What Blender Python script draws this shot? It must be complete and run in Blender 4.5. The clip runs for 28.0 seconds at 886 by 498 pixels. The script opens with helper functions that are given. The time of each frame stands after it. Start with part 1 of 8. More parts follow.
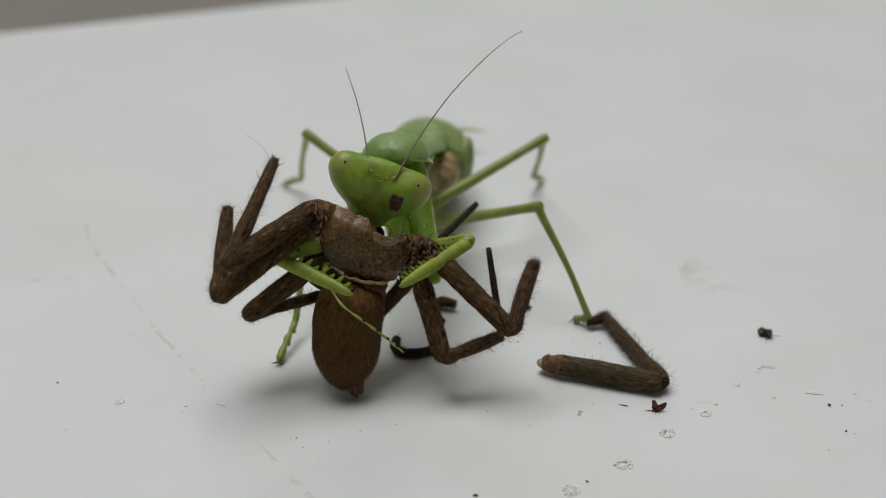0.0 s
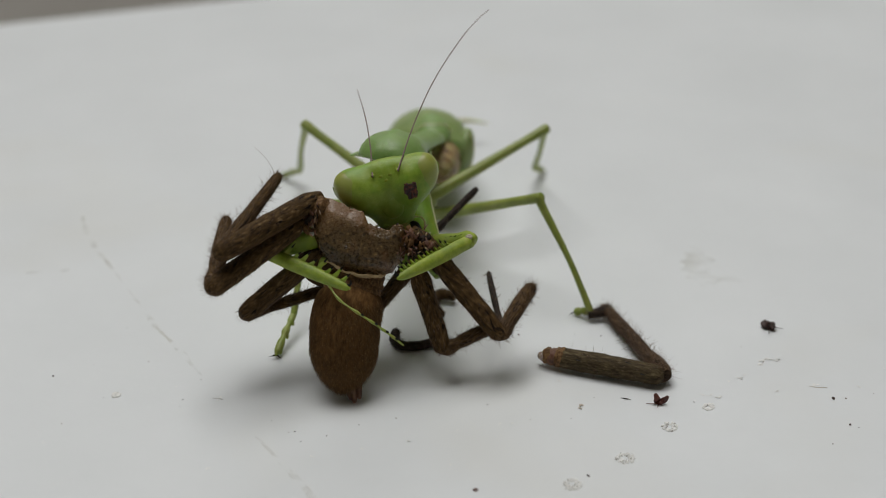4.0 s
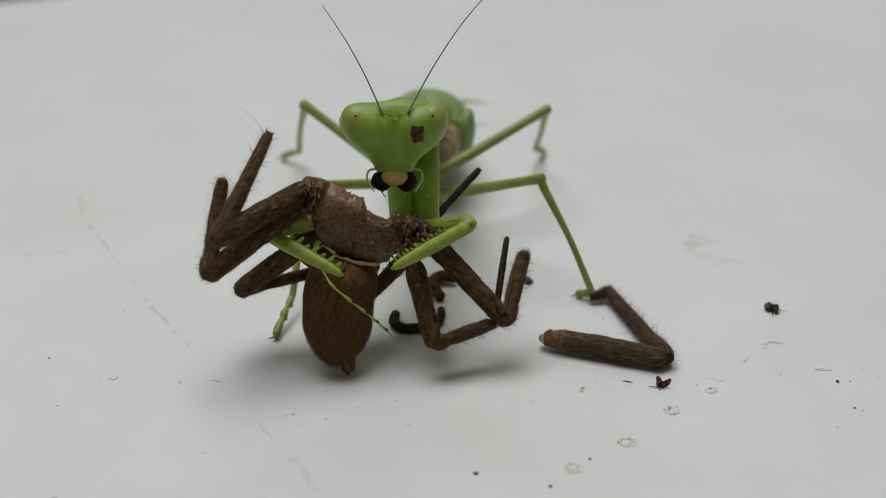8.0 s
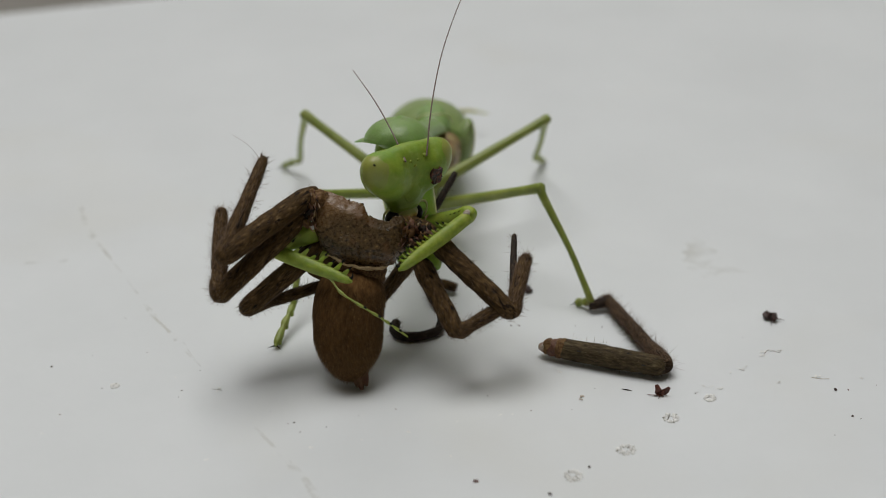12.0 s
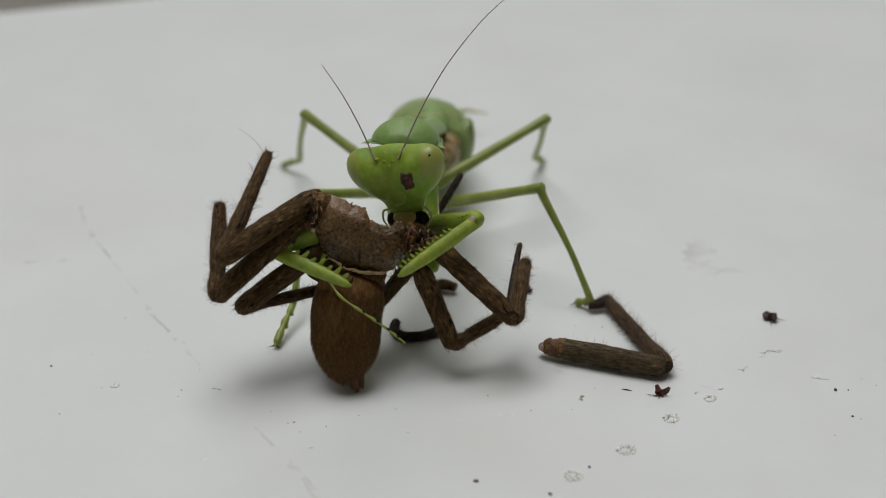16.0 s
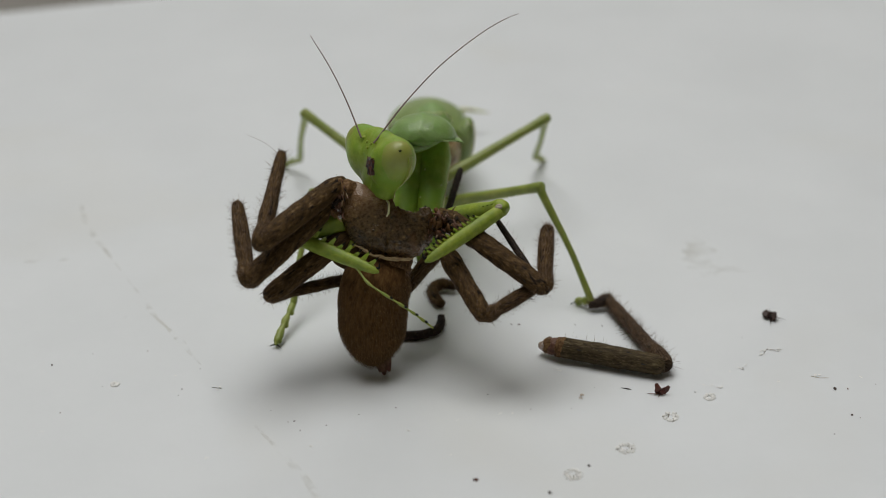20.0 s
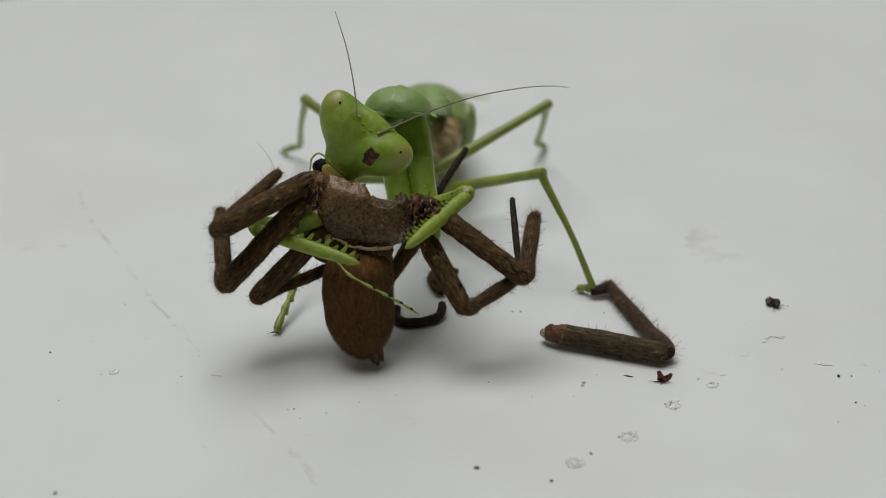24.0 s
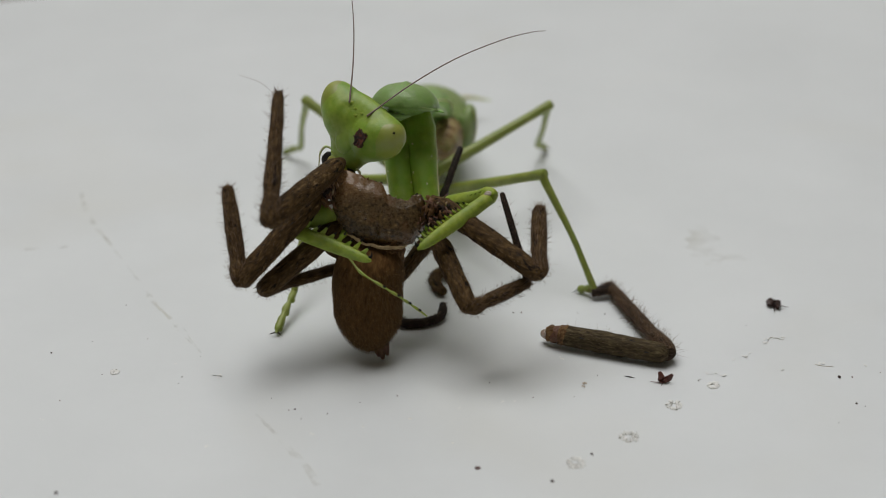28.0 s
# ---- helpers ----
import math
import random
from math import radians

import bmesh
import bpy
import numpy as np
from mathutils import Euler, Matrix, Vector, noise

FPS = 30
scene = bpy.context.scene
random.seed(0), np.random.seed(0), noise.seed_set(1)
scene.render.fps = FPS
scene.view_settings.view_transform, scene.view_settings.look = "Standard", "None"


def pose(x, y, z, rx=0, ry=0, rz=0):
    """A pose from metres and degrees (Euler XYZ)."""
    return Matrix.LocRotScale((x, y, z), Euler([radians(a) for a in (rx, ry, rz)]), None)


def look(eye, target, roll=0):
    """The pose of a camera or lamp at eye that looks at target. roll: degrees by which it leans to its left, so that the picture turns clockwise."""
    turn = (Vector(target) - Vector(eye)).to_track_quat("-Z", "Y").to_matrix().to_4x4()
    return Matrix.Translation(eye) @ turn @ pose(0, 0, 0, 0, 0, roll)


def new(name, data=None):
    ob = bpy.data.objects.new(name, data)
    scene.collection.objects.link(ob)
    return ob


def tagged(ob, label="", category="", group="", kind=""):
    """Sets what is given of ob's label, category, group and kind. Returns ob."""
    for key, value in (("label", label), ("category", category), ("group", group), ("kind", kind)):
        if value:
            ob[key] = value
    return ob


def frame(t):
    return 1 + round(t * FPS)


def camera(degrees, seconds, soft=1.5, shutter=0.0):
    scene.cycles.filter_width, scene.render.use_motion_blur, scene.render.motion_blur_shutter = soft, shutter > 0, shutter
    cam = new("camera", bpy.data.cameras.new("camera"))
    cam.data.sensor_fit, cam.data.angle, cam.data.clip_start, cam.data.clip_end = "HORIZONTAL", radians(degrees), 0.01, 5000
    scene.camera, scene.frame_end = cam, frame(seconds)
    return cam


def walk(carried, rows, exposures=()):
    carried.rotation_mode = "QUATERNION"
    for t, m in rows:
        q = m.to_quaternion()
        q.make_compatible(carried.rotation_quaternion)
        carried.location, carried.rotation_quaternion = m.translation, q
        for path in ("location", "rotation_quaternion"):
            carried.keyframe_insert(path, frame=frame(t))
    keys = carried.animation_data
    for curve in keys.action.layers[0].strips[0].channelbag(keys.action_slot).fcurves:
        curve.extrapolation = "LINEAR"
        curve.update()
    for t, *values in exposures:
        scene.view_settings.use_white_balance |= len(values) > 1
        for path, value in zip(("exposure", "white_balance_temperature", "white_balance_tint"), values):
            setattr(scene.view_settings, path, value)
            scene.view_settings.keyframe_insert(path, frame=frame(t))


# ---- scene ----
# A green praying mantis eats a brown huntsman spider on a white board.
# Lengths below are in millimetres; MM turns them into metres.
MM = 0.001


def at(x, y, z, rx=0, ry=0, rz=0):
    """A pose from millimetres and degrees."""
    return pose(x * MM, y * MM, z * MM, rx, ry, rz)


cam = camera(34.0, 28.0, soft=0.8)
cam.data.dof.use_dof = True
cam.data.dof.focus_distance = 0.1010
cam.data.dof.aperture_fstop = 30.0
walk(cam, [
    (0, at(0.099, -98.403, 57.054, 62.568, 0.109, -0.005)), (0.5, at(-0.039, -98.880, 57.222, 62.988, 0.073, -0.061)), (1, at(-0.104, -98.558, 57.065, 63.105, 0.038, -0.091)),
    (1.5, at(-0.257, -98.157, 56.933, 62.827, -0.000, -0.152)), (2, at(0.333, -97.983, 56.756, 62.702, 0.185, 0.082)), (2.5, at(0.360, -97.667, 56.781, 62.501, 0.212, 0.091)),
    (3, at(0.295, -97.682, 56.593, 62.475, 0.166, 0.077)), (3.5, at(0.263, -97.564, 56.507, 62.382, 0.166, 0.048)), (5.5, at(0.223, -97.355, 56.013, 62.225, 0.100, 0.076)),
    (6, at(0.178, -97.064, 55.960, 62.105, 0.080, 0.059)), (6.5, at(0.133, -96.882, 55.881, 61.965, 0.081, 0.029)), (7, at(0.103, -96.702, 55.864, 61.784, 0.071, 0.016)),
    (7.5, at(0.188, -96.546, 55.824, 61.673, 0.090, 0.061)), (8, at(0.270, -96.519, 55.735, 61.661, 0.124, 0.094)), (8.5, at(0.237, -96.538, 55.735, 61.645, 0.113, 0.079)),
    (9, at(0.148, -96.638, 55.819, 61.667, 0.079, 0.040)), (9.5, at(0.102, -96.882, 55.979, 61.772, 0.059, 0.023)), (10, at(0.160, -97.087, 56.120, 61.913, 0.055, 0.067)),
    (10.5, at(0.252, -97.138, 56.064, 62.044, 0.076, 0.114)), (11, at(0.280, -97.097, 55.994, 62.071, 0.108, 0.113)), (11.5, at(0.273, -97.054, 56.019, 62.029, 0.135, 0.092)),
    (12, at(0.254, -97.048, 56.022, 62.017, 0.132, 0.081)), (12.5, at(0.208, -97.060, 56.004, 62.024, 0.087, 0.080)), (14.5, at(0.056, -97.101, 55.944, 62.051, 0.024, 0.026)),
    (15, at(0.112, -97.024, 56.024, 62.002, 0.057, 0.035)), (15.5, at(0.151, -96.988, 56.058, 61.978, 0.061, 0.055)), (16, at(0.077, -97.000, 56.016, 61.997, 0.023, 0.033)),
    (16.5, at(0.012, -97.010, 55.987, 62.010, 0.002, 0.007)), (17, at(0.013, -97.008, 55.990, 62.007, 0.004, 0.006)), (17.5, at(0.024, -97.015, 55.979, 62.015, 0.004, 0.014)),
    (18, at(0.036, -97.021, 55.962, 62.019, 0.011, 0.018)), (18.5, at(0.044, -96.996, 55.988, 61.982, 0.023, 0.017)), (19, at(0.055, -96.979, 56.008, 61.948, 0.029, 0.021)),
    (19.5, at(0.123, -97.012, 55.974, 61.961, 0.051, 0.049)), (20, at(0.205, -97.161, 56.044, 61.990, 0.077, 0.083)), (20.5, at(0.228, -97.379, 56.145, 62.062, 0.087, 0.095)),
    (21, at(0.253, -97.275, 56.067, 62.053, 0.110, 0.102)), (21.5, at(0.273, -96.739, 55.932, 61.805, 0.127, 0.106)), (23.5, at(0.323, -96.484, 55.597, 61.476, 0.150, 0.147)),
    (24, at(0.243, -96.498, 55.651, 61.479, 0.115, 0.127)), (24.5, at(0.164, -96.468, 55.600, 61.496, 0.101, 0.098)), (25, at(0.177, -96.435, 55.545, 61.496, 0.106, 0.116)),
    (25.5, at(0.246, -96.448, 55.580, 61.482, 0.122, 0.160)), (26, at(0.231, -96.544, 55.663, 61.496, 0.123, 0.153)), (26.5, at(0.144, -96.587, 55.650, 61.537, 0.092, 0.118)),
    (27, at(0.083, -96.514, 55.589, 61.536, 0.070, 0.096)), (27.5, at(0.076, -96.532, 55.579, 61.529, 0.070, 0.091)), (28, at(0.166, -96.678, 55.457, 61.650, 0.067, 0.148)),
])

# ---- light ----
world = bpy.data.worlds.new("room_air")
scene.world = world
world.use_nodes = True
world.node_tree.nodes["Background"].inputs["Color"].default_value = (0.86, 0.93, 1.0, 1)
world.node_tree.nodes["Background"].inputs["Strength"].default_value = 0.3


def area(name, eye, target, sx, sy, power, color):
    d = bpy.data.lights.new(name, "AREA")
    d.shape, d.size, d.size_y, d.energy, d.color = "RECTANGLE", sx, sy, power, color
    ob = new(name, d)
    ob.matrix_world = look(eye, target)
    return ob


# unseen soft fill added behind the animals, and the lit ceiling lamp
area("added_back_fill", (-0.2, 1.6, 1.0), (0, 0, 0), 1.5, 1.1, 3.0, (0.97, 0.985, 1.0))
area("ceiling_lamp_light", (-0.2, 0.32, 1.6), (0, 0, 0), 1.25, 0.95, 20.9, (1.0, 0.998, 0.985))
scene.view_settings.exposure = 0.0


# ---- materials ----
def material(name, stops, grain=0.5, rough=0.5, bump=0.1, bump_grain=None, sss=0.0, sss_radius=(0.6, 1.0, 0.3),
             metal=0.0, coat=0.0, alpha=1.0, stretch=(1, 1, 1), wide=None, rough_spread=0.15, spec=0.5, along=False, band=None, broken=0):
    """A procedural surface: colour stops over noise of the given grain in mm, a wide stain layer, and fine relief."""
    m = bpy.data.materials.new(name)
    m.use_nodes = True
    nt = m.node_tree
    b = nt.nodes["Principled BSDF"]
    tc = nt.nodes.new("ShaderNodeTexCoord")
    mp = nt.nodes.new("ShaderNodeMapping")
    mp.inputs["Scale"].default_value = stretch
    if along:
        tc = nt.nodes.new("ShaderNodeAttribute")
        tc.attribute_name = "grain"
    nt.links.new(tc.outputs["Vector" if along else "Object"], mp.inputs["Vector"])

    def noise_node(size, detail=6.0):
        n = nt.nodes.new("ShaderNodeTexNoise")
        n.inputs["Scale"].default_value = 1.0 / (size * MM)
        n.inputs["Detail"].default_value = detail
        n.inputs["Roughness"].default_value = 0.6
        nt.links.new(mp.outputs["Vector"], n.inputs["Vector"])
        return n

    n1 = noise_node(grain)
    ramp = nt.nodes.new("ShaderNodeValToRGB")
    els = ramp.color_ramp.elements
    while len(els) < len(stops):
        els.new(0.5)
    for i, (p, col) in enumerate(stops):
        els[i].position, els[i].color = p, (*col, 1)
    nt.links.new(n1.outputs["Fac"], ramp.inputs["Fac"])
    colour = ramp.outputs["Color"]
    if wide:
        size, col, lo, hi, amount = wide
        n3 = noise_node(size, 3.0)
        mr = nt.nodes.new("ShaderNodeMapRange")
        mr.inputs["From Min"].default_value, mr.inputs["From Max"].default_value = lo, hi
        mr.inputs["To Max"].default_value = amount
        nt.links.new(n3.outputs["Fac"], mr.inputs["Value"])
        mix = nt.nodes.new("ShaderNodeMix")
        mix.data_type = "RGBA"
        nt.links.new(mr.outputs["Result"], mix.inputs["Factor"])
        nt.links.new(colour, mix.inputs["A"])
        mix.inputs["B"].default_value = (*col, 1)
        colour = mix.outputs["Result"]
    if band:
        axis, lo, hi, col, amount = band
        xyz = nt.nodes.new("ShaderNodeSeparateXYZ")
        nt.links.new(tc.outputs["Object"], xyz.inputs["Vector"])
        mr = nt.nodes.new("ShaderNodeMapRange")
        mr.interpolation_type = "SMOOTHSTEP"
        mr.inputs["From Min"].default_value, mr.inputs["From Max"].default_value = lo * MM, hi * MM
        mr.inputs["To Max"].default_value = amount
        nt.links.new(xyz.outputs[axis], mr.inputs["Value"])
        mix = nt.nodes.new("ShaderNodeMix")
        mix.data_type = "RGBA"
        nt.links.new(mr.outputs["Result"], mix.inputs["Factor"])
        nt.links.new(colour, mix.inputs["A"])
        mix.inputs["B"].default_value = (*col, 1)
        colour = mix.outputs["Result"]
    nt.links.new(colour, b.inputs["Base Color"])
    rr = nt.nodes.new("ShaderNodeMapRange")
    rr.inputs["To Min"].default_value = max(0.02, rough - rough_spread)
    rr.inputs["To Max"].default_value = min(1.0, rough + rough_spread)
    nt.links.new(n1.outputs["Fac"], rr.inputs["Value"])
    nt.links.new(rr.outputs["Result"], b.inputs["Roughness"])
    if bump:
        n2 = noise_node(bump_grain or grain * 0.5)
        bp = nt.nodes.new("ShaderNodeBump")
        bp.inputs["Strength"].default_value = 0.6
        bp.inputs["Distance"].default_value = bump * MM
        nt.links.new(n2.outputs["Fac"], bp.inputs["Height"])
        nt.links.new(bp.outputs["Normal"], b.inputs["Normal"])
    b.inputs["Metallic"].default_value = metal
    b.inputs["Coat Weight"].default_value = coat
    b.inputs["Specular IOR Level"].default_value = spec
    b.inputs["Alpha"].default_value = alpha
    if broken:
        n4 = noise_node(broken, 4.0)
        mr = nt.nodes.new("ShaderNodeMapRange")
        mr.inputs["From Min"].default_value, mr.inputs["From Max"].default_value = 0.46, 0.66
        mr.inputs["To Max"].default_value = alpha
        nt.links.new(n4.outputs["Fac"], mr.inputs["Value"])
        nt.links.new(mr.outputs["Result"], b.inputs["Alpha"])
    if sss:
        b.inputs["Subsurface Weight"].default_value = sss
        b.inputs["Subsurface Radius"].default_value = sss_radius
        b.inputs["Subsurface Scale"].default_value = 0.6 * MM
    return m


M = {
    "board": material("white_board", [(0.3, (0.695, 0.716, 0.726)), (0.7, (0.74, 0.761, 0.771))], grain=14, rough=0.42, bump=0.02,
                      bump_grain=1.2, wide=(38, (0.68, 0.675, 0.63), 0.56, 0.74, 0.5), rough_spread=0.1, spec=0.3),
    "table": material("grey_table", [(0.3, (0.17, 0.155, 0.135)), (0.7, (0.24, 0.225, 0.20))], grain=30, rough=0.6, bump=0.2, bump_grain=3),
    "wall": material("wall_paint", [(0.3, (0.42, 0.395, 0.33)), (0.7, (0.47, 0.445, 0.38))], grain=200, rough=0.8, bump=0.4, bump_grain=8),
    "wood": material("floor_wood", [(0.3, (0.20, 0.12, 0.06)), (0.7, (0.32, 0.20, 0.11))], grain=60, rough=0.5, bump=0.2, stretch=(1, 8, 1)),
    "green": material("mantis_skin", [(0.25, (0.165, 0.255, 0.016)), (0.45, (0.24, 0.345, 0.030)), (0.58, (0.29, 0.40, 0.048)), (0.75, (0.40, 0.49, 0.13))], grain=0.9, rough=0.42,
                      bump=0.05, bump_grain=0.11, sss=0.45, wide=(2.2, (0.18, 0.34, 0.03), 0.42, 0.62, 0.7), rough_spread=0.15),
    "green_plate": material("pronotum_skin", [(0.28, (0.185, 0.29, 0.085)), (0.45, (0.215, 0.335, 0.10)), (0.62, (0.25, 0.375, 0.125)), (0.78, (0.40, 0.51, 0.25))], grain=1.1,
                            rough=0.42, bump=0.09, bump_grain=0.35, sss=0.6, wide=(2.2, (0.18, 0.30, 0.09), 0.45, 0.68, 0.5), coat=0.06, rough_spread=0.2),
    "green_leg": material("leg_skin", [(0.3, (0.20, 0.25, 0.045)), (0.6, (0.28, 0.32, 0.07)), (0.8, (0.38, 0.40, 0.13))], grain=1.4, rough=0.4,
                          bump=0.03, bump_grain=0.2, sss=0.3),
    "green_fore": material("foreleg_skin", [(0.3, (0.19, 0.265, 0.016)), (0.5, (0.27, 0.35, 0.028)), (0.62, (0.34, 0.40, 0.055)), (0.78, (0.46, 0.49, 0.14))], grain=0.6, rough=0.55,
                           bump=0.06, bump_grain=0.16, sss=0.3, wide=(1.6, (0.21, 0.29, 0.05), 0.45, 0.65, 0.7), rough_spread=0.2),
    "eye": material("eye_skin", [(0.25, (0.165, 0.255, 0.018)), (0.5, (0.245, 0.345, 0.034)), (0.75, (0.31, 0.41, 0.08))], grain=1.1, rough=0.38,
                    bump=0.012, bump_grain=0.08, sss=0.4, coat=0.05, wide=(1.6, (0.24, 0.31, 0.07), 0.45, 0.7, 0.5), band=(1, -0.6, 1.9, (0.40, 0.32, 0.11), 0.4)),
    "cream": material("cream_rim", [(0.3, (0.55, 0.56, 0.30)), (0.7, (0.70, 0.68, 0.42))], grain=0.6, rough=0.45, bump=0.02, sss=0.3),
    "yellow": material("mouth_lobe", [(0.3, (0.50, 0.33, 0.07)), (0.55, (0.60, 0.43, 0.13)), (0.75, (0.66, 0.55, 0.25))], grain=0.6, rough=0.35, bump=0.02, sss=0.3, coat=0.2,
                       band=(1, -4.25, -3.9, (0.30, 0.38, 0.08), 0.8)),
    "black": material("black_chitin", [(0.3, (0.004, 0.004, 0.003)), (0.7, (0.009, 0.008, 0.006))], grain=0.3, rough=0.55, bump=0.02, spec=0.2),
    "wound": material("dried_wound", [(0.38, (0.008, 0.003, 0.002)), (0.52, (0.045, 0.010, 0.005)), (0.68, (0.20, 0.055, 0.024))], grain=0.22, rough=0.45, bump=0.1),
    "feeler": material("antenna_brown", [(0.3, (0.14, 0.09, 0.075)), (0.7, (0.24, 0.165, 0.145))], grain=0.4, rough=0.5, bump=0.02),
    "crease": material("side_crease", [(0.33, (0.10, 0.05, 0.018)), (0.43, (0.26, 0.16, 0.065)), (0.54, (0.40, 0.29, 0.13)), (0.70, (0.30, 0.35, 0.12))], grain=0.9, rough=0.5, bump=0.3, bump_grain=0.4, sss=0.15, stretch=(0.6, 1, 1.4)),
    "pad": material("wing_pad_skin", [(0.3, (0.17, 0.255, 0.075)), (0.7, (0.30, 0.375, 0.145))], grain=1.2, rough=0.4, bump=0.05, sss=0.3),
    "brown": material("spider_leg_skin", [(0.28, (0.014, 0.007, 0.0025)), (0.40, (0.050, 0.028, 0.0100)), (0.52, (0.082, 0.047, 0.0170)), (0.62, (0.122, 0.073, 0.029)), (0.74, (0.32, 0.215, 0.11))],
                      grain=0.22, rough=0.6, bump=0.18, bump_grain=0.1, stretch=(0.38, 1, 1), wide=(0.42, (0.007, 0.0035, 0.0018), 0.61, 0.65, 0.92), along=True, spec=0.12),
    "dry": material("dry_leg_skin", [(0.30, (0.018, 0.012, 0.006)), (0.42, (0.052, 0.036, 0.017)), (0.55, (0.090, 0.066, 0.033)), (0.66, (0.155, 0.120, 0.065)), (0.80, (0.32, 0.26, 0.16))],
                    grain=0.2, rough=0.65, bump=0.16, bump_grain=0.12, stretch=(0.34, 1, 1), wide=(1.6, (0.045, 0.033, 0.018), 0.5, 0.7, 0.6), along=True, spec=0.15),
    "dry_dark": material("dry_shin_skin", [(0.30, (0.014, 0.008, 0.004)), (0.45, (0.042, 0.025, 0.013)), (0.60, (0.080, 0.050, 0.028)), (0.75, (0.17, 0.115, 0.07))],
                         grain=0.2, rough=0.65, bump=0.16, bump_grain=0.12, stretch=(0.25, 1, 1), wide=(1.2, (0.10, 0.058, 0.030), 0.52, 0.68, 0.7), along=True, spec=0.15),
    "carapace": material("carapace_skin", [(0.30, (0.018, 0.009, 0.003)), (0.42, (0.054, 0.030, 0.009)), (0.52, (0.090, 0.052, 0.015)), (0.62, (0.13, 0.077, 0.024)), (0.74, (0.34, 0.22, 0.09))],
                         grain=0.24, rough=0.3, bump=0.16, bump_grain=0.16, wide=(1.8, (0.14, 0.066, 0.023), 0.5, 0.66, 0.7), rough_spread=0.25, coat=0.28, spec=0.4, band=(1, 0.6, 3.2, (0.24, 0.125, 0.048), 0.7)),
    "belly": material("abdomen_skin", [(0.32, (0.050, 0.024, 0.0075)), (0.5, (0.100, 0.050, 0.0165)), (0.68, (0.165, 0.090, 0.033))], grain=0.3, rough=0.85,
                      bump=0.08, bump_grain=0.2, stretch=(0.6, 1, 1), wide=(2.4, (0.075, 0.040, 0.016), 0.5, 0.72, 0.5), along=True, spec=0.1),
    "waist": material("waist_skin", [(0.34, (0.065, 0.032, 0.012)), (0.5, (0.15, 0.078, 0.030)), (0.66, (0.27, 0.16, 0.07))], grain=0.2, rough=0.55, bump=0.2, bump_grain=0.14, spec=0.2, along=True),
    "rim": material("carapace_rim", [(0.3, (0.26, 0.17, 0.08)), (0.6, (0.42, 0.30, 0.15)), (0.8, (0.56, 0.44, 0.26))], grain=0.3, rough=0.5, bump=0.08),
    "dark": material("dark_leg_tip", [(0.3, (0.008, 0.005, 0.004)), (0.7, (0.035, 0.022, 0.015))], grain=0.4, rough=0.65, bump=0.08, spec=0.2),
    "joint": material("joint_membrane", [(0.3, (0.07, 0.025, 0.013)), (0.55, (0.17, 0.075, 0.04)), (0.8, (0.32, 0.20, 0.13))], grain=0.5, rough=0.45, bump=0.3, sss=0.15),
    "pale": material("pale_membrane", [(0.3, (0.30, 0.19, 0.11)), (0.6, (0.46, 0.32, 0.20)), (0.8, (0.60, 0.48, 0.35))], grain=0.6, rough=0.5, bump=0.08, sss=0.2),
    "flesh": material("moist_flesh", [(0.3, (0.20, 0.12, 0.08)), (0.55, (0.42, 0.32, 0.25)), (0.8, (0.72, 0.66, 0.60))], grain=0.5, rough=0.25, bump=0.15, sss=0.3, coat=0.5),
    "hair": material("brown_hair", [(0.3, (0.05, 0.025, 0.0105)), (0.7, (0.19, 0.11, 0.055))], grain=0.5, rough=0.5, bump=0),
    "fur": material("golden_fur", [(0.36, (0.068, 0.034, 0.011)), (0.54, (0.15, 0.080, 0.028)), (0.72, (0.50, 0.33, 0.15))], grain=0.12, rough=0.6, bump=0, spec=0.2),
    "crumb": material("dark_crumb", [(0.3, (0.015, 0.008, 0.006)), (0.7, (0.07, 0.03, 0.022))], grain=0.3, rough=0.5, bump=0.1),
    "red_crumb": material("reddish_crumb", [(0.3, (0.05, 0.012, 0.008)), (0.7, (0.17, 0.05, 0.03))], grain=0.3, rough=0.4, bump=0.1),
    "flake": material("pale_flake", [(0.3, (0.78, 0.77, 0.74)), (0.7, (0.92, 0.92, 0.90))], grain=0.4, rough=0.3, bump=0.05),
    "flake_brown": material("tan_flake", [(0.3, (0.35, 0.27, 0.19)), (0.7, (0.62, 0.56, 0.48))], grain=0.3, rough=0.4, bump=0.05),
    "smear": material("yellowish_smear", [(0.3, (0.50, 0.42, 0.26)), (0.7, (0.66, 0.60, 0.45))], grain=1.0, rough=0.4, bump=0.02, alpha=0.3, broken=2.2),
    "film": material("dried_film", [(0.3, (0.57, 0.53, 0.42)), (0.7, (0.68, 0.65, 0.55))], grain=2.0, rough=0.3, bump=0.02, alpha=0.22, broken=3.5),
    "speck": material("grey_brown_speck", [(0.3, (0.14, 0.12, 0.09)), (0.7, (0.34, 0.31, 0.26))], grain=0.3, rough=0.5, bump=0.05),
    "glow": material("lamp_diffuser", [(0.3, (0.8, 0.8, 0.8)), (0.7, (0.85, 0.85, 0.85))], grain=50, rough=0.5, bump=0),
}
M["glow"].node_tree.nodes["Principled BSDF"].inputs["Emission Color"].default_value = (1, 0.97, 0.92, 1)
M["glow"].node_tree.nodes["Principled BSDF"].inputs["Emission Strength"].default_value = 1.5


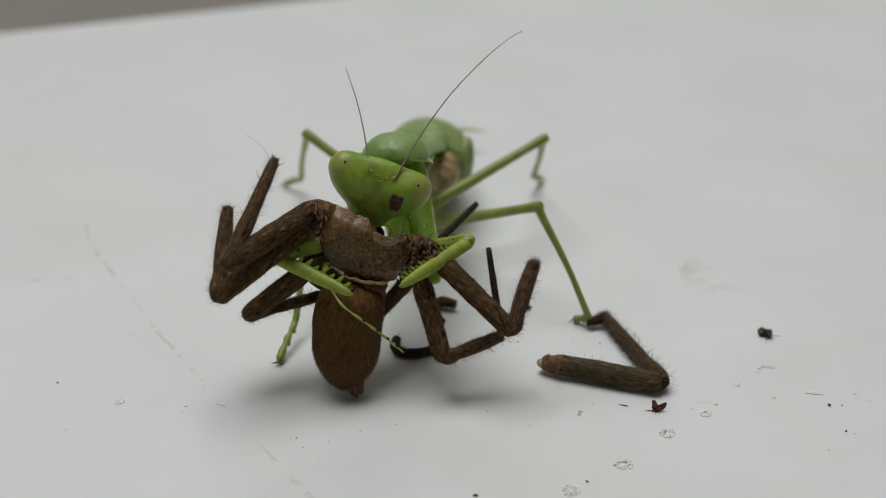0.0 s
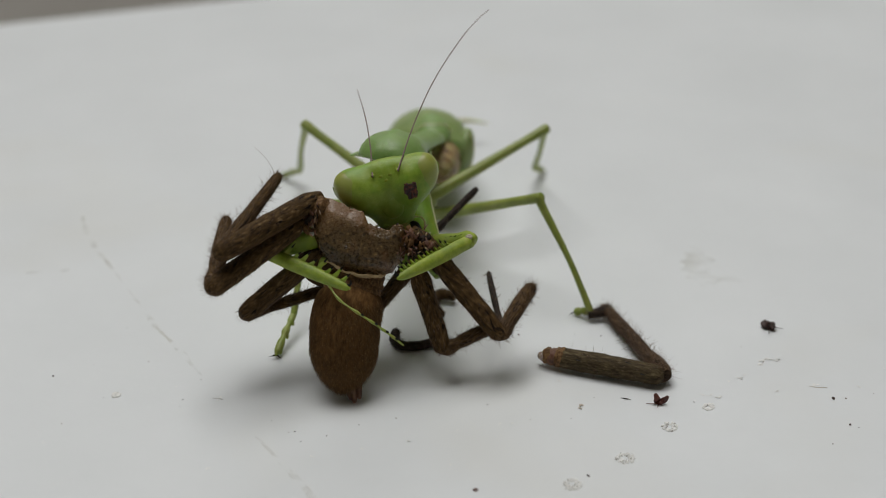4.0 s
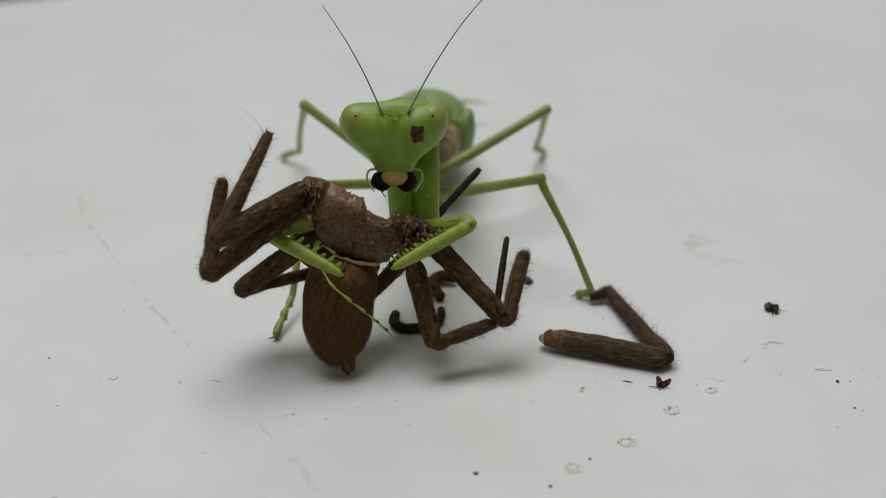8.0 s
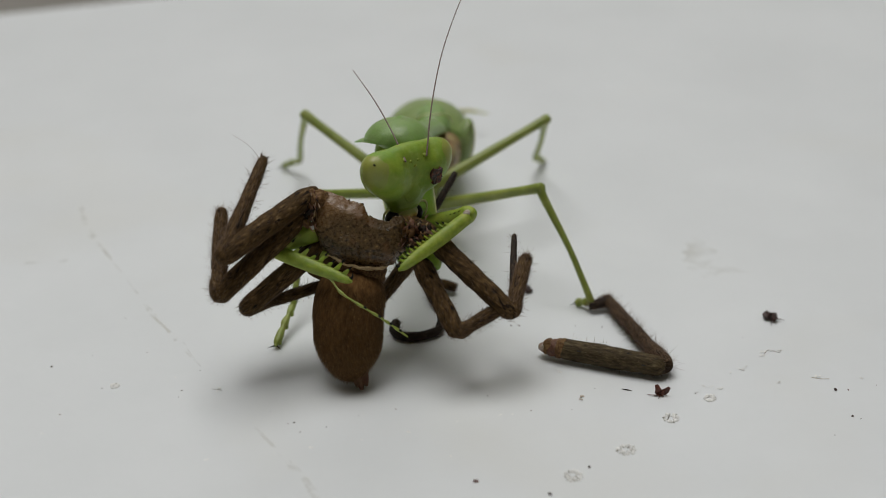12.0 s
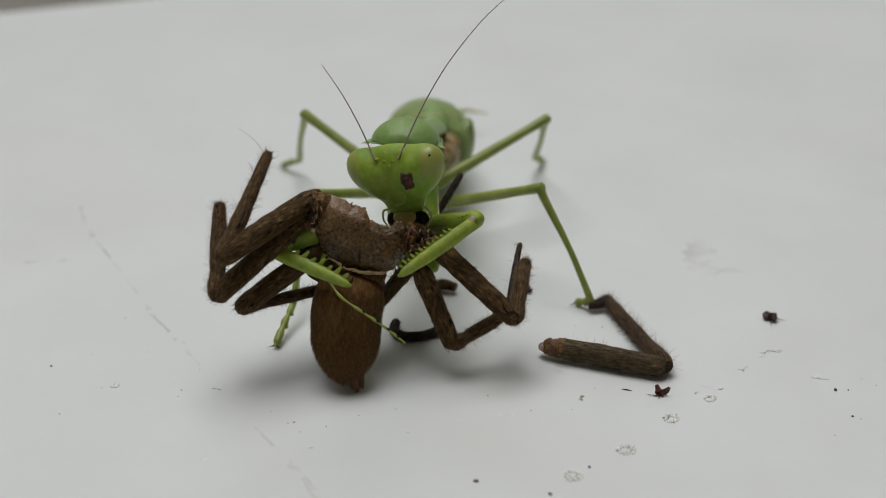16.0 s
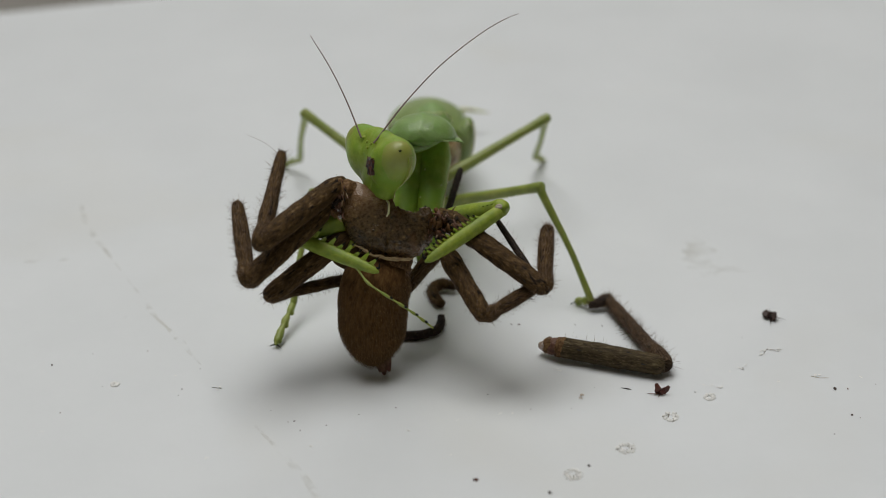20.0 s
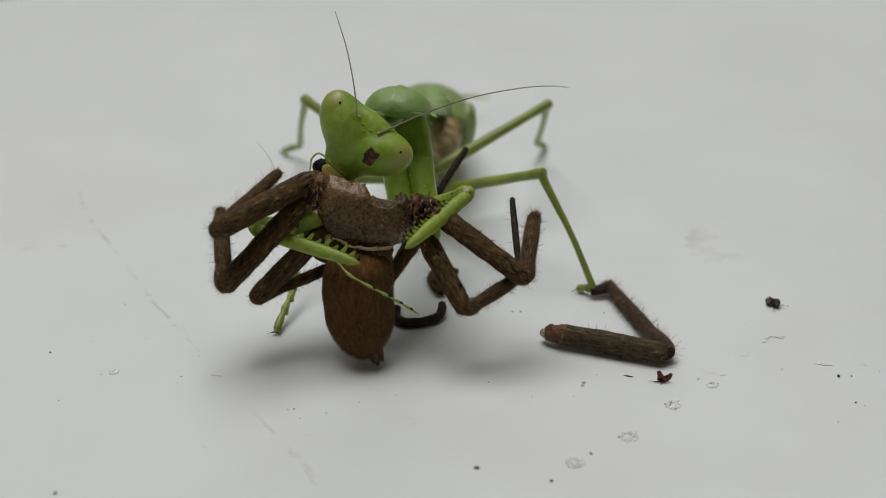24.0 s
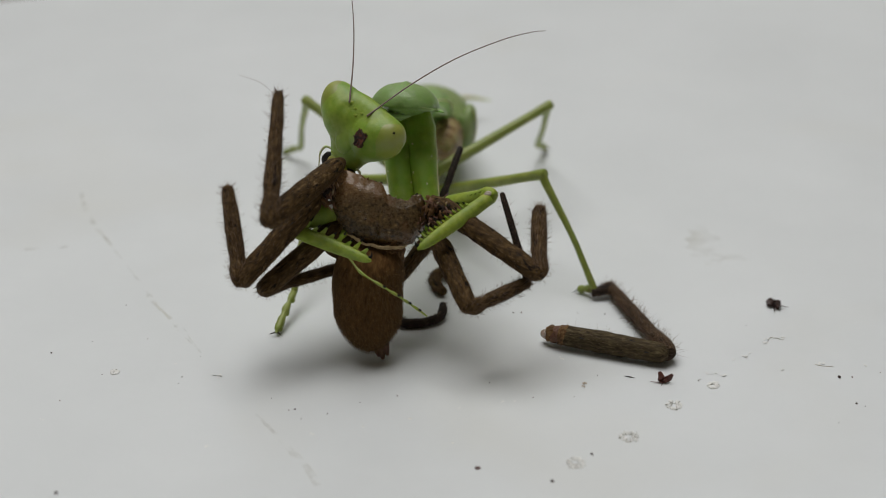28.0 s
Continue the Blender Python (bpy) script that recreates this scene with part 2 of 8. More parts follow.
# ---- mesh helpers (millimetres) ----
def finish(name, bm, mat, smooth=True):
    for v in bm.verts:
        v.co *= MM
    bmesh.ops.recalc_face_normals(bm, faces=bm.faces[:])
    me = bpy.data.meshes.new(name)
    bm.to_mesh(me)
    bm.free()
    me.materials.append(M[mat])
    if smooth:
        me.polygons.foreach_set("use_smooth", [True] * len(me.polygons))
    return new(name, me)


def part(name, bm, mat, parent, label="", pos=None, smooth=True, kind=""):
    ob = finish(name, bm, mat, smooth)
    ob.parent = parent
    if pos is not None:
        ob.matrix_basis = pos
    return tagged(ob, label, kind=kind)


def thing(name, bm, mat, label, category, pos=None, group="", kind="", smooth=True):
    ob = finish(name, bm, mat, smooth)
    if pos is not None:
        ob.matrix_basis = pos
    return tagged(ob, label, category, group, kind)


def empty(name, label, category, pos=None, group=""):
    ob = new(name)
    ob.empty_display_size = 0.002
    if pos is not None:
        ob.matrix_basis = pos
    return tagged(ob, label, category, group)


def curve(pts, steps=6):
    """A smooth path through the points, which may carry radii after x, y, z."""
    p = [np.array(q, float) for q in pts]
    p = [2 * p[0] - p[1]] + p + [2 * p[-1] - p[-2]]
    out = []
    for i in range(1, len(p) - 2):
        for k in range(steps):
            u = k / steps
            a, b, c, d = p[i - 1], p[i], p[i + 1], p[i + 2]
            out.append(0.5 * (2 * b + (c - a) * u + (2 * a - 5 * b + 4 * c - d) * u * u + (3 * b - a - 3 * c + d) * u ** 3))
    out.append(p[-2])
    return out


def tube(pts, sides=14, steps=6, up=(0, 0, 1), rough=0.0, grain=0.5, bm=None, caps=True, seed=0.0):
    """A tube along points (x, y, z, radius) or (x, y, z, side radius, up radius)."""
    bm = bm or bmesh.new()
    lay = bm.verts.layers.float_vector.get("grain") or bm.verts.layers.float_vector.new("grain")
    run = 0.0
    q = curve([p if len(p) == 5 else (*p, p[3]) for p in pts], steps)
    ref = Vector(up)
    rings = []
    for i, s in enumerate(q):
        c = Vector(s[:3])
        d = Vector(q[min(i + 1, len(q) - 1)][:3] - q[max(i - 1, 0)][:3]).normalized()
        side = d.cross(ref)
        if side.length < 0.05:
            side = d.cross(Vector((0.3, 1, 0.2)))
        side.normalize()
        top = side.cross(d).normalized()
        ref = top
        ra, rb = max(s[3], 0.004), max(s[-1], 0.004)
        ring = []
        for k in range(sides):
            a = 2 * math.pi * k / sides
            o = side * (ra * math.cos(a)) + top * (rb * math.sin(a))
            if rough:
                w = c + o
                o *= 1 + rough * noise.noise(Vector((w.x / grain + seed, w.y / grain, w.z / grain)))
            v = bm.verts.new(c + o)
            v[lay] = Vector((run + seed * 7.0, ra * math.cos(a), rb * math.sin(a))) * MM
            ring.append(v)
        if i + 1 < len(q):
            run += float(np.linalg.norm(q[i + 1][:3] - s[:3]))
        rings.append(ring)
    for a, b in zip(rings, rings[1:]):
        for k in range(sides):
            bm.faces.new((a[k], a[(k + 1) % sides], b[(k + 1) % sides], b[k]))
    if caps:
        for ring, flip in ((rings[0], True), (rings[-1], False)):
            mid = bm.verts.new(sum((v.co for v in ring), Vector()) / sides)
            mid[lay] = ring[0][lay]
            for k in range(sides):
                f = (ring[(k + 1) % sides], ring[k], mid) if flip else (ring[k], ring[(k + 1) % sides], mid)
                bm.faces.new(f)
    return bm


def blob(center, radii, rough=0.0, grain=0.6, turn=(0, 0, 0), bm=None, seg=20, rings=14, power=1.0, seed=0.0):
    """A rounded lump; rough pushes it in and out with noise."""
    own = bm or bmesh.new()
    got = bmesh.ops.create_uvsphere(own, u_segments=seg, v_segments=rings, radius=1.0)["verts"]
    rot = Euler([radians(a) for a in turn]).to_matrix()
    for v in got:
        n = v.co.copy()
        if power != 1.0:
            n = Vector([math.copysign(abs(c) ** power, c) for c in n])
        k = 1 + (rough * noise.noise(v.co * (1.0 / grain) + Vector((seed, seed * 0.7, 0))) if rough else 0)
        v.co = rot @ Vector((n.x * radii[0], n.y * radii[1], n.z * radii[2])) * k + Vector(center)
    return own


def spikes(bm, roots):
    """Hairs or spines: (root, tip, radius), each a three-sided needle."""
    for root, tip, r in roots:
        root, tip = Vector(root), Vector(tip)
        d = (tip - root).normalized()
        s = d.orthogonal().normalized() * r
        t = d.cross(s)
        a, b, c = (bm.verts.new(root + o) for o in (s, -0.5 * s + 0.87 * t, -0.5 * s - 0.87 * t))
        e = bm.verts.new(tip)
        for f in ((a, b, e), (b, c, e), (c, a, e)):
            bm.faces.new(f)
    return bm


def bristles(bm, roots):
    """Stiff hairs that keep most of their width, slightly bent."""
    for root, tip, r in roots:
        root, tip = Vector(root), Vector(tip)
        d = (tip - root).normalized()
        s = d.orthogonal().normalized()
        t = d.cross(s)
        mid = root.lerp(tip, 0.6) + t * (tip - root).length * 0.06
        low = [bm.verts.new(root + (s * c + t * e) * r) for c, e in ((1, 0), (-0.5, 0.87), (-0.5, -0.87))]
        top = [bm.verts.new(mid + (s * c + t * e) * r * 0.72) for c, e in ((1, 0), (-0.5, 0.87), (-0.5, -0.87))]
        end = bm.verts.new(tip)
        for k in range(3):
            bm.faces.new((low[k], low[(k + 1) % 3], top[(k + 1) % 3], top[k]))
            bm.faces.new((top[k], top[(k + 1) % 3], end))
    return bm


def coat_of_hair(source, count, length, radius, lean, spread=0.5, seed=1, keep=None, make=spikes):
    """Hairs rooted all over a mesh, leaning one way."""
    rnd = random.Random(seed)
    bmesh.ops.recalc_face_normals(source, faces=source.faces[:])
    faces = [f for f in source.faces]
    weights = [f.calc_area() for f in faces]
    roots = []
    for f in rnd.choices(faces, weights, k=count):
        vs = [v.co for v in f.verts]
        u, w = rnd.random(), rnd.random()
        if len(vs) == 4:
            p = vs[0].lerp(vs[1], u).lerp(vs[3].lerp(vs[2], u), w)
        else:
            u, w = (1 - u, 1 - w) if u + w > 1 else (u, w)
            p = vs[0] + (vs[1] - vs[0]) * u + (vs[2] - vs[0]) * w
        if keep and not keep(p):
            continue
        d = f.normal + Vector(lean) + Vector([rnd.uniform(-spread, spread) for _ in range(3)])
        n = length * rnd.uniform(0.45, 1.25)
        roots.append((p - f.normal * radius, p + d.normalized() * n, radius * rnd.uniform(0.7, 1.2)))
    return make(bmesh.new(), roots)


def box(bm, lo, hi, bevel=0.0):
    got = bmesh.ops.create_cube(bm, size=1.0)["verts"]
    for v in got:
        v.co = Vector([(l + h) / 2 + c * (h - l) for c, l, h in zip(v.co, lo, hi)])
    if bevel:
        edges = list({e for v in got for e in v.link_edges})
        bmesh.ops.bevel(bm, geom=edges, offset=bevel, segments=4, affect="EDGES", profile=0.5)
    return bm


# the board: its far edge runs askew, 7 to 9 cm behind the animals
def board():
    bm = bmesh.new()
    ex, ey = Vector((46.2, 16.2, 0)).normalized(), Vector((-16.2, 46.2, 0)).normalized()
    corner = Vector((-53.0, 68.6, 0))
    box(bm, (-260, -420, -18), (420, 0, 0), 0.8)
    for v in bm.verts:
        v.co = corner + ex * v.co.x + ey * v.co.y + Vector((0, 0, v.co.z))
    return bm


tagged(finish("floor", board(), "board"), "glossy white board with faint stains and crumbs", "board", kind="structure")
bm = box(bmesh.new(), (-900, -700, -48), (900, 900, -19), 4.0)
tagged(finish("ground", bm, "table"), "grey brown table top under the white board", "table", kind="structure")
# unseen room added to enclose the table; its wall tone sets the bounced fill
room = ((-1700, -1900, -780), (1900, 1900, 1700))
(x0, y0, z0), (x1, y1, z1) = room
for nm, lo, hi, mt in (("wall_south", (x0, y0 - 100, z0), (x1, y0, z1), "wall"), ("wall_north", (x0, y1, z0), (x1, y1 + 100, z1), "wall"),
                       ("wall_west", (x0 - 100, y0, z0), (x0, y1, z1), "wall"), ("wall_east", (x1, y0, z0), (x1 + 100, y1, z1), "wall"),
                       ("ceiling", (x0, y0, z1), (x1, y1, z1 + 100), "wall"), ("floor_room", (x0, y0, z0 - 100), (x1, y1, z0), "wood")):
    tagged(finish(nm, box(bmesh.new(), lo, hi), mt, smooth=False), "unseen plain room surface added around the table", "room", kind="structure")


# ---- mantis ----
BASE = Vector((0.8, 13.8, 0.0))
mantis = empty("praying_mantis", "bright green praying mantis standing on the board, eating a spider", "mantis", at(*BASE))
mantis_parts = {}


def here(pts):
    return [(p[0] - BASE.x, p[1] - BASE.y, p[2] - BASE.z, *p[3:]) for p in pts]


# abdomen, drooping behind, and the creased mid-body
part("abdomen", tube(here([(0.0, 14.5, 6.0, 2.2, 2.0), (-0.8, 17, 5.7, 3.2, 2.8), (-1.3, 21, 4.9, 3.7, 3.0), (-1.6, 25, 3.8, 3.3, 2.5), (-1.7, 29, 2.6, 2.3, 1.8), (-1.8, 32.5, 1.6, 1.0, 0.8), (-1.8, 33.4, 1.4, 0.1, 0.1)]),
                     sides=28, steps=8, rough=0.05, grain=2.0), "pad", mantis, "plump pale green segmented abdomen")
part("thorax", tube(here([(0.0, 9.6, 7.3, 0.4), (-0.05, 10.6, 7.3, 1.0, 1.1), (0.0, 12.0, 6.9, 1.2, 1.6), (0.1, 14.5, 6.0, 1.4, 1.9), (0.0, 17.5, 5.3, 1.5, 1.9), (0.2, 18.6, 5.0, 0.8)]),
                    sides=28, steps=7, rough=0.13, grain=0.7), "crease", mantis, "olive brown wrinkled side of the mid-body")
MESO = (-0.83, 15.44, 8.34)
dome = blob((0, 0, 0), (1.45, 2.4, 1.0), rough=0.05, grain=0.8)
part("mesonotum", dome, "green_plate", mantis, "rounded green back plate", at(MESO[0] - BASE.x, MESO[1] - BASE.y, MESO[2], 12, 0, 6))
part("mesonotum_rim", tube([(1.47 * math.sin(a), 0.5 * abs(math.sin(a)) - 0.4, 1.0 * math.cos(a), 0.06) for a in np.linspace(-1.5, 1.7, 12)], sides=6, steps=3), "cream", mantis, "thin cream edge of the back plate", at(MESO[0] - BASE.x, MESO[1] - BASE.y, MESO[2], 12, 0, 6))
for side in (1, -1):
    cx = -1.05 + side * 2.65
    pad = blob((0, 0, 0), (0.95, 1.8, 2.6), rough=0.08, grain=0.8)
    ob = part("wing_pad", pad, "pad", mantis, "small pale-edged green wing pad", at(cx - BASE.x, 16.6 - BASE.y, 5.5, -14, side * 14, -side * 4))
    rim = tube([(0.93 * side * math.sin(a), -0.9, 2.28 * math.cos(a), 0.07) for a in np.linspace(0.1, 3.0, 14)], sides=6, steps=3)
    part("rim", rim, "cream", ob, "thin cream edge")
    part("cercus", tube(here([(-1.6 + side * 0.8, 31.6, 2.0, 0.26), (-0.6 + side * 2.6, 32.4, 2.3, 0.24), (0.2 + side * 4.2, 32.6, 1.9, 0.05)]), sides=8), "cream", mantis, "pale tapering tail feeler")


# prothorax: X runs forward to the collar, Z up
def prothorax():
    bm = bmesh.new()
    rows = []
    n = 22
    prof = [(-0.6, 0.8, 0.6), (1.5, 1.25, 1.1), (4, 1.25, 1.15), (7, 1.4, 1.2), (9.4, 1.85, 1.75), (11.4, 2.5, 2.45), (12.8, 2.62, 2.5), (13.9, 2.2, 1.95), (14.6, 1.3, 1.0), (14.8, 0.5, 0.2)]
    for x, w, h in curve([(a * 1.11, b * 0.87, c * 0.68) for a, b, c in prof], 5):
        ring = []
        for k in range(n + 1):
            a = math.pi * k / n
            y, z = w * math.cos(a), h * math.sin(a) ** 0.8
            flare = abs(math.cos(a)) ** 6
            y *= 1 + 0.10 * flare
            z -= 0.18 * flare
            z += 0.10 * math.exp(-(y / 0.18) ** 2)
            y *= 1 + 0.02 * noise.noise(Vector((x * 2, y, 0)))
            ring.append(bm.verts.new((x, y, z)))
        for k in range(1, 12):
            a = math.pi + math.pi * k / 12
            ring.append(bm.verts.new((x, w * 0.62 * math.cos(a), -0.15 + h * 0.32 * math.sin(a))))
        rows.append(ring)
    m = len(rows[0])
    for a, b in zip(rows, rows[1:]):
        for k in range(m):
            bm.faces.new((a[k], b[k], b[(k + 1) % m], a[(k + 1) % m]))
    bm.faces.new(rows[0])
    bm.faces.new(rows[-1][::-1])
    return bm


pro = part("prothorax", prothorax(), "green_plate", mantis, "translucent blue-green shield with thin raised edges")
mantis_parts["prothorax"] = pro
for side in (1, -1):
    part("flange", tube([(10.0, side * 2.0, 0.05, 0.04), (12.4, side * 2.5, -0.05, 0.06), (14.2, side * 2.65, -0.14, 0.07), (15.5, side * 2.2, -0.14, 0.06), (16.1, side * 1.6, -0.08, 0.04)], sides=7), "pad", pro, "pale thin collar edge")
    part("collar_corner", tube([(12.9, side * 1.9, -0.02, 0.5, 0.2), (13.9, side * 2.35, -0.1, 0.42, 0.16), (14.5, side * 2.75, -0.2, 0.25, 0.1), (14.7, side * 3.1, -0.3, 0.03, 0.02)], sides=10), "green_plate", pro, "pointed corner of the collar")
part("collar_rim", tube([(14.55 - 0.25 * math.cos(a) ** 2, 2.24 * math.cos(a), 1.62 * max(0.0, math.sin(a)) ** 0.8 - 0.04, 0.075) for a in np.linspace(0.02, math.pi - 0.02, 22)], sides=7, steps=3, rough=0.3), "pad", pro, "pale raised front rim of the shield")
rnd = random.Random(7)
for _ in range(9):
    x, y = rnd.uniform(12.2, 14.4), rnd.uniform(-1.5, 1.5)
    part("granule", blob((x, y, 1.63 * math.sqrt(max(0, 1 - (y / 2.3) ** 2)) - 0.04), (0.06, 0.06, 0.05), seg=8, rings=6), "cream", pro)
mantis_parts["neck"] = part("neck", tube([(-1.2, 0, -0.6, 0.5, 0.4), (0.5, 0, -0.7, 0.58, 0.4), (2.0, 0, -0.5, 0.52, 0.4), (3.2, 0, -0.2, 0.5, 0.42)], sides=20, rough=0.12, grain=0.4), "green_plate", mantis, "soft green neck")

# head: X to its left eye's far side, Y to the crown, Z out of the face
EYE_AT, EYE_SIZE, EYE_TURN = Vector((2.15, -0.85, 0.0)), Vector((1.38, 1.9, 1.34)), 40


def ellipsoid(p, c, r):
    q = p - Vector(c)
    k0 = math.sqrt((q.x / r[0]) ** 2 + (q.y / r[1]) ** 2 + (q.z / r[2]) ** 2)
    k1 = math.sqrt((q.x / r[0] ** 2) ** 2 + (q.y / r[1] ** 2) ** 2 + (q.z / r[2] ** 2) ** 2)
    return k0 * (k0 - 1) / max(k1, 1e-6)


def blend(a, c, k):
    h = max(k - abs(a - c), 0) / k
    return min(a, c) - h * h * k / 4


def head_field(p):
    """Below zero inside the head: crown, face and muzzle run together, with the eyes at the upper corners."""
    f = ellipsoid(p, (0, -0.5, -0.1), (2.9, 1.5, 1.0))
    f = blend(f, ellipsoid(p, (0, -0.32, -0.15), (3.2, 1.36, 0.85)), 0.25)
    f = blend(f, ellipsoid(p, (0, -1.35, -0.05), (2.6, 1.55, 1.08)), 0.6)
    f = blend(f, ellipsoid(p, (0, -2.3, 0.14), (1.85, 1.9, 0.98)), 0.7)
    f = blend(f, ellipsoid(p, (0, -3.65, 0.1), (1.2, 1.0, 0.72)), 0.5)
    q = Vector((abs(p.x), p.y, p.z)) - EYE_AT
    q.rotate(Euler((0, 0, radians(EYE_TURN))))
    f = blend(f, ellipsoid(q, (0, 0, 0), EYE_SIZE), 0.7)
    f = blend(f, ellipsoid(Vector((abs(p.x), p.y, p.z)), (1.5, -1.05, 0.45), (0.95, 1.25, 1.02)), 0.7)
    f += 0.05 * math.exp(-((abs(p.x) - 0.95) / 0.22) ** 2) * (1 if p.z > 0 and -2.5 < p.y < 0.2 else 0)
    return f - 0.012 * noise.noise(p * 2.2)


def crossing(start, way, far):
    lo, hi = 0.0, far
    for _ in range(22):
        mid = (lo + hi) / 2
        if head_field(start + way * mid) < 0:
            lo = mid
        else:
            hi = mid
    return start + way * lo


def face_z(x, y):
    """How far the front of the head stands out at x, y."""
    return crossing(Vector((x, y, 0)), Vector((0, 0, 1)), 3.0).z


def head_capsule():
    bm = bmesh.new()
    got = bmesh.ops.create_uvsphere(bm, u_segments=72, v_segments=56, radius=1.0)["verts"]
    c = Vector((0, -1.4, 0))
    for v in got:
        n = v.co.copy()
        v.co = crossing(c, Vector((n.x, n.z, -n.y)).normalized(), 6.0)
    return bm


head = part("head", head_capsule(), "green", mantis, "triangular green head with bulging eyes")
mantis_parts["head"] = head
for side in (1, -1):
    eye = part("eye", blob((0, 0, 0), EYE_SIZE * 1.012, seg=40, rings=30), "eye", head, "large smooth green compound eye", at(side * EYE_AT.x, EYE_AT.y, EYE_AT.z, 0, 0, side * -EYE_TURN))
    mantis_parts["pupil_right" if side > 0 else "pupil_left"] = part("pupil", blob((0, 0, 0), (0.075, 0.1, 0.03), seg=12, rings=8), "black", head, "tiny dark pupil spot")
    part("rim", tube([(side * 1.425 * math.sin(a), 1.96 * math.cos(a), -0.12, 0.03) for a in np.linspace(0.6, 2.7, 14)], sides=6, steps=3), "green_fore", eye, "yellowish eye rim")
    z = face_z(0.9, 0.38)
    part("antenna_socket", tube([(side * 0.9, 0.33, z - 0.15, 0.17), (side * 0.9, 0.38, z + 0.02, 0.15), (side * 0.9, 0.43, z + 0.1, 0.08)], sides=12), "green_fore", head, "pale yellow-green ring")
    part("mandible", blob((side * 0.9, -4.58, 0.42), (0.76, 0.68, 0.5), rough=0.15, turn=(0, 0, side * 38), seg=18, rings=14), "black", head, "glossy black jaw")
    part("palp", tube([(side * 1.2, -3.7, 0.3, 0.08), (side * 1.8, -3.8, 0.42, 0.085), (side * 1.95, -4.4, 0.55, 0.075), (side * 1.7, -4.8, 0.68, 0.06), (side * 1.45, -5.25, 0.8, 0.04)], sides=8), "cream", head, "thin pale mouth feeler")
    part("palp", tube([(side * 0.7, -4.75, 0.2, 0.07), (side * 0.9, -5.25, 0.4, 0.06), (side * 0.65, -5.65, 0.6, 0.04)], sides=8), "cream", head, "thin pale mouth feeler")
for side in (1, -1):
    line = []
    for a in np.linspace(8, -62, 16):
        d = Vector((side * math.cos(radians(a)), math.sin(radians(a)), -0.12)).normalized()
        line.append((*(crossing(Vector((0, -1.4, 0)), d, 6.0) + d * 0.01), 0.035 if a > -58 else 0.02))
    part("cheek_line", tube(line, sides=6, steps=2), "cream", head, "thin cream line from eye to mouth")
part("labrum", blob((0, -4.2, 0.76), (0.95, 0.62, 0.34), rough=0.05, seg=20, rings=12), "yellow", head, "yellow upper lip")
part("clypeus", blob((0, -3.58, 0.84), (0.92, 0.22, 0.16), seg=20, rings=10, rough=0.1), "green", head, "ridge above the mouth")
part("frontal_shield", blob((0, -1.9, face_z(0, -1.9) - 0.125), (0.85, 1.2, 0.14), seg=24, rings=12, rough=0.05), "green", head, "raised plate between the eyes")
for x, y in ((-0.34, 0.2), (0.34, 0.2), (0, -0.12)):
    part("ocellus", blob((x, y, face_z(x, y) + 0.0), (0.15, 0.11, 0.07), seg=12, rings=8, rough=0.3), "green_fore", head, "small green simple eye")


def wound():
    bm = bmesh.new()
    rnd = random.Random(5)
    out = [(0.40 * math.copysign(abs(math.cos(a)) ** 0.6, math.cos(a)) * rnd.uniform(0.7, 1.3), 0.54 * math.copysign(abs(math.sin(a)) ** 0.6, math.sin(a)) * rnd.uniform(0.7, 1.3)) for a in np.linspace(0, 2 * math.pi, 22, endpoint=False)]
    top = [bm.verts.new((x, y, 0.05 + 0.03 * rnd.random())) for x, y in out]
    low = [bm.verts.new((x * 1.05, y * 1.05, -0.3)) for x, y in out]
    mid = [bm.verts.new((x * 0.6, y * 0.6, 0.03 + 0.06 * rnd.random())) for x, y in out]
    c = bm.verts.new((0, 0, 0.06))
    n = len(out)
    for k in range(n):
        j = (k + 1) % n
        bm.faces.new((low[k], low[j], top[j], top[k]))
        bm.faces.new((top[k], top[j], mid[j], mid[k]))
        bm.faces.new((mid[k], mid[j], c))
    return bm


spot = Vector((1.5, -0.96, face_z(1.5, -0.96)))
slope = Vector([head_field(spot + d) - head_field(spot - d) for d in (Vector((0.1, 0, 0)), Vector((0, 0.1, 0)), Vector((0, 0, 0.1)))]).normalized()
across = Vector((0, 1, 0)).cross(slope).normalized()
seat = Matrix((across, slope.cross(across), slope)).transposed().to_4x4()
seat.translation = (spot + slope * 0.03) * MM
hole = part("wound", wound(), "wound", head, "dark red dried wound beside the eye", seat, smooth=False)
for x, y, dx, dy, dz in ((-0.3, 0.45, -0.12, 0.22, 0.05), (0.35, 0.4, 0.16, 0.12, 0.08), (-0.38, -0.1, -0.22, -0.06, 0.16), (-0.2, -0.5, -0.1, -0.3, 0.12), (0.25, -0.5, 0.02, -0.26, 0.06), (0.4, -0.15, 0.14, -0.1, 0.1)):
    part("scab_flap", tube([(x * 0.8, y * 0.8, 0.0, 0.1, 0.05), (x + dx * 0.3, y + dy * 0.3, dz * 0.6, 0.05, 0.03), (x + dx * 0.6, y + dy * 0.6, dz * 0.9, 0.015, 0.01)], sides=6, steps=3, rough=0.3), "wound", hole)
mantis_parts["antenna_left"] = part("antenna", tube([(0, 0, 0, 0.07), (0.6, -0.05, 0, 0.062), (3, -0.22, 0, 0.048), (6, -0.24, 0, 0.04), (9.2, 0, 0, 0.026)], sides=8), "feeler", head, "thin brown antenna with a broken end")
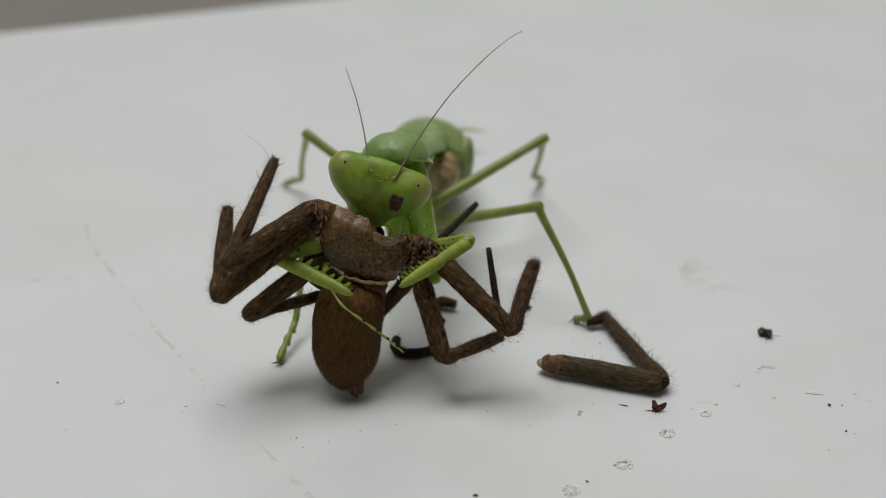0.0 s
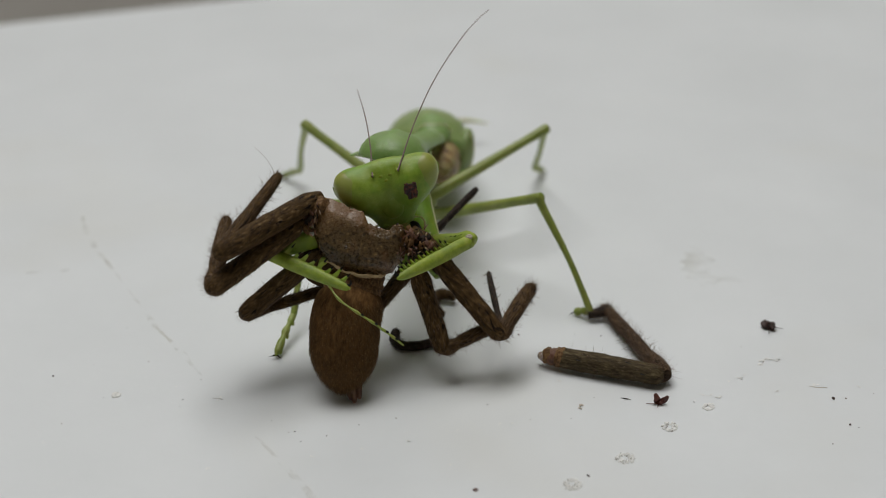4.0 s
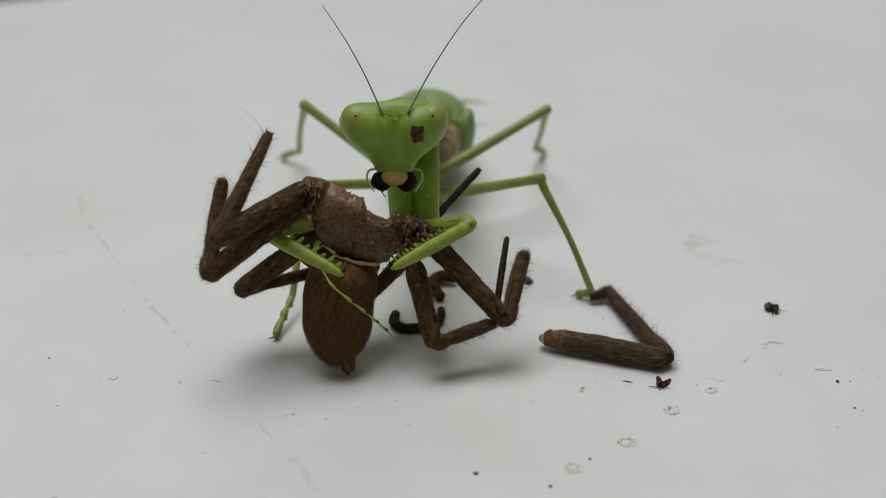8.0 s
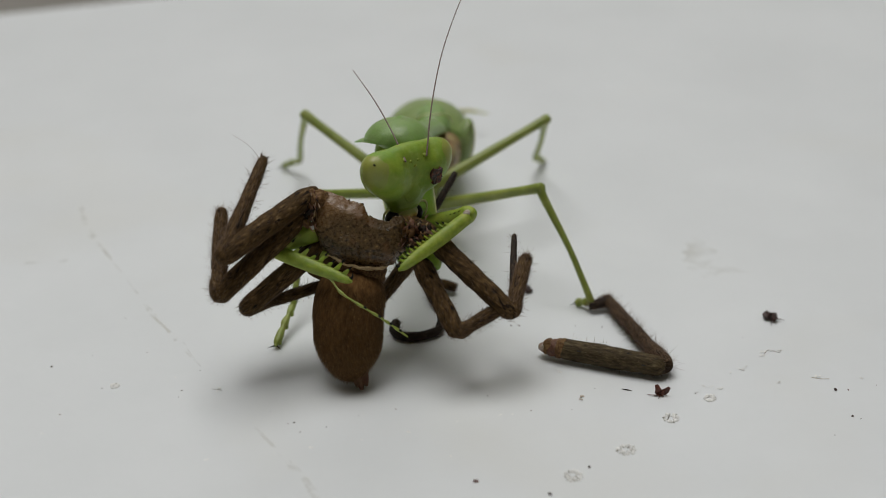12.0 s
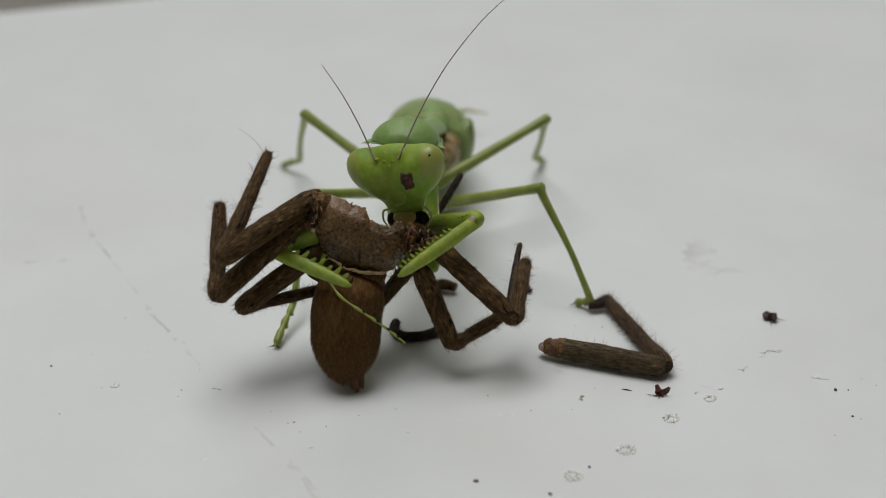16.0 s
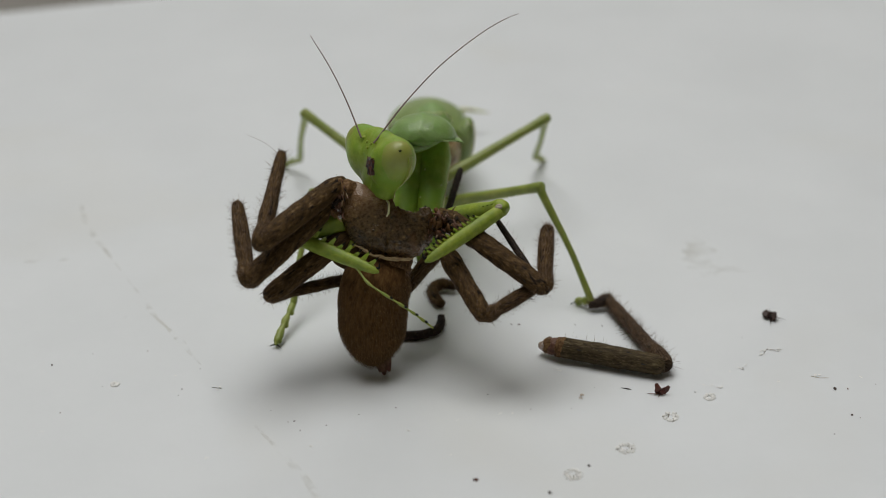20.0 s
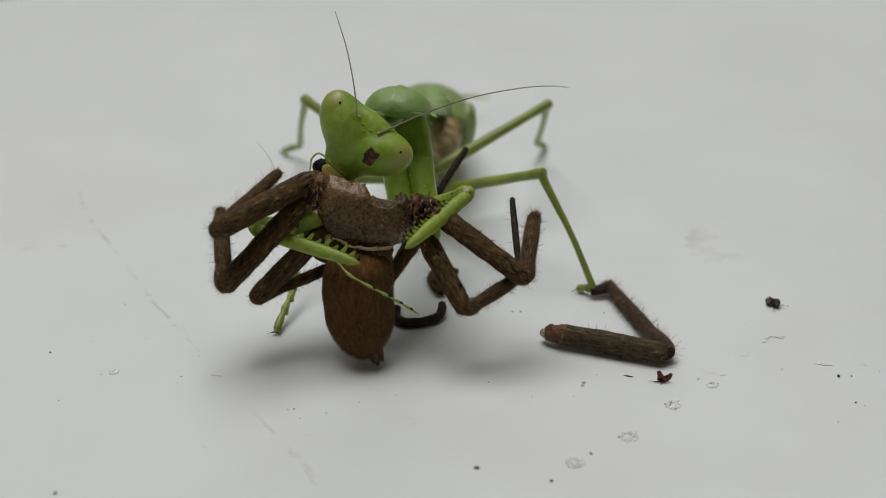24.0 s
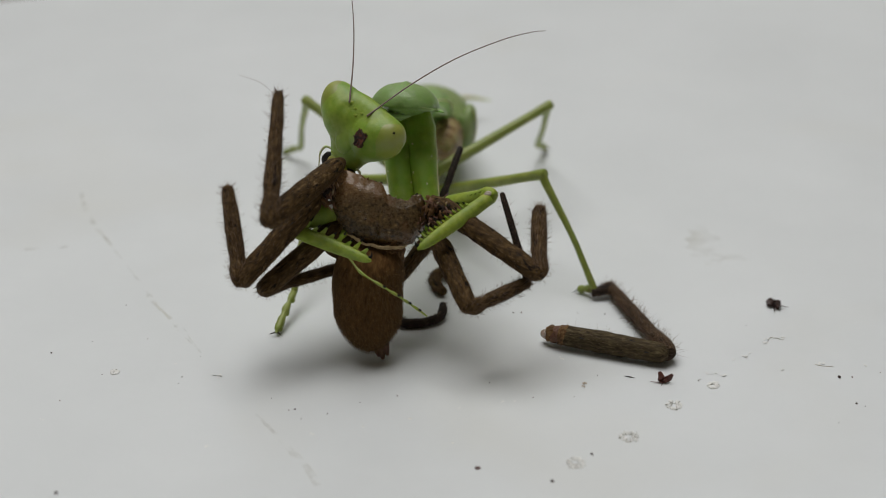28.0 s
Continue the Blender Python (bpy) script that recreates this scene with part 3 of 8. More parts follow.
mantis_parts["antenna_right"] = part("antenna", tube([(0, 0, 0, 0.07), (0.6, 0.1, 0, 0.062), (4, 0.65, 0, 0.048), (8, 0.95, 0, 0.04), (12, 0.75, 0, 0.035), (14.4, 0.35, 0, 0.028), (15.5, 0, 0, 0.02)], sides=8), "feeler", head, "long thin brown antenna curving at its end")


# walking legs
def walking_leg(hip, knee, ankle, toe, label):
    hip = Vector(hip) + (Vector(hip) - Vector(knee)) * 0.15
    leg = part("walking_leg", tube(here([(*hip, 0.55), (*(Vector(hip).lerp(Vector(knee), 0.25)), 0.49), (*(Vector(hip).lerp(Vector(knee), 0.8)), 0.38), (*knee, 0.42), (*(Vector(knee) + (Vector(knee) - Vector(hip)).normalized() * 0.35), 0.3)]), sides=14, rough=0.04), "green_leg", mantis, label)
    k, a, t = Vector(knee), Vector(ankle), Vector(toe)
    part("tibia", tube(here([(*k, 0.37), (*k.lerp(a, 0.12), 0.32), (*(k.lerp(a, 0.55) + Vector((0.12 if k.x > 0 else -0.12, 0, 0.1))), 0.24), (*k.lerp(a, 0.93), 0.27), (*a, 0.24)]), sides=12, rough=0.05), "green_leg", leg)
    mid = a.lerp(t, 0.45) + Vector((0, 0, 0.12))
    part("tarsus", tube(here([(*a, 0.25), (*a.lerp(mid, 0.35), 0.27), (*a.lerp(mid, 0.6), 0.18), (*mid, 0.3), (*mid.lerp(t, 0.22), 0.2), (*mid.lerp(t, 0.5), 0.3), (*mid.lerp(t, 0.8), 0.29), (*mid.lerp(t, 0.95), 0.15), (*t, 0.13)]), sides=12, rough=0.12, grain=0.4), "green_leg", leg, "knobbly jointed foot")
    for u in (0.2, 0.52, 0.9):
        q = a.lerp(t, u) - BASE
        part("sole", blob(q + Vector((0.14, 0.0, -0.04)), (0.24, 0.24, 0.16), rough=0.3, seg=12, rings=8), "green_leg", leg)
    d = (t - a)
    d.z = 0
    d.normalize()
    n = Vector((-d.y, d.x, 0))
    part("claw", spikes(bmesh.new(), [((t - BASE) + n * s * 0.1, (t - BASE) + d * 0.22 + n * s * 0.55 - Vector((0, 0, 0.12)), 0.08) for s in (1, -1)]), "dark", leg, "pair of dark foot claws", smooth=False)
    return leg


walking_leg((0.3, 9.0, 3.9), (7.3, 2.0, 8.6), (11.35, -1.75, 0.7), (10.15, -0.85, 0.25), "long olive green middle leg reaching forward")
walking_leg((-2.0, 10.0, 4.4), (-9.9, 3.0, 7.6), (-11.2, -3.6, 1.6), (-12.2, -7.2, 0.3), "long green middle leg half hidden by the spider")
walking_leg((-0.1, 8.9, 6.0), (8.5, 14.0, 9.15), (8.3, 22.8, 1.6), (9.2, 25.1, 0.3), "blurred olive hind leg with a raised knee")
walking_leg((-3.9, 9.8, 5.4), (-11.4, 14.0, 9.6), (-13.0, 22.6, 1.5), (-14.8, 24.0, 0.3), "olive hind leg with a raised knee")


# raptorial forelegs, built where they clasp the spider
def foreleg(key, troch, knee, claw, tarsus, spine_side, bend=None):
    T, K, C = Vector(troch), Vector(knee), Vector(claw)
    fl = part("foreleg", blob(T, (0.85, 0.8, 0.8), rough=0.05), "green_fore", mantis, "raptorial foreleg gripping the spider")
    mantis_parts[key] = fl
    femur = tube([(*T, 0.7), (*T.lerp(K, 0.2), 0.85), (*T.lerp(K, 0.55), 0.8), (*T.lerp(K, 0.85), 0.62), (*K, 0.66), (*(K + (K - T).normalized() * 0.5), 0.4)], sides=16, rough=0.03)
    if bend:
        femur = tube([(*T, 0.7), *[(*p, r) for *p, r in bend], (*K, 0.72), (*(K + Vector((-0.45, 0, 0))), 0.4)], sides=16, rough=0.04)
    part("femur", femur, "green_fore", fl, "swollen yellow-green upper foreleg")
    part("knee", blob(K + Vector((0, 0.0, 0.35)), (0.6, 0.56, 0.55), rough=0.2, grain=0.5), "green_fore", fl)
    if bend:
        part("trochanter", blob((-2.8, -0.95, 0.25), (0.42, 0.3, 0.3), rough=0.1, turn=(0, 0, 30)), "green_fore", fl)
    where = Vector((-3.5, 0.95, 0.75)) if bend else K + Vector((-0.05, 0.1, 0.98))
    part("scar", blob(where, (0.26, 0.17, 0.1), rough=0.6, seg=14, rings=10), "flake_brown" if not bend else "flake", fl, "whitish scar")
    K2 = K + Vector((0, -0.2, 1.4 if bend else 0.7))
    part("tibia", tube([(*K2, 0.46, 0.4), (*K2.lerp(C, 0.25), 0.5, 0.4), (*K2.lerp(C, 0.55), 0.5, 0.38), (*K2.lerp(C, 0.8), 0.42, 0.34), (*K2.lerp(C, 0.94), 0.33, 0.28), (*C, 0.24, 0.2), (*(C + (C - K2).normalized() * 0.3), 0.08)], sides=18, rough=0.05, grain=1.1), "green_fore", fl, "bright yellow-green spined clasping shin")
    d = (C - K2).normalized()
    n = Vector((0, 0, 1)).cross(d).normalized() * spine_side
    L = (C - K2).length
    sp, tp = [], []
    teeth = 9 if bend else 13
    for i in range(teeth):
        u = 0.26 + 0.68 * i / (teeth - 1)
        p = K2.lerp(C, u)
        r = 0.52 - 0.2 * u * u
        ln = (0.36 + 0.26 * (i % 2) + 0.14 * u) * (1.45 if bend else 1.0)
        tip = p + n * (r + ln) + d * (0.42 if bend else 0.22) + Vector((0, 0, 0.3))
        sp.append((p + n * (r - 0.12), (p + n * (r - 0.12)).lerp(tip, 0.9), 0.25 if bend else 0.19))
        tp.append(((p + n * (r - 0.12)).lerp(tip, 0.6), tip, 0.09))
    for s in tp:
        part("spine", spikes(bmesh.new(), [s]), "black", fl, smooth=False)
    for s in sp:
        part("spine_base", spikes(bmesh.new(), [s]), "green_fore", fl, smooth=False)
    part("claw", tube([(*(C + n * 0.1), 0.12), (*(C + d * 0.2 + n * 0.3), 0.09), (*(C + d * 0.1 + n * 0.6), 0.02)], sides=8), "black", fl, "dark hooked claw")
    f2 = []
    for i in range(8):
        u = 0.35 + 0.5 * i / 7
        p = T.lerp(K, u) + Vector((0, 0.35, 0.65))
        f2.append((p, p + Vector((0.1, 0.12, 0.3)), 0.09))
    for s in f2:
        part("spine", spikes(bmesh.new(), [s]), "black", fl, smooth=False)
    if tarsus:
        q = curve([(*p, 0) for p in tarsus], 3)
        beads = [(*s[:3], 0.115 if i % 3 == 0 else 0.07) for i, s in enumerate(q)]
        beads[-1] = (*q[-1][:3], 0.05)
        part("tarsus", tube(beads, sides=9, steps=3), "green_leg", fl, "thin pale green jointed foot hanging across the spider")
        for i in range(7, len(q) - 1, 3):
            c = Vector(q[i][:3])
            part("joint_mark", blob(c + Vector((0.02, 0.06, 0.1)), (0.13, 0.09, 0.08), turn=(0, 0, -35), seg=8, rings=6), "black", fl)
    return fl


foreleg("foreleg_left", (1.15, 0.2, -4.2), (-7.8, 0.5, -1.0), (-1.1, -2.8, 2.6),
        [(-2.3, -2.6, 2.3), (-1.6, -3.6, 2.8), (-0.4, -4.5, 3.1), (0.6, -5.2, 3.1), (1.4, -5.8, 3.0), (2.0, -6.3, 2.8), (2.7, -6.9, 2.6)], 1,
        [(-2.2, 0.6, -1.8, 0.7), (-3.5, 0.6, 0.1, 0.72), (-5.2, 0.25, 0.3, 0.75), (-6.6, 0.3, -0.3, 0.75)])
foreleg("foreleg_right", (3.05, 0.2, -4.2), (7.35, 1.25, -0.3), (2.6, -2.2, 2.6), None, -1)
for key in ("coxa_left", "coxa_right"):
    mantis_parts[key] = part("coxa", tube([(-1.2, 0, 0, 1.0), (0.2, 0, 0, 1.3, 1.15), (2, 0, 0, 1.2, 1.05), (4, 0, 0, 1.02, 0.95), (6, 0, 0, 0.88, 0.85), (8.2, 0, 0, 0.74), (9.2, 0, 0, 0.4)], sides=22, rough=0.05, grain=1.2), "green", mantis, "smooth green upper segment of the foreleg")
    for i in range(7):
        x, a = 0.8 + 1.05 * i, rnd.uniform(-1.2, 1.2)
        r = 1.28 - 0.066 * x
        part("granule", blob((x, r * math.sin(a), 0.93 * r * math.cos(a)), (0.09, 0.06, 0.05), seg=8, rings=6), "cream", mantis_parts[key])
    for side in (1, -1):
        part("edge", tube([(0.4, side * 1.27, 0.1, 0.03), (2, side * 1.19, 0.12, 0.05), (4, side * 1.02, 0.12, 0.055), (6, side * 0.88, 0.12, 0.045), (8.2, side * 0.73, 0.1, 0.03)], sides=6, rough=0.4), "cream", mantis_parts[key], "pale edge")

# ---- spider: X right, Y up along the hanging body, Z towards the viewer ----
spider = empty("huntsman_spider", "hairy brown spider held and half eaten by the mantis", "spider", at(-5.28, -7.98, 8.97, 62, 0, 0))
spider_legs = {}


def along_line(pts, x):
    """The height of a smooth line through the points (x, y) at x."""
    for (xa, ya), (xb, yb) in zip(pts, pts[1:]):
        if x <= xb:
            k = min(1.0, max(0.0, (x - xa) / (xb - xa)))
            return ya + (yb - ya) * k * k * (3 - 2 * k)
    return pts[-1][1]


SHELL_TOP = [(-3.5, 2.4), (-3.1, 3.3), (-2.3, 3.42), (-1.3, 3.05), (-0.75, 2.62), (0.1, 2.4), (0.5, 1.5), (1.2, 1.2), (1.8, 1.0), (2.3, 1.35), (2.8, 1.35), (3.2, 0.5)]
SHELL_LOW = [(-3.5, 0.9), (-3.2, 0.1), (-2.9, -0.75), (-2.4, -1.05), (-1.0, -1.8), (0.0, -2.05), (1.2, -2.1), (1.9, -1.95), (2.5, -1.35), (3.2, -0.4)]


def carapace():
    """A saddle-shaped shield; its upper edge is bitten away on one side."""
    bm = bmesh.new()
    nx, ny = 90, 52
    grid = []
    for i in range(nx + 1):
        x = -3.5 + 6.7 * i / nx
        top, low = along_line(SHELL_TOP, x), along_line(SHELL_LOW, x)
        if x > -0.9:
            top += 0.10 * noise.noise(Vector((x * 4.5, 2, 0))) + 0.09 * noise.noise(Vector((x * 11, 7, 0)))
        edge = max(0.0, 1 - abs((x + 0.15) / 3.4) ** 5)
        col = []
        for j in range(ny + 1):
            s = j / ny
            y = low + (top - low) * s
            rise = min(1.0, s / 0.32)
            z = 0.25 + 1.15 * (1 - (1 - rise) ** 2.2) * (0.25 + 0.75 * edge)
            z -= 0.55 * max(0.0, (y - 1.2) / 2.2) ** 1.5 + 0.25 * max(0.0, s - 0.8) / 0.2
            dx, dy = x + 0.35, y + 0.85
            ang, far = math.atan2(dy, dx), math.hypot(dx, dy)
            z -= 0.30 * math.exp(-((dx / 0.10) ** 2 + (dy / 0.32) ** 2))
            z -= 0.10 * max(0.0, math.cos(ang * 4.0 + 0.8 + 0.5 * noise.noise(Vector((x, y, 9))))) ** 12 * min(1.0, far / 0.8) * math.exp(-(far / 2.6) ** 2)
            z += 0.12 * noise.noise(Vector((x * 0.8, y * 0.8, 1))) + 0.03 * noise.noise(Vector((x * 2.4, y * 2.4, 4))) + 0.012 * noise.noise(Vector((x * 6, y * 6, 2)))
            col.append(bm.verts.new((x, y, z)))
        grid.append(col)
    for a, c in zip(grid, grid[1:]):
        for j in range(ny):
            bm.faces.new((a[j], c[j], c[j + 1], a[j + 1]))
    rim = [c[0] for c in grid] + [v for v in grid[-1][1:]] + [c[-1] for c in reversed(grid[:-1])] + [v for v in reversed(grid[0][1:-1])]
    back = [bm.verts.new((v.co.x * 0.96, v.co.y * 0.96 - 0.1, -1.1)) for v in rim]
    n = len(rim)
    for k in range(n):
        bm.faces.new((rim[k], back[k], back[(k + 1) % n], rim[(k + 1) % n]))
    bm.faces.new(back[::-1])
    bmesh.ops.recalc_face_normals(bm, faces=bm.faces[:])
    return bm


shell = carapace()
part("carapace_hair", coat_of_hair(shell, 1100, 0.22, 0.011, (0, -2.6, 0), seed=3, keep=lambda p: p.z > 0), "fur", spider, kind="stuff")
part("carapace", shell, "carapace", spider, "mottled brown shield with a ragged bite")
part("carapace_rim", tube([(x, along_line(SHELL_LOW, x) - 0.04, 0.9, w, w) for x, w in ((-2.6, 0.03), (-2.2, 0.07), (-1.7, 0.12), (-1.3, 0.08), (-0.8, 0.13), (-0.3, 0.11), (0.2, 0.16), (0.7, 0.12), (1.2, 0.11), (1.6, 0.03))], sides=10, rough=0.6, grain=0.22), "rim", spider, "pale tan hind edge of the shield")
rnd = random.Random(11)
part("sternum", blob((-1.9, -1.0, -1.5), (2.9, 1.9, 0.9), rough=0.25, grain=0.4, seg=36, rings=24), "brown", spider, "dark brown underside between the leg bases")
flesh = bmesh.new()
for i in range(22):
    x = rnd.uniform(0.2, 2.6)
    y = along_line(SHELL_TOP, x) - rnd.uniform(0.35, 0.8)
    blob((x, y, rnd.uniform(-0.6, 0.25)), [rnd.uniform(0.2, 0.4) for _ in range(3)], rough=0.35, grain=0.5, bm=flesh, seg=10, rings=8, seed=i)
part("bitten_flesh", flesh, "flesh", spider, "moist pale flesh in the bite")
for i in range(30):
    x = -0.9 + i * 0.125
    y = along_line(SHELL_TOP, x)
    w = rnd.uniform(0.035, 0.085)
    part("torn_edge", blob((x, y - 0.05 + 0.05 * rnd.random(), 0.72 - 0.35 * max(0.0, (y - 1.2) / 2.2)), (w * rnd.uniform(0.8, 1.8), w, 0.16), rough=0.6, grain=0.4, turn=(rnd.uniform(-30, 30), 0, rnd.uniform(-40, 40)), seg=8, rings=6, seed=i), rnd.choice(("pale", "joint", "carapace", "carapace", "dark")), spider)

for i in range(14):
    x = rnd.uniform(-2.2, 0.6)
    y = along_line(SHELL_TOP, x) - rnd.uniform(0.02, 0.5)
    part("torn_plate", blob((x, y, 1.05 - 0.5 * max(0.0, (y - 1.2) / 2.2) ** 1.5), (rnd.uniform(0.1, 0.26), rnd.uniform(0.06, 0.16), 0.05), rough=0.7, grain=0.4, turn=(rnd.uniform(-25, 25), rnd.uniform(-25, 25), rnd.uniform(0, 180)), seg=12, rings=8, seed=i), rnd.choice(("joint", "waist", "carapace", "waist")), spider)

# crumpled leg bases on both flanks
for i in range(70):
    side = -1 if i % 3 == 0 else 1
    if side > 0:
        x, y = rnd.uniform(2.5, 4.8), 0
        y = rnd.uniform(-1.2, 1.25 - 0.42 * (x - 2.5))
    else:
        x, y = rnd.uniform(-4.0, -3.3), rnd.uniform(0.9, 3.1)
    part("leg_base", blob((x, y, rnd.uniform(-0.3, 1.05)), [rnd.uniform(0.10, 0.26), rnd.uniform(0.25, 0.55), rnd.uniform(0.2, 0.45)], rough=0.7, grain=0.45, turn=(rnd.uniform(0, 90), 0, rnd.uniform(-50, 60)), seg=14, rings=10, seed=i), rnd.choice(("joint", "carapace", "waist", "joint", "dark", "pale" if i % 4 == 0 else "waist")), spider)
for i in range(70):
    side = -1 if i % 3 == 0 else 1
    p = Vector((rnd.uniform(2.5, 4.6), rnd.uniform(-1.0, 1.0), 1.15)) if side > 0 else Vector((rnd.uniform(-4.0, -3.2), rnd.uniform(0.9, 3.2), 1.1))
    d = Vector((rnd.uniform(-0.3, 0.3), rnd.uniform(-0.5, 0.5), rnd.uniform(0.0, 0.3)))
    part("shred", tube([(*p, 0.03), (*(p + d * 0.5), 0.06), (*(p + d * 1.0 + Vector((0.1, 0, -0.1))), 0.015)], sides=5, steps=3), rnd.choice(("pale", "dark", "joint", "joint")), spider)

part("hip_joint", tube([(-4.4, 2.4, 0.3, 0.4), (-4.0, 2.6, 0.45, 0.68), (-3.5, 2.85, 0.6, 0.8), (-2.9, 2.9, 0.55, 0.7), (-2.4, 2.7, 0.4, 0.45)], sides=24, rough=0.45, grain=0.28), "waist", spider, "orange brown crumpled hip joint")
for i in range(70):
    x, y = rnd.uniform(-4.1, -2.8), rnd.uniform(1.7, 3.6)
    p = Vector((x, y, 0.85 + 0.55 * math.sqrt(max(0.0, 1 - ((y - 2.85) / 0.85) ** 2))))
    d = Vector((rnd.uniform(-0.18, 0.18), rnd.uniform(-0.55, -0.2), rnd.uniform(-0.1, 0.12)))
    part("strand", tube([(*p, 0.02), (*(p + d * 0.5), 0.05), (*(p + d), 0.015)], sides=5, steps=3), rnd.choice(("pale", "joint", "dark", "waist")), spider)
part("waist", tube([(-0.4, -1.3, -0.9, 2.0, 0.9), (-0.5, -2.1, -0.7, 1.9, 1.0), (-0.75, -2.75, -0.5, 1.95, 1.25), (-1.0, -3.3, -0.45, 1.95, 1.4), (-1.1, -3.9, -0.4, 1.7, 1.3), (-1.1, -4.8, -0.1, 1.3, 1.0), (-1.2, -5.6, 0.0, 0.8, 0.5)], sides=26, rough=0.14, grain=0.35), "waist", spider, "light brown wrinkled waist")
belly = tube([(-0.7, -1.5, -1.2, 0.9, 0.5), (-0.9, -2.1, -0.8, 1.55, 0.9), (-0.95, -2.7, -0.35, 2.2, 1.35), (-1.15, -3.5, 0.05, 2.42, 1.8), (-1.44, -5.0, 0.25, 2.42, 2.05), (-1.45, -6.7, 0.3, 2.32, 1.95), (-1.35, -8.0, 0.2, 1.85, 1.6), (-1.2, -8.8, 0.1, 1.2, 1.0), (-1.05, -9.25, 0.0, 0.62, 0.5)], sides=36, steps=7, rough=0.035, grain=1.2)
fur = coat_of_hair(belly, 19000, 0.34, 0.0085, (0, -2.8, 0.1), spread=0.4, seed=9)
hind_body = part("abdomen", belly, "belly", spider, "furry brown tapering abdomen")
spider_legs["abdomen"] = hind_body
part("abdomen_fur", fur, "fur", hind_body, "short golden brown fur", kind="stuff")
for x, y, r in ((-1.15, -9.45, 0.24), (-0.85, -9.65, 0.3), (-0.5, -9.4, 0.26), (-0.9, -9.3, 0.3)):
    part("spinneret", tube([(x, y + 0.5, 0.2, r), (x + 0.05, y, 0.35, r * 0.9), (x + 0.12, y - 0.45, 0.45, r * 0.35)], sides=9, rough=0.1), "joint", hind_body, "small reddish brown spinneret")


def leg_piece(name, pts, parent, mat="brown", pos=None, hairs=170, length=0.75, label="", seed=1, thick=1.5):
    """One hairy leg segment along the points (x, y, z, radius), with its hairs as a part of its own."""
    bm = tube(pts, sides=16, steps=6, rough=0.10, grain=0.7, seed=seed)
    d = (Vector(pts[-1][:3]) - Vector(pts[0][:3])).normalized()
    hair = coat_of_hair(bm, int(hairs * thick), length * 1.15, 0.009, d * 0.5, spread=0.55, seed=seed, make=bristles)
    fuzz = coat_of_hair(bm, hairs * 7, 0.34, 0.011, d * 3.0, spread=0.6, seed=seed + 50)
    ob = part(name, bm, mat, parent, label, pos)
    part("hairs", hair, "hair", ob, kind="stuff")
    part("fuzz", fuzz, "hair", ob, kind="stuff")
    return ob


def straight(n, r0, r1, mid=1.08):
    return [(-0.2, 0, 0, r0 * 0.45), (n * 0.04, 0, 0, r0 * 0.75), (n * 0.12, 0, 0, r0), (n * 0.45, 0, 0, (r0 + r1) / 2 * mid), (n * 0.9, 0, 0, r1), (n, 0, 0, r1 * 0.85), (n + r1 * 0.5, 0, 0, r1 * 0.35)]


FEMUR, SHIN = 8.6, 8.9
l1 = leg_piece("leg", straight(FEMUR, 0.72, 0.74), spider, label="thick mottled brown bent leg", seed=21, hairs=110, length=0.34)
spider_legs["left_one"] = l1
shin = leg_piece("shin", [(-0.45, 0, 0, 0.35), (-0.1, 0, 0, 0.62), (0.7, 0, 0, 0.66), (1.7, 0, 0, 0.52), (2.6, 0, 0, 0.56), (5, 0, 0, 0.48), (8.2, 0, 0, 0.38), (8.9, 0, 0, 0.24)], l1, seed=22, hairs=300, length=0.62)
spider_legs["left_one_shin"] = shin
part("claw", spikes(bmesh.new(), [((8.8, 0.1, 0), (9.3, 0.35, 0.1), 0.09), ((8.8, -0.1, 0), (9.2, -0.35, 0.1), 0.09)]), "dark", shin)
part("loose_hair", tube([(8.7, 0.2, 0, 0.012), (9.5, 1.3, 0.1, 0.01), (9.9, 2.6, 0.2, 0.006)], sides=5), "hair", shin)


def chain(key, joints, radii, label, mats=("brown",), seed=1, hairs=(110, 240, 160)):
    """A leg pinned at its hip: the first segment carries the others, each with its origin at its own joint."""
    hip = Vector(joints[0])
    first = None
    names = ("leg", "shin", "foot")
    for i, (a, b) in enumerate(zip(joints, joints[1:])):
        a, b = Vector(a), Vector(b)
        r0, r1 = radii[i]
        n = b - a
        d = n.normalized()
        if first is None:
            pts = [(*(-d * r0 * 0.3), r0 * 0.4), (*(n * 0.04), r0 * 0.7), (*(n * 0.14), r0), (*(n * 0.45), (r0 + r1) / 2 * 1.05), (*(n * 0.92), r1), (*n, r1 * 0.85), (*(n + d * r1 * 0.45), r1 * 0.3)]
        else:
            pts = [(*(-d * r0 * 0.5), r0 * 0.5), (*(n * 0.03), r0 * 0.98), (*(n * 0.13), r0 * 1.02), (*(n * 0.24), r0 * 0.82), (*(n * 0.36), r0 * 0.88), (*(n * 0.65), (r0 + r1) / 2), (*(n * 0.93), r1), (*n, r1 * 0.8), (*(n + d * r1 * 0.3), r1 * 0.35)]
        ob = leg_piece(names[i], pts, first or spider, mats[min(i, len(mats) - 1)], at(*(a - hip)) if first else at(*hip), hairs=hairs[i], length=0.34 if i == 0 else 0.5, label=label if not first else "", seed=seed + i)
        spider_legs[key if not first else key + "_" + names[i]] = ob
        first = first or ob
    return first


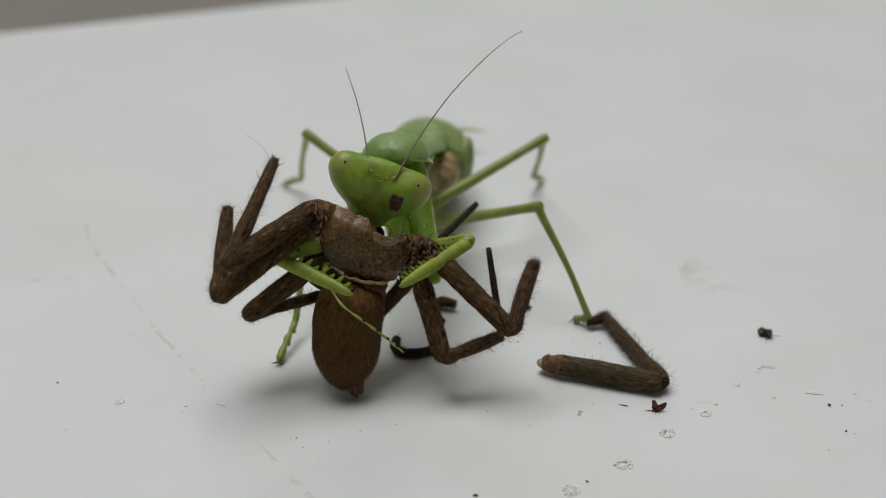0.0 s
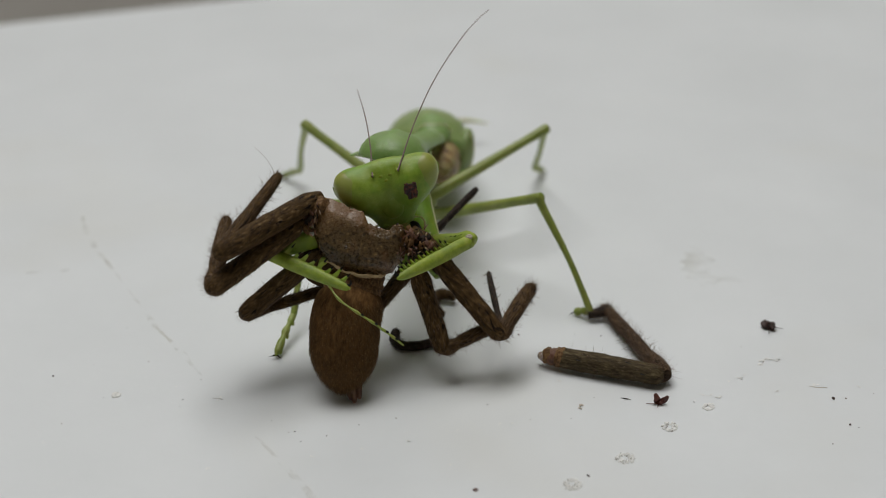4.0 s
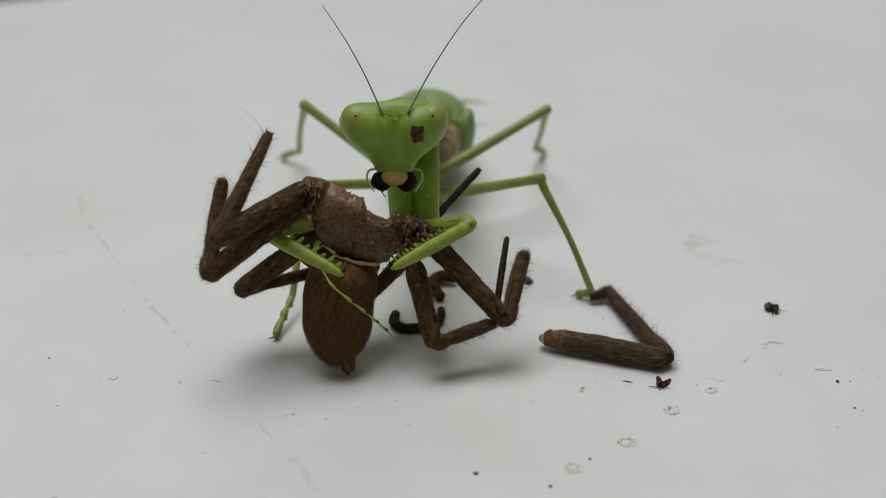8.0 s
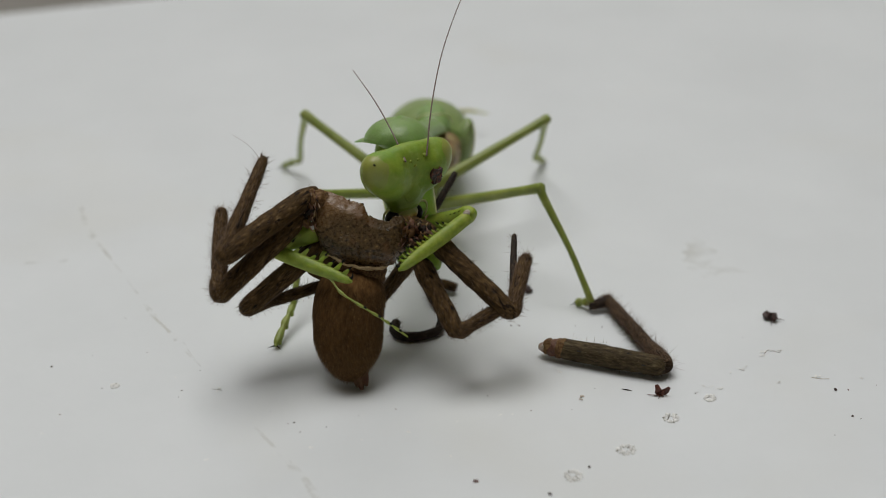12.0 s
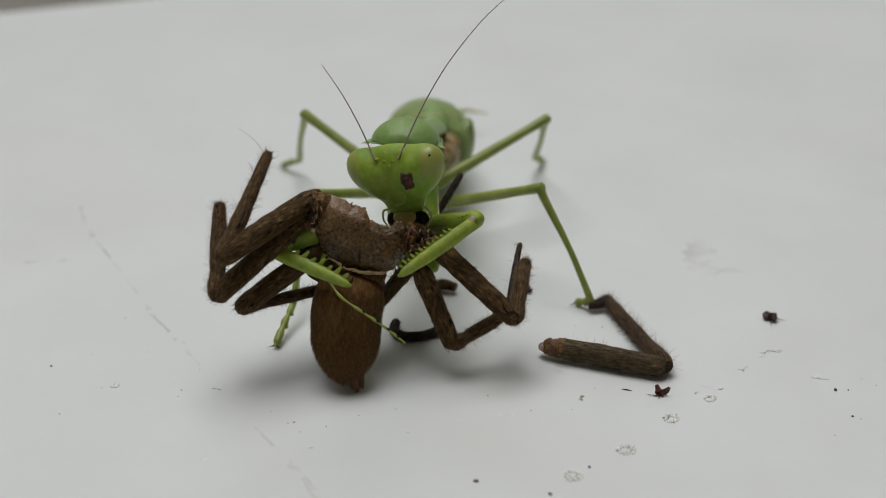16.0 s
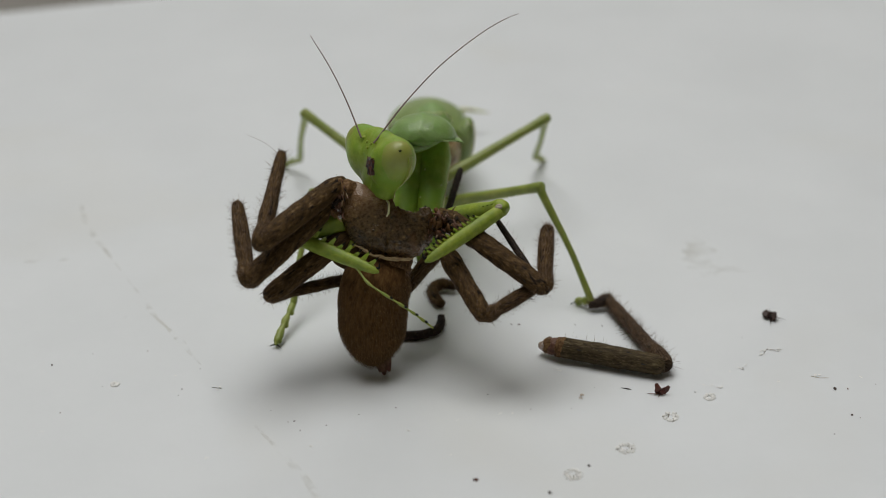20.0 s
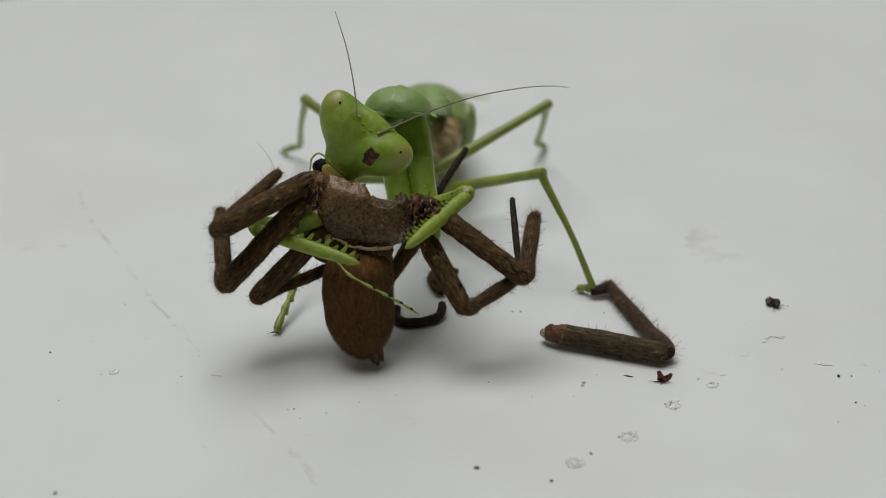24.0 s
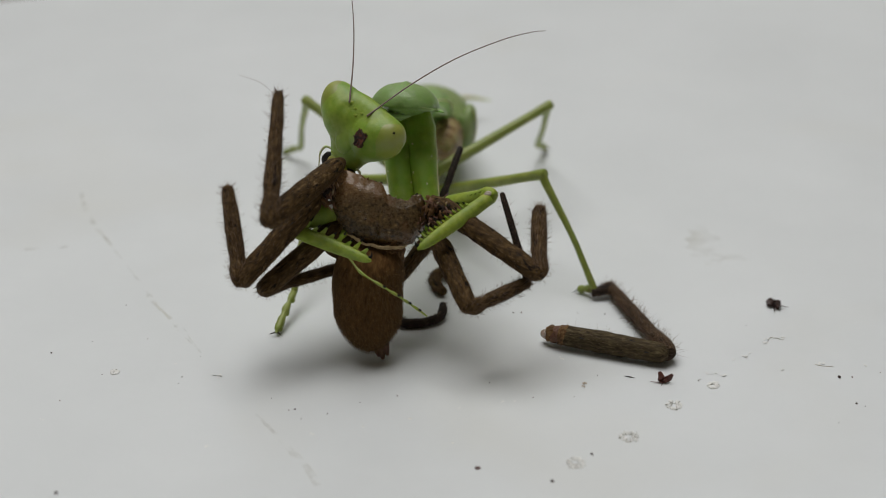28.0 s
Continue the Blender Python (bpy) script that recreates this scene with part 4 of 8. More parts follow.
chain("left_two", [(-4.2, 1.8, 0.9), (-10.1, -3.2, 3.0), (-9.9, 3.1, 1.2)], [(0.74, 0.72), (0.64, 0.42)], "thick brown leg bent upward at the knee", seed=31)
chain("left_three", [(-2.9, -0.2, 0.0), (-8.6, -4.5, 0.6), (-1.9, -2.9, -3.0)], [(0.74, 0.68), (0.44, 0.36)], "brown leg folded back under the body", seed=41)
chain("right_one", [(3.6, 1.0, -0.5), (10.2, -5.4, 2.0), (10.93, -0.55, 0.6)], [(0.74, 0.66), (0.6, 0.46)], "thick brown leg bent upward at the knee", seed=51)
chain("right_two", [(3.7, -1.6, 0), (5.8, -7.3, 1.0), (9.8, -5.5, 0.0), (10.4, 0.6, -1.6)], [(0.7, 0.62), (0.52, 0.4), (0.27, 0.2)], "brown leg reaching down and folded outward", seed=61, mats=("brown", "brown", "dark"), hairs=(110, 200, 30))
chain("right_three", [(3.2, -0.5, -3.0), (4.6, 1.6, -6.2), (6.7, 5.6, -8.0)], [(0.33, 0.3), (0.3, 0.24)], "thin dark leg tip sticking up behind the body", seed=71, mats=("dark",), hairs=(12, 16, 10))
chain("right_four", [(3.4, -1.4, -2.0), (0.8, -4.3, -3.2)], [(0.56, 0.48)], "slender brown leg behind the abdomen", seed=81)

# a few stout black spines on the thighs
for key, n, r in (("left_one", Vector((FEMUR, 0, 0)), 0.74), ("left_two", Vector((-5.9, -4.9, 2.5)), 0.74), ("right_one", Vector((6.6, -6.4, 2.5)), 0.70), ("right_two", Vector((2.1, -5.7, 1.0)), 0.66)):
    rnd = random.Random(len(key) * 7)
    d = n.normalized()
    a = d.orthogonal().normalized()
    c = d.cross(a)
    for k in range(7):
        w = rnd.uniform(0, 6.28)
        o = a * math.cos(w) + c * math.sin(w)
        p = n * rnd.uniform(0.3, 0.95) + o * r * 0.9
        part("spine", spikes(bmesh.new(), [(p, p + o * 0.25 + d * 0.5, 0.04)]), "black", spider_legs[key], smooth=False)

# ---- things on the board ----
def loose_leg():
    """The bitten-off leg: thigh, shin and dark foot, lying on the board."""
    root = empty("severed_spider_leg", "bitten-off hairy brown spider leg lying bent on the board", "spider leg", at(7.5, -8.3, 0))
    o = Vector((7.5, -8.3, 0))
    a, b, c, d = (Vector(p) - o for p in ((8.6, -8.55, 0.92), (15.3, -10.9, 0.88), (12.6, -1.5, 0.75), (11.1, -1.9, 0.55)))
    leg_piece("thigh", [(*a, 0.66), (*a.lerp(b, 0.08), 0.74), (*a.lerp(b, 0.5), 0.78), (*a.lerp(b, 0.93), 0.7), (*b, 0.62), (*(b + (b - a).normalized() * 0.35), 0.4)], root, mat="dry", seed=91, hairs=60, length=0.45)
    k = b + Vector((0.25, 0.55, 0.0))
    leg_piece("shin", [(*(b + Vector((0.3, -0.1, 0))), 0.55), (*k, 0.62), (*k.lerp(c, 0.14), 0.58), (*k.lerp(c, 0.24), 0.47), (*k.lerp(c, 0.6), 0.46), (*c, 0.4), (*(c + Vector((-0.2, 0.15, 0))), 0.3)], root, mat="dry_dark", seed=92, hairs=420, length=0.72)
    leg_piece("foot", [(*c, 0.44), (*c.lerp(d, 0.6), 0.38), (*d, 0.3)], root, mat="dark", seed=93, hairs=40, length=0.4)
    out = (a - b).normalized()
    for name, lo, hi, r0, r1, mt, label in (("hip_collar", -0.15, 0.42, 0.74, 0.7, "waist", "tan collar at the torn hip"), ("hip_ring", 0.4, 0.95, 0.62, 0.58, "joint", "orange brown hip joint"), ("torn_ring", 0.9, 1.3, 0.57, 0.46, "waist", "brown ring of the torn end")):
        p, q = a + out * lo, a + out * hi
        dip = Vector((0, 0, -0.12 * hi))
        part(name, tube([(*p, r0 * 0.8), (*p.lerp(q, 0.15), r0), (*(p.lerp(q, 0.6) + dip), (r0 + r1) / 2), (*(q + dip), r1), (*(q + out * 0.06 + dip), r1 * 0.6)], sides=20, rough=0.22, grain=0.3), mt, root, label)
    part("torn_end", tube([(*(a + out * 1.1 - Vector((0, 0, 0.16))), 0.42), (*(a + out * 1.5 - Vector((0, 0, 0.2))), 0.4), (*(a + out * 1.75 - Vector((0, 0, 0.28))), 0.18)], sides=14, rough=0.35, grain=0.3), "flesh", root, "greyish torn end")
    for u, w in ((0.17, 0.6), (0.38, 0.9), (0.66, 1.3), (0.83, 0.4)):
        q = a.lerp(b, u) + Vector((-0.25 * math.cos(w), -0.72 * math.cos(w), 0.72 * math.sin(w)))
        part("spine", spikes(bmesh.new(), [(q, q + (b - a).normalized() * 0.4 + Vector((0, -0.1, 0.02)), 0.07)]), "black", root, smooth=False)


loose_leg()


def fragment(name, pts, mat, label, seed, hairs=40):
    o = Vector(pts[0][:3])
    o.z = 0
    root = empty(name, label, "spider leg", at(*o))
    leg_piece("piece", [(p[0] - o.x, p[1] - o.y, p[2], p[3]) for p in pts], root, mat, seed=seed, hairs=hairs, length=0.4)


fragment("leg_fragment", [(-3.5, -4.3, 0.55, 0.34), (-3.6, -5.2, 0.42, 0.4), (-3.0, -6.0, 0.38, 0.36), (-1.6, -5.9, 0.36, 0.34), (-0.45, -5.3, 0.42, 0.33), (-0.15, -4.5, 0.6, 0.33), (-0.15, -3.9, 0.7, 0.28)], "dark", "dark curled piece of a spider leg on the board", 101)
fragment("leg_fragment", [(1.0, 0.9, 0.6, 0.35), (-0.1, 1.3, 0.6, 0.45), (-0.8, 0.5, 0.5, 0.48), (-0.6, -0.8, 0.5, 0.45), (-0.1, -1.6, 0.45, 0.35)], "brown", "small curled brown piece of a spider leg", 102)


def crumb(name, x, y, r, mat, label, seed, n=3, flat=0.7):
    bm = bmesh.new()
    rnd = random.Random(seed)
    for i in range(n):
        blob((rnd.uniform(-0.5, 0.5) * r, rnd.uniform(-0.5, 0.5) * r, r * flat * 0.55), [r * rnd.uniform(0.4, 0.75), r * rnd.uniform(0.35, 0.7), r * flat * 0.6], rough=0.5, grain=0.5, turn=(0, 0, rnd.uniform(0, 180)), bm=bm, seg=10, rings=8, seed=seed + i)
    for i in range(3):
        a = rnd.uniform(0, 6.28)
        spikes(bm, [((0, 0, r * 0.3), (math.cos(a) * r * 1.7, math.sin(a) * r * 1.7, r * 0.25), r * 0.12)])
    return thing(name, bm, mat, label, "crumb", at(x, y, 0), "crumbs on the board", smooth=False)


crumb("dark_crumb", 24.68, -3.05, 0.7, "crumb", "dark crumb with a thin stalk on the white board", 1)
crumb("dark_crumb", 6.4, 1.4, 0.5, "crumb", "small dark brown crumb beside the spider", 5)
scrap = bmesh.new()
for x0, y0, lean, tall, wide, turn in ((-0.16, 0.0, -0.2, 0.8, 0.26, 0.5), (0.2, 0.05, 0.34, 0.66, 0.28, -0.4), (0.02, -0.12, 0.05, 0.42, 0.2, 0.0)):
    tube([(x0 * 0.4, y0, 0.02, wide * 0.6, 0.05), (x0, y0, tall * 0.3, wide, 0.05), (x0 + lean * 0.5, y0 - 0.1, tall * 0.65, wide * 0.75, 0.04), (x0 + lean, y0 + turn * 0.2, tall, wide * 0.4, 0.03)], sides=10, steps=4, up=(0.2, 1, 0), rough=0.35, grain=0.3, bm=scrap)
tube([(-0.05, -0.1, 0.1, 0.05), (-0.5, -0.15, 0.1, 0.035), (-0.95, 0.0, 0.05, 0.012)], sides=6, steps=4, bm=scrap)
tube([(-0.1, -0.15, 0.08, 0.04), (-0.25, -0.5, 0.04, 0.012)], sides=6, steps=4, bm=scrap)
thing("reddish_crumb", scrap, "red_crumb", "dark red curled scrap of spider on the white board", "crumb", at(15.1, -13.2, 0), "crumbs on the board", smooth=False)


def droplet_ring(x, y, r, seed):
    """A dried foamy spot: a ragged ring of tiny pale beads with dark specks."""
    rnd = random.Random(seed)
    root = empty("dried_spot", "dried foamy ring of pale beads on the board", "stain", at(x, y, 0), "dried spots on the board")
    pale, darkm = bmesh.new(), bmesh.new()
    for i in range(90):
        a, q = rnd.uniform(0, 6.28), r * math.sqrt(rnd.uniform(0.15, 1.0))
        s = rnd.uniform(0.03, 0.095)
        blob((q * math.cos(a), q * math.sin(a), s * 0.2), (s * rnd.uniform(0.8, 1.6), s, s * 0.75), rough=0.4, turn=(0, 0, rnd.uniform(0, 180)), bm=pale, seg=7, rings=5, seed=i)
    for i in range(20):
        a, q = rnd.uniform(0, 6.28), r * rnd.uniform(0.3, 1.1)
        w = rnd.uniform(0.02, 0.06)
        blob((q * math.cos(a), q * math.sin(a), 0.03), (w * 1.5, w, 0.03), turn=(0, 0, rnd.uniform(0, 180)), bm=darkm, seg=6, rings=4)
    part("foam", pale, "flake", root)
    part("dirt", darkm, "speck", root)


def flake(r, seed):
    """A few crinkled thin chips lying close together."""
    rnd = random.Random(seed)
    bm = bmesh.new()
    for c in range(rnd.randint(3, 6)):
        n = rnd.randint(5, 8)
        cx, cy, q0 = rnd.uniform(-0.85, 0.85) * r, rnd.uniform(-0.4, 0.4) * r, r * rnd.uniform(0.16, 0.5)
        rim = []
        for i in range(n):
            a, q = 2 * math.pi * i / n, q0 * rnd.uniform(0.5, 1.25)
            rim.append((cx + q * math.cos(a), cy + q * 0.6 * math.sin(a), 0.02 + rnd.uniform(0.0, 0.28) * q0))
        for z in (0.0, -0.015):
            A = [bm.verts.new((x, y, h + z)) for x, y, h in rim]
            m = bm.verts.new((cx, cy, 0.03 * r + 0.02 + z))
            for i in range(n):
                bm.faces.new((A[i], A[(i + 1) % n], m))
    return bm


for i, (x, y, r) in enumerate(((15.4, -16.0, 0.55), (12.0, -19.6, 0.6), (8.3, -22.4, 0.6), (-23.0, -12.0, 0.28), (18.4, -13.6, 0.4))):
    droplet_ring(x, y, r, i + 1)


DARK_DOTS = [(-28.0, -9.5, 0.12), (-26.0, -15.5, 0.07), (-23.8, -12.3, 0.06), (-25.4, -8.0, 0.05), (-24.0, -2.8, 0.08), (-21.5, -7.6, 0.05), (-18.3, -13.4, 0.06), (-17.3, -10.0, 0.05), (-10.0, -16.5, 0.1), (-10.4, -16.6, 0.07), (-9.5, -17.6, 0.06), (-7.8, -17.0, 0.07), (-5.7, -15.7, 0.06), (-3.2, -14.9, 0.07), (-11.7, -15.2, 0.05), (-18.2, -12.6, 0.09)]
MORE_DOTS = [(5.1, -3.9, 0.1), (5.7, -3.9, 0.12), (9.9, -3.9, 0.06), (11.9, -4.1, 0.1), (9.4, -21.5, 0.16), (2.1, -23.0, 0.24), (6.7, -24.3, 0.2), (-23.85, -25.5, 0.16), (3.1, -13.3, 0.07), (6.0, -15.1, 0.07), (8.8, -15.0, 0.05), (10.6, -12.4, 0.06), (27.3, -12.6, 0.2), (28.2, -12.6, 0.11), (27.7, -15.8, 0.13), (28.2, -16.1, 0.06), (26.0, -18.0, 0.06), (30.3, -12.0, 0.06), (22.1, -5.7, 0.06), (17.5, -13.0, 0.08)]
FLAKES = [(-15.7, -12.5, 0.3), (-18.9, -10.9, 0.12), (-5.5, -11.2, 0.2), (-2.3, -17.6, 0.25), (-8.6, -19.4, 0.2), (-5.4, -18.5, 0.12), (-26.6, -17.7, 0.25), (-15.3, -20.7, 0.2), (8.3, -10.2, 0.25), (9.6, -13.6, 0.36), (17.6, -12.8, 0.16), (18.7, -12.2, 0.22), (18.7, -13.2, 0.24), (3.9, -15.6, 0.18), (4.7, -15.5, 0.2), (26.5, -10.8, 0.38), (23.5, -11.7, 0.2), (23.2, -7.9, 0.4), (23.8, -7.4, 0.3), (21.7, -9.5, 0.22), (20.4, -10.3, 0.2), (18.8, -10.2, 0.1), (31.9, -8.6, 0.12), (24.4, -7.5, 0.34), (21.2, -9.9, 0.28), (19.3, -12.4, 0.3), (18.2, -12.1, 0.2), (29.5, -11.0, 0.2), (0.9, -16.4, 0.2), (0.5, -20.3, 0.2)]
rnd = random.Random(17)
for i, (x, y, r) in enumerate(DARK_DOTS + MORE_DOTS):
    r *= 0.75
    bm = blob((0, 0, r * 0.3), (r, r * rnd.uniform(0.5, 0.95), r * 0.5), rough=0.5, grain=0.6, turn=(0, 0, rnd.uniform(0, 180)), seg=8, rings=6, seed=i)
    thing("speck", bm, "red_crumb" if i % 4 == 1 else "crumb", "tiny dark speck lying on the white board", "speck", at(x, y, 0), "specks on the board", smooth=False)
for i, (x, y, r) in enumerate(FLAKES):
    thing("flake", flake(r, i), "flake_brown" if i == 9 else "flake", "thin pale flake lying on the white board", "flake", at(x, y, 0.01, 0, 0, rnd.uniform(0, 360)), "flakes on the board", smooth=False)
thing("splinter", tube([(-0.36, 0.1, 0.05, 0.015), (0, 0, 0.05, 0.04), (0.32, -0.12, 0.05, 0.012)], sides=6), "crumb", "short dark splinter lying on the white board", "splinter", at(*(12.8, -12.6), 0), "specks on the board")

for pts, mt in (([(-16.1, -12.4), (-15.7, -12.45), (-15.4, -12.6)], "speck"), ([(23.2, -8.1), (23.5, -7.5), (23.8, -7.4), (24.4, -7.7)], "joint"), ([(26.0, -11.0), (26.6, -11.2), (27.2, -11.2)], "rim")):
    x0, y0 = pts[0]
    thing("strand", tube([(x - x0, y - y0, 0.02, 0.014) for x, y in pts], sides=5, steps=4), mt, "thin loose brown hair lying on the white board", "hair", at(x0, y0, 0), "loose hairs on the board")


def smear(pts, name, label, mat):
    """A thin dried trace, a few hundredths of a millimetre proud."""
    bm = bmesh.new()
    q = curve(pts, 10)
    rows = []
    for i, s in enumerate(q):
        d = Vector((q[min(i + 1, len(q) - 1)] - q[max(i - 1, 0)])[:3]).normalized()
        n = Vector((-d.y, d.x, 0))
        w = s[3] * (1 + 0.6 * noise.noise(Vector((s[0] * 1.5, s[1] * 1.5, 3))))
        rows.append([bm.verts.new(Vector(s[:3]) + n * w * k + Vector((0, 0, 0.012 if abs(k) < 0.9 else 0.004))) for k in (-1, -0.4, 0.4, 1)])
    for a, b in zip(rows, rows[1:]):
        for k in range(3):
            bm.faces.new((a[k], a[k + 1], b[k + 1], b[k]))
    thing(name, bm, mat, label, "smear", kind="")


smear([(-31.6, 16.3, 0, 0.1), (-30.3, 12.5, 0, 0.25), (-28.9, 9.9, 0, 0.22), (-27.1, 6.8, 0, 0.1), (-24.8, 2.7, 0, 0.06), (-23.2, 0.0, 0, 0.16), (-21.9, -2.5, 0, 0.16), (-20.5, -4.5, 0, 0.12), (-19.3, -6.3, 0, 0.26), (-18.1, -8.3, 0, 0.12), (-17.3, -9.5, 0, 0.05)], "dried_smear", "faint yellowish dried trace on the board", "smear")
smear([(-12.6, -17, 0, 0.08), (-11.9, -18, 0, 0.12), (-9.9, -21, 0, 0.2), (-8.4, -23.4, 0, 0.28), (-7.4, -26, 0, 0.15)], "dried_smear", "faint yellowish dried trace on the board", "smear")
smear([(20.7, 10.4, 0, 0.6), (21.0, 8.0, 0, 1.2), (21.1, 5.5, 0, 1.3), (21.2, 3.5, 0, 0.7)], "dried_film", "faint greyish dried film on the board", "film")
smear([(22.3, 4.9, 0, 0.5), (23.8, 4.7, 0, 0.5), (25.7, 5.1, 0, 0.6), (26.9, 5.5, 0, 0.3)], "dried_film", "faint greyish dried film on the board", "film")
smear([(-34, 6.0, 0, 0.2), (-32, 6.2, 0, 0.3), (-30.5, 6.6, 0, 0.15)], "dried_smear", "faint reddish dried trace on the board", "smear")


def motions():
    walk(spider, [
        (0, at(-5.36, -7.34, 9.50, 62.0, 0.4, -0.2)), (0.5, at(-5.70, -7.01, 10.11, 62.0, -0.9, 0.5)), (1, at(-5.75, -7.33, 9.52, 62.0, -0.7, 0.3)),
        (1.5, at(-5.70, -7.38, 9.42, 62.0, -0.5, 0.3)), (2, at(-5.84, -7.39, 9.39, 62.0, -0.8, 0.4)), (2.5, at(-5.72, -7.52, 9.15, 62.0, 1.3, -0.7)),
        (3, at(-5.66, -7.22, 9.71, 62.0, -0.5, 0.2)), (3.5, at(-5.41, -7.36, 9.45, 62.0, -1.3, 0.7)), (5.5, at(-6.43, -7.43, 9.32, 62.0, -2.0, 1.1)),
        (6, at(-6.39, -7.49, 9.20, 62.0, -1.5, 0.8)), (6.5, at(-6.24, -7.51, 9.16, 62.0, 0.0, -0.0)), (7, at(-6.35, -7.57, 9.06, 62.0, -0.7, 0.4)),
        (7.5, at(-5.78, -7.51, 9.17, 62.0, 1.5, -0.8)), (8, at(-5.72, -7.57, 9.05, 62.0, 2.4, -1.3)), (8.5, at(-5.56, -7.59, 9.03, 62.0, 3.1, -1.7)),
        (9, at(-5.47, -7.53, 9.13, 61.9, 3.3, -1.8)), (9.5, at(-4.58, -7.42, 9.34, 62.0, -1.5, 0.8)), (10, at(-4.85, -7.42, 9.34, 62.0, -2.7, 1.4)),
        (10.5, at(-4.73, -7.45, 9.28, 62.0, -2.4, 1.3)), (11, at(-4.58, -7.42, 9.34, 62.0, -1.6, 0.9)), (11.5, at(-4.93, -7.49, 9.20, 62.0, -1.5, 0.8)),
        (12, at(-5.51, -7.46, 9.26, 62.0, -3.3, 1.7)), (12.5, at(-5.81, -7.55, 9.10, 61.9, -3.3, 1.8)), (14.5, at(-5.75, -7.49, 9.21, 62.0, -2.4, 1.3)),
        (15, at(-5.54, -7.54, 9.12, 62.0, -2.4, 1.3)), (15.5, at(-5.36, -7.65, 8.90, 62.0, -0.6, 0.3)), (16, at(-5.46, -7.61, 8.98, 62.0, -1.4, 0.8)),
        (16.5, at(-5.41, -7.68, 8.85, 62.0, -0.4, 0.2)), (17, at(-5.28, -7.62, 8.97, 62.0, 0.0, -0.0)), (17.5, at(-5.10, -7.56, 9.07, 62.0, -0.1, 0.1)),
        (18, at(-5.18, -7.61, 8.98, 62.0, -0.3, 0.2)), (18.5, at(-5.15, -7.51, 9.16, 62.0, 0.0, -0.0)), (19, at(-4.85, -7.39, 9.40, 62.0, 1.2, -0.7)),
        (19.5, at(-4.07, -7.23, 9.69, 62.0, -0.3, 0.1)), (20, at(-3.65, -7.20, 9.76, 62.0, -2.3, 1.2)), (20.5, at(-3.82, -7.18, 9.79, 62.0, -2.9, 1.6)),
        (21, at(-3.96, -7.20, 9.75, 61.9, -3.9, 2.1)), (21.5, at(-4.05, -7.20, 9.76, 61.9, -3.9, 2.1)), (23.5, at(-4.51, -7.36, 9.45, 61.9, -3.3, 1.8)),
        (24, at(-5.24, -7.31, 9.54, 61.8, -6.7, 3.6)), (24.5, at(-5.37, -7.30, 9.57, 61.7, -7.4, 3.9)), (25, at(-4.32, -7.30, 9.56, 61.9, -5.6, 3.0)),
        (25.5, at(-4.05, -7.28, 9.60, 61.9, -5.6, 3.0)), (26, at(-4.08, -7.24, 9.67, 61.9, -5.2, 2.8)), (26.5, at(-4.24, -7.22, 9.71, 61.9, -5.1, 2.7)),
        (27, at(-4.42, -7.23, 9.69, 61.9, -4.7, 2.5)), (27.5, at(-4.57, -7.21, 9.73, 61.9, -5.0, 2.6)), (28, at(-4.32, -7.24, 9.67, 62.0, -3.3, 1.7)),
    ])
